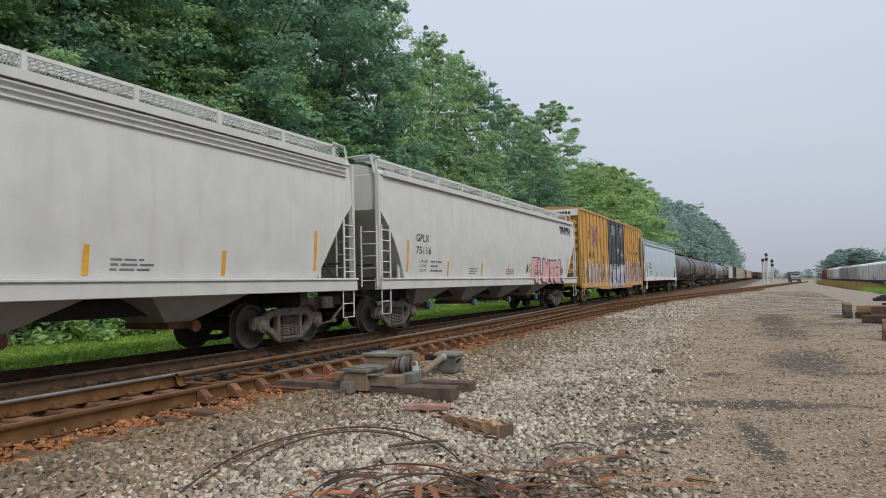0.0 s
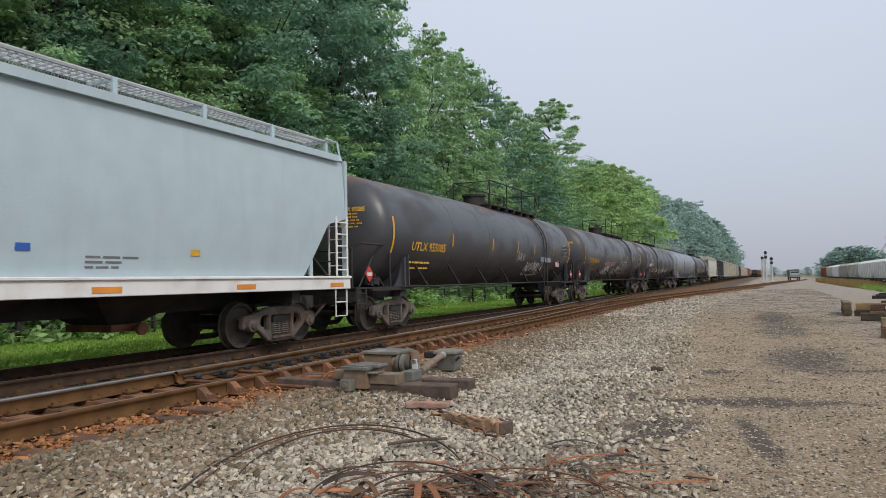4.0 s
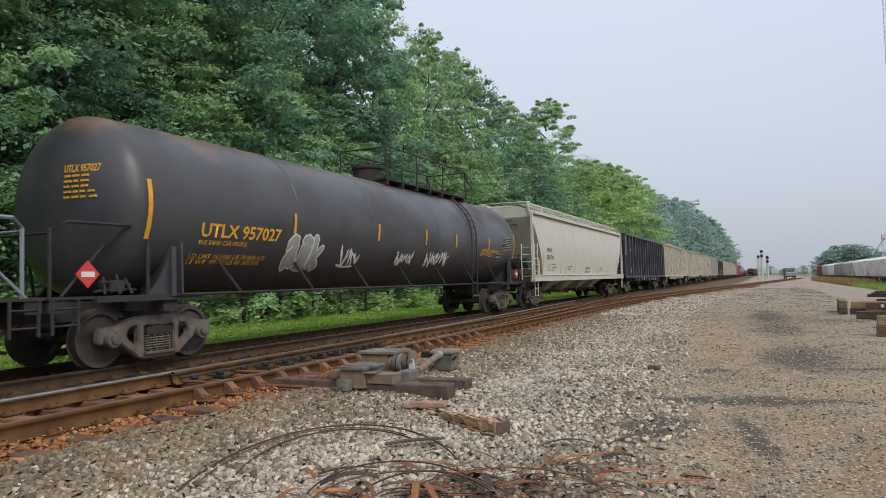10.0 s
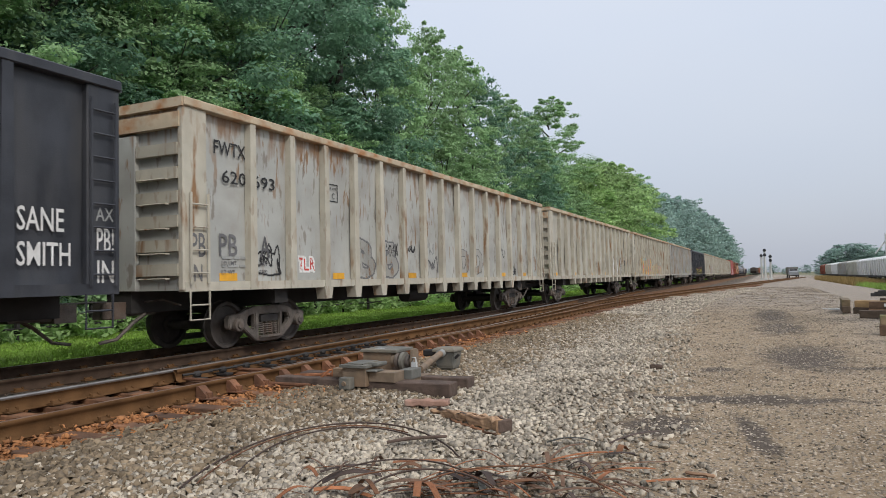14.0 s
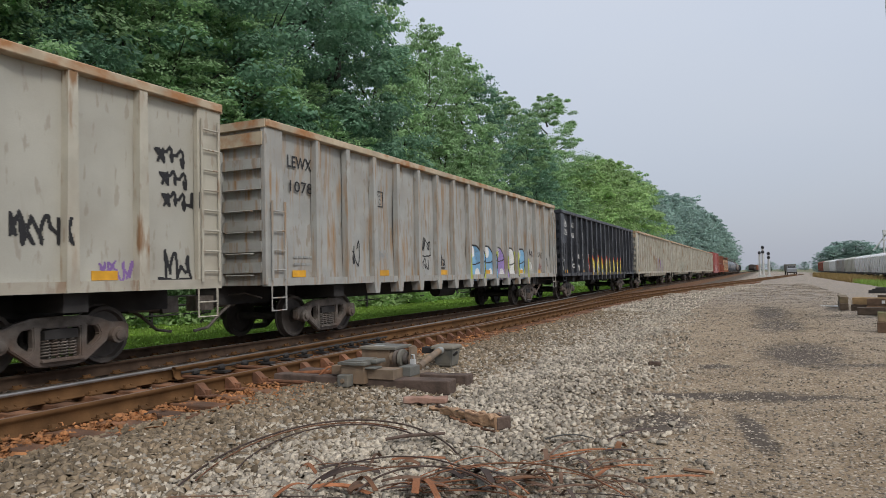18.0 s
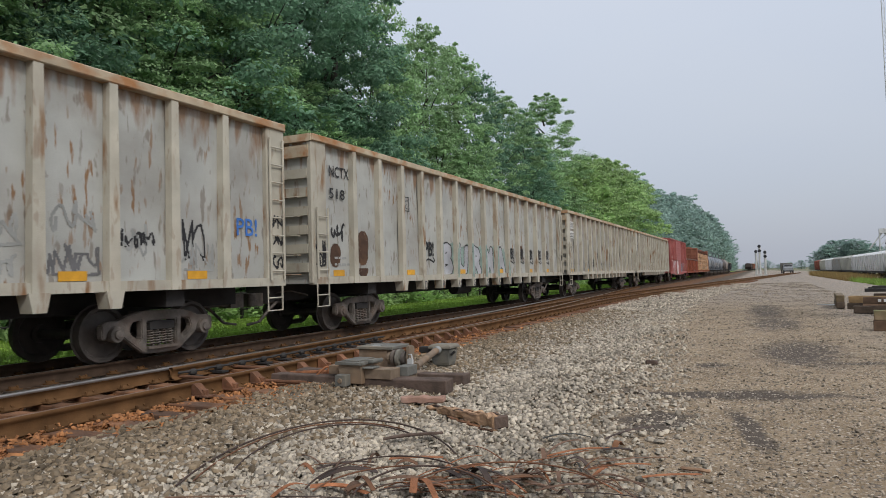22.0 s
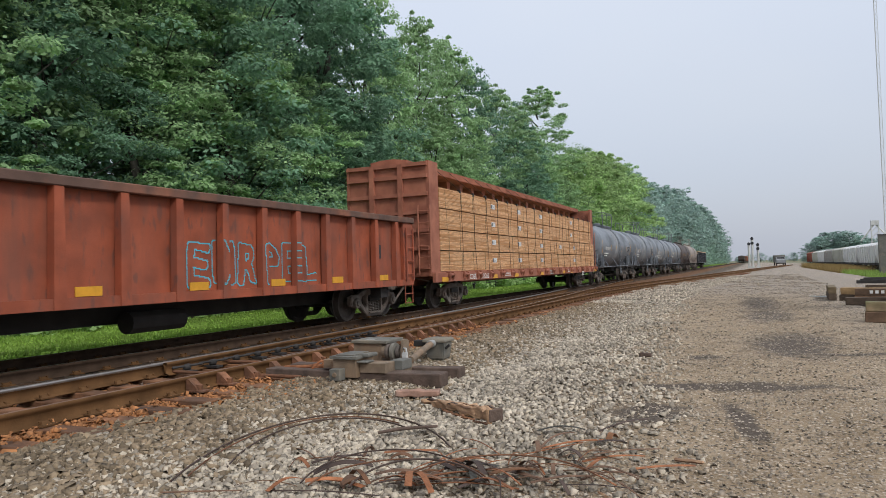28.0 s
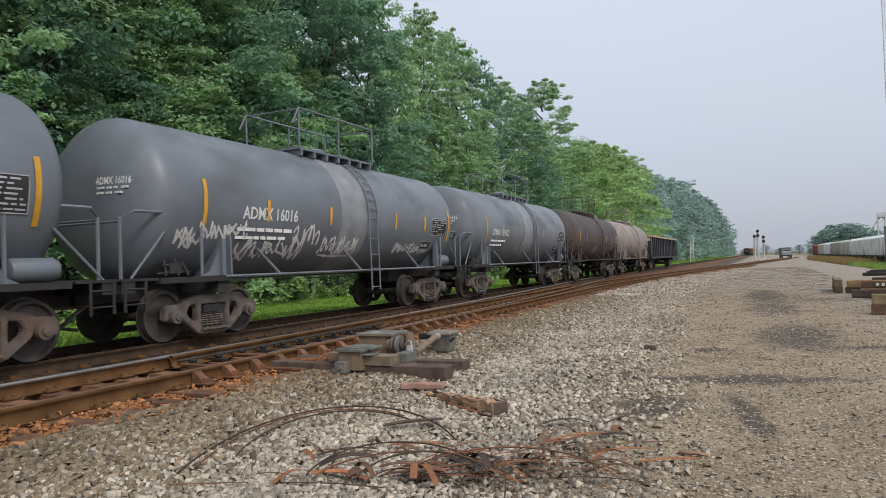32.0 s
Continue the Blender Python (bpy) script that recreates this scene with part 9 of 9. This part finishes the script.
def parked(name, x, y, turn, ln, paint, label, z1=4.0, tall=1.2):
    ob = thing(name, label, "railway car", "cars parked beyond the yard", at=(x, y, float(ground_z(x, y)) + 0.02), turn=turn)
    L = ln / 2
    bm = bmesh.new()
    loft(bm, [(tall, 1.5, -L + 1.2, L - 1.2), (2.2, 1.58, -L + 0.2, L - 0.2), (z1 - 0.5, 1.56, -L + 0.2, L - 0.2), (z1 - 0.2, 1.2, -L + 0.2, L - 0.2), (z1, 0.4, -L + 0.3, L - 0.3)])
    part("body", bm, paint, ob, smooth=30)
    bm = bmesh.new()
    box(bm, -1.6, 1.6, -L, L, tall - 0.25, tall)
    part("side_sill", bm, M["under"], ob)
    for i in range(9):
        q = -L + 0.3 + i * (ln - 0.6) / 8
        for s in (-1.6, 1.6):
            part("side_post", shared(f"side_post|p{z1}{paint.name}", lambda b: box(b, -0.04, 0.04, -0.06, 0.06, tall, z1 - 0.4), paint), None, ob, at=(s, q, 0))
    for s in (-1, 1):
        b = part("truck", BO, None, ob, at=(0, s * (L - 2.2), 0))
        for t in (0, 180):
            part("side_frame", SF, None, b, turn=t)
        for q in (-0.93, 0.93):
            part("wheelset", WS, None, b, at=(0, q, 0.457))
    return ob


for yc, paint, nm, lab in ((101, "white", "covered_hopper_car", "white covered hopper car parked on a siding"), (120, "white", "covered_hopper_car", "white covered hopper car parked on a siding"), (139, "white", "covered_hopper_car", "white covered hopper car parked on a siding"), (158, "hop_cream", "covered_hopper_car", "cream covered hopper car parked on a siding"), (177, "gon_rust", "boxcar", "tan boxcar parked on a siding"), (196, "white", "covered_hopper_car", "white covered hopper car parked on a siding"), (215, "hop_cream", "boxcar", "cream boxcar parked on a siding"), (236, "gon_red", "boxcar", "red-brown boxcar parked on a siding")):
    parked(nm, 16.7, yc, 0, 18.5, M[paint], lab, 4.1)
for i, (p, yc) in enumerate((("tank_brown", 470), ("rust", 492), ("cb_red", 514), ("gon_rust", 536), ("rust", 558))):
    parked("boxcar", -7.0 + (yc - 470) * 0.03, yc, -2, 18.5, M[p], "distant red-brown boxcar standing on a far track", 4.6)
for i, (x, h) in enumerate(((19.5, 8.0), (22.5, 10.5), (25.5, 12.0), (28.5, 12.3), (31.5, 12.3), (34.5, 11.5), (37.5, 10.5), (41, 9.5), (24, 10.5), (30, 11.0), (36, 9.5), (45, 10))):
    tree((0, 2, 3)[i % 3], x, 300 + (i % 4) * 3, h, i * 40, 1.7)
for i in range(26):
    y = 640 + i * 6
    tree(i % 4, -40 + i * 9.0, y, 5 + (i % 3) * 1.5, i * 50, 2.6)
blades(12000, 9.2, 13.0, 96, 168, 0.85, M["dry"], "dry_weeds", "tall straw-coloured weeds along the siding", 1.0)
blades(3500, 9.5, 14.0, 72, 96, 0.5, M["grass"], "green_weeds", "green weeds beside the siding", 1.0)
# service truck far down the yard road
tk = thing("service_truck", "grey service truck standing far down the yard road", "truck", at=(5.9, 190, -0.06), turn=4)
bm = bmesh.new()
box(bm, -1.2, 1.2, 0.9, 5.2, 0.9, 2.6)
bev(bm, 0.06)
part("box_body", bm, M["mach2"], tk)
bm = bmesh.new()
loft(bm, [(0.55, 1.05, -1.1, 0.9), (1.35, 1.05, -1.1, 0.9), (2.15, 0.92, -0.35, 0.85)])
bev(bm, 0.05)
part("cab", bm, M["tank_band"], tk)
bm = bmesh.new()
prism(bm, [(-1.02, 1.40), (-0.98, 1.42), (-0.42, 2.08), (-0.46, 2.08)], -0.85, 0.85)
part("windscreen", bm, M["glass_dark"], tk)
bm = bmesh.new()
box(bm, -1.1, 1.1, -1.25, -1.1, 0.45, 0.72)
part("bumper", bm, M["under"], tk)
for q in (-0.55, 3.9):
    for sx in (-1.0, 1.0):
        bm = bmesh.new()
        lathe(bm, [(sx - 0.12, 0.2), (sx - 0.12, 0.45), (sx + 0.12, 0.45), (sx + 0.12, 0.2)], "x", 16, (0, q, 0.45))
        part("wheel", bm, M["under"], tk)
# grain elevator leg with its spouts
el = thing("grain_elevator", "white grain elevator leg with slanting spouts, far off", "grain elevator", at=(28.9, 210, -0.6))
bm = bmesh.new()
for q in (-0.8, 0.8):
    box(bm, q - 0.12, q + 0.12, -0.4, 0.4, 0, 10.5)
for i in range(6):
    tube(bm, [(-0.8, 0, 1 + i * 1.5), (0.8, 0, 2.5 + i * 1.5)], 0.08, 5)
box(bm, -0.9, 0.9, -0.6, 0.6, 10.2, 11.4)
part("leg", bm, M["silver_paint"], el)
for k, (dx, z) in enumerate(((-3.2, 6.2), (4.5, 5.0))):
    bm = bmesh.new()
    tube(bm, [(0, 0, 10.6), (dx, 0, z)], 0.18, 8)
    part("spout", bm, M["silver_paint"], el)
bm = bmesh.new()
lathe(bm, [(0, 2.6), (5.0, 2.6), (6.3, 0.5)], "z", 24, (6.0, 6, 0))
part("bin", bm, M["white"], el)
# tall lattice radio mast
rmast = thing("radio_mast", "tall thin lattice radio mast", "radio mast", at=(22.4, 150, -0.6))
for a in range(3):
    bm = bmesh.new()
    c, s = 0.3 * math.cos(a * 2.094), 0.3 * math.sin(a * 2.094)
    tube(bm, [(c, s, 0), (c, s, 60)], 0.04, 5)
    part("mast_leg", bm, M["silver_paint"], rmast)
bm = bmesh.new()
for i in range(70):
    for a in range(3):
        p, q = a * 2.094, (a + 1) * 2.094
        tube(bm, [(0.3 * math.cos(p), 0.3 * math.sin(p), i * 0.85), (0.3 * math.cos(q), 0.3 * math.sin(q), i * 0.85 + 0.85)], 0.022, 4)
part("mast_lacing", bm, M["silver_paint"], rmast)
# small trailer-like dark box by the stack, seen at the yard's edge
shed = thing("equipment_cabinet", "tall dark grey equipment cabinet beside the siding", "cabinet", at=(11.4, 77, -0.55), turn=-6)
bm = bmesh.new()
box(bm, -0.6, 0.6, -0.5, 0.5, 0, 4.0)
bev(bm, 0.03)
part("case", bm, M["mach2"], shed)
bm = bmesh.new()
box(bm, -0.65, 0.65, -0.55, 0.55, 4.0, 4.08)
part("roof", bm, M["under"], shed)
bm = bmesh.new()
box(bm, -0.5, 0.5, -0.52, -0.505, 0.15, 2.75)
part("door", bm, M["mach2"], shed)
# a branch of a roadside tree that hangs in at the edge
rtree = thing("roadside_tree", "leafy roadside tree with hanging twigs", "tree", at=(6.15, 22.0, -0.08))
bm = bmesh.new()
tube(bm, [(0, 0, 0), (0.1, 0, 3), (-0.1, 0.1, 7)], [0.25, 0.2, 0.08], 8)
for k, (dx, z) in enumerate(((-2.0, 6.2), (-2.2, 5.0), (-1.9, 4.0), (1.8, 5), (1.5, 6.5), (0.2, 8))):
    tube(bm, [(0, 0, z - 1.2), (dx * 0.5, 0, z), (dx, 0.1, z - 0.2)], [0.07, 0.05, 0.01], 5)
part("trunk", bm, M["bark"], rtree)
r = random.Random(4)
cs = [(r.uniform(-2.2, 2.2), r.uniform(-1.6, 1.6), r.uniform(3.2, 8.6)) for _ in range(44)]
v, f = leaf_cloud(cs, [r.uniform(0.3, 0.6) for _ in cs], 60, 0.09, 5)
part("crown", from_arrays("crown", v, f, M["leaf"]), None, rtree)

# ---- what moves ----
# seconds and metres run since the start
RUN = ((0, 0.0), (4, 62.11), (8, 124.33), (12, 186.67), (16, 249.10), (20, 311.64), (24, 374.31), (28, 437.03), (32, 499.74))


def run_at(t):
    for (a, p), (b, q) in zip(RUN, RUN[1:]):
        if t <= b:
            return p + (q - p) * (t - a) / (b - a)


def motions():
    for car, s in CARS:
        walk(car, [(t, pose(MAIN_X, s - q, RAIL_Z)) for t, q in RUN])
    for ob in BUNDLES:
        walk(ob, [(t, pose(MAIN_X, CB_MID - q, RAIL_Z)) for t, q in RUN])
    # each wheelset rolls while its car passes before the camera
    for ob, s, off in WHEELSETS:
        times = [k / FPS for k in range(0, 32 * FPS + 1) if 2.0 < s - run_at(k / FPS) < 34.0]
        if not times:
            walk(ob, [(0, pose(0, off, 0.457)), (32, pose(0, off, 0.457))])
            continue
        rows = [(t, pose(0, off, 0.457, math.degrees(run_at(t) - run_at(times[0])) / 0.457)) for t in times]
        if times[0] > 0:
            rows.insert(0, (0, rows[0][1]))
        if times[-1] < 32:
            rows.append((32, rows[-1][1]))
        walk(ob, rows)


motions()
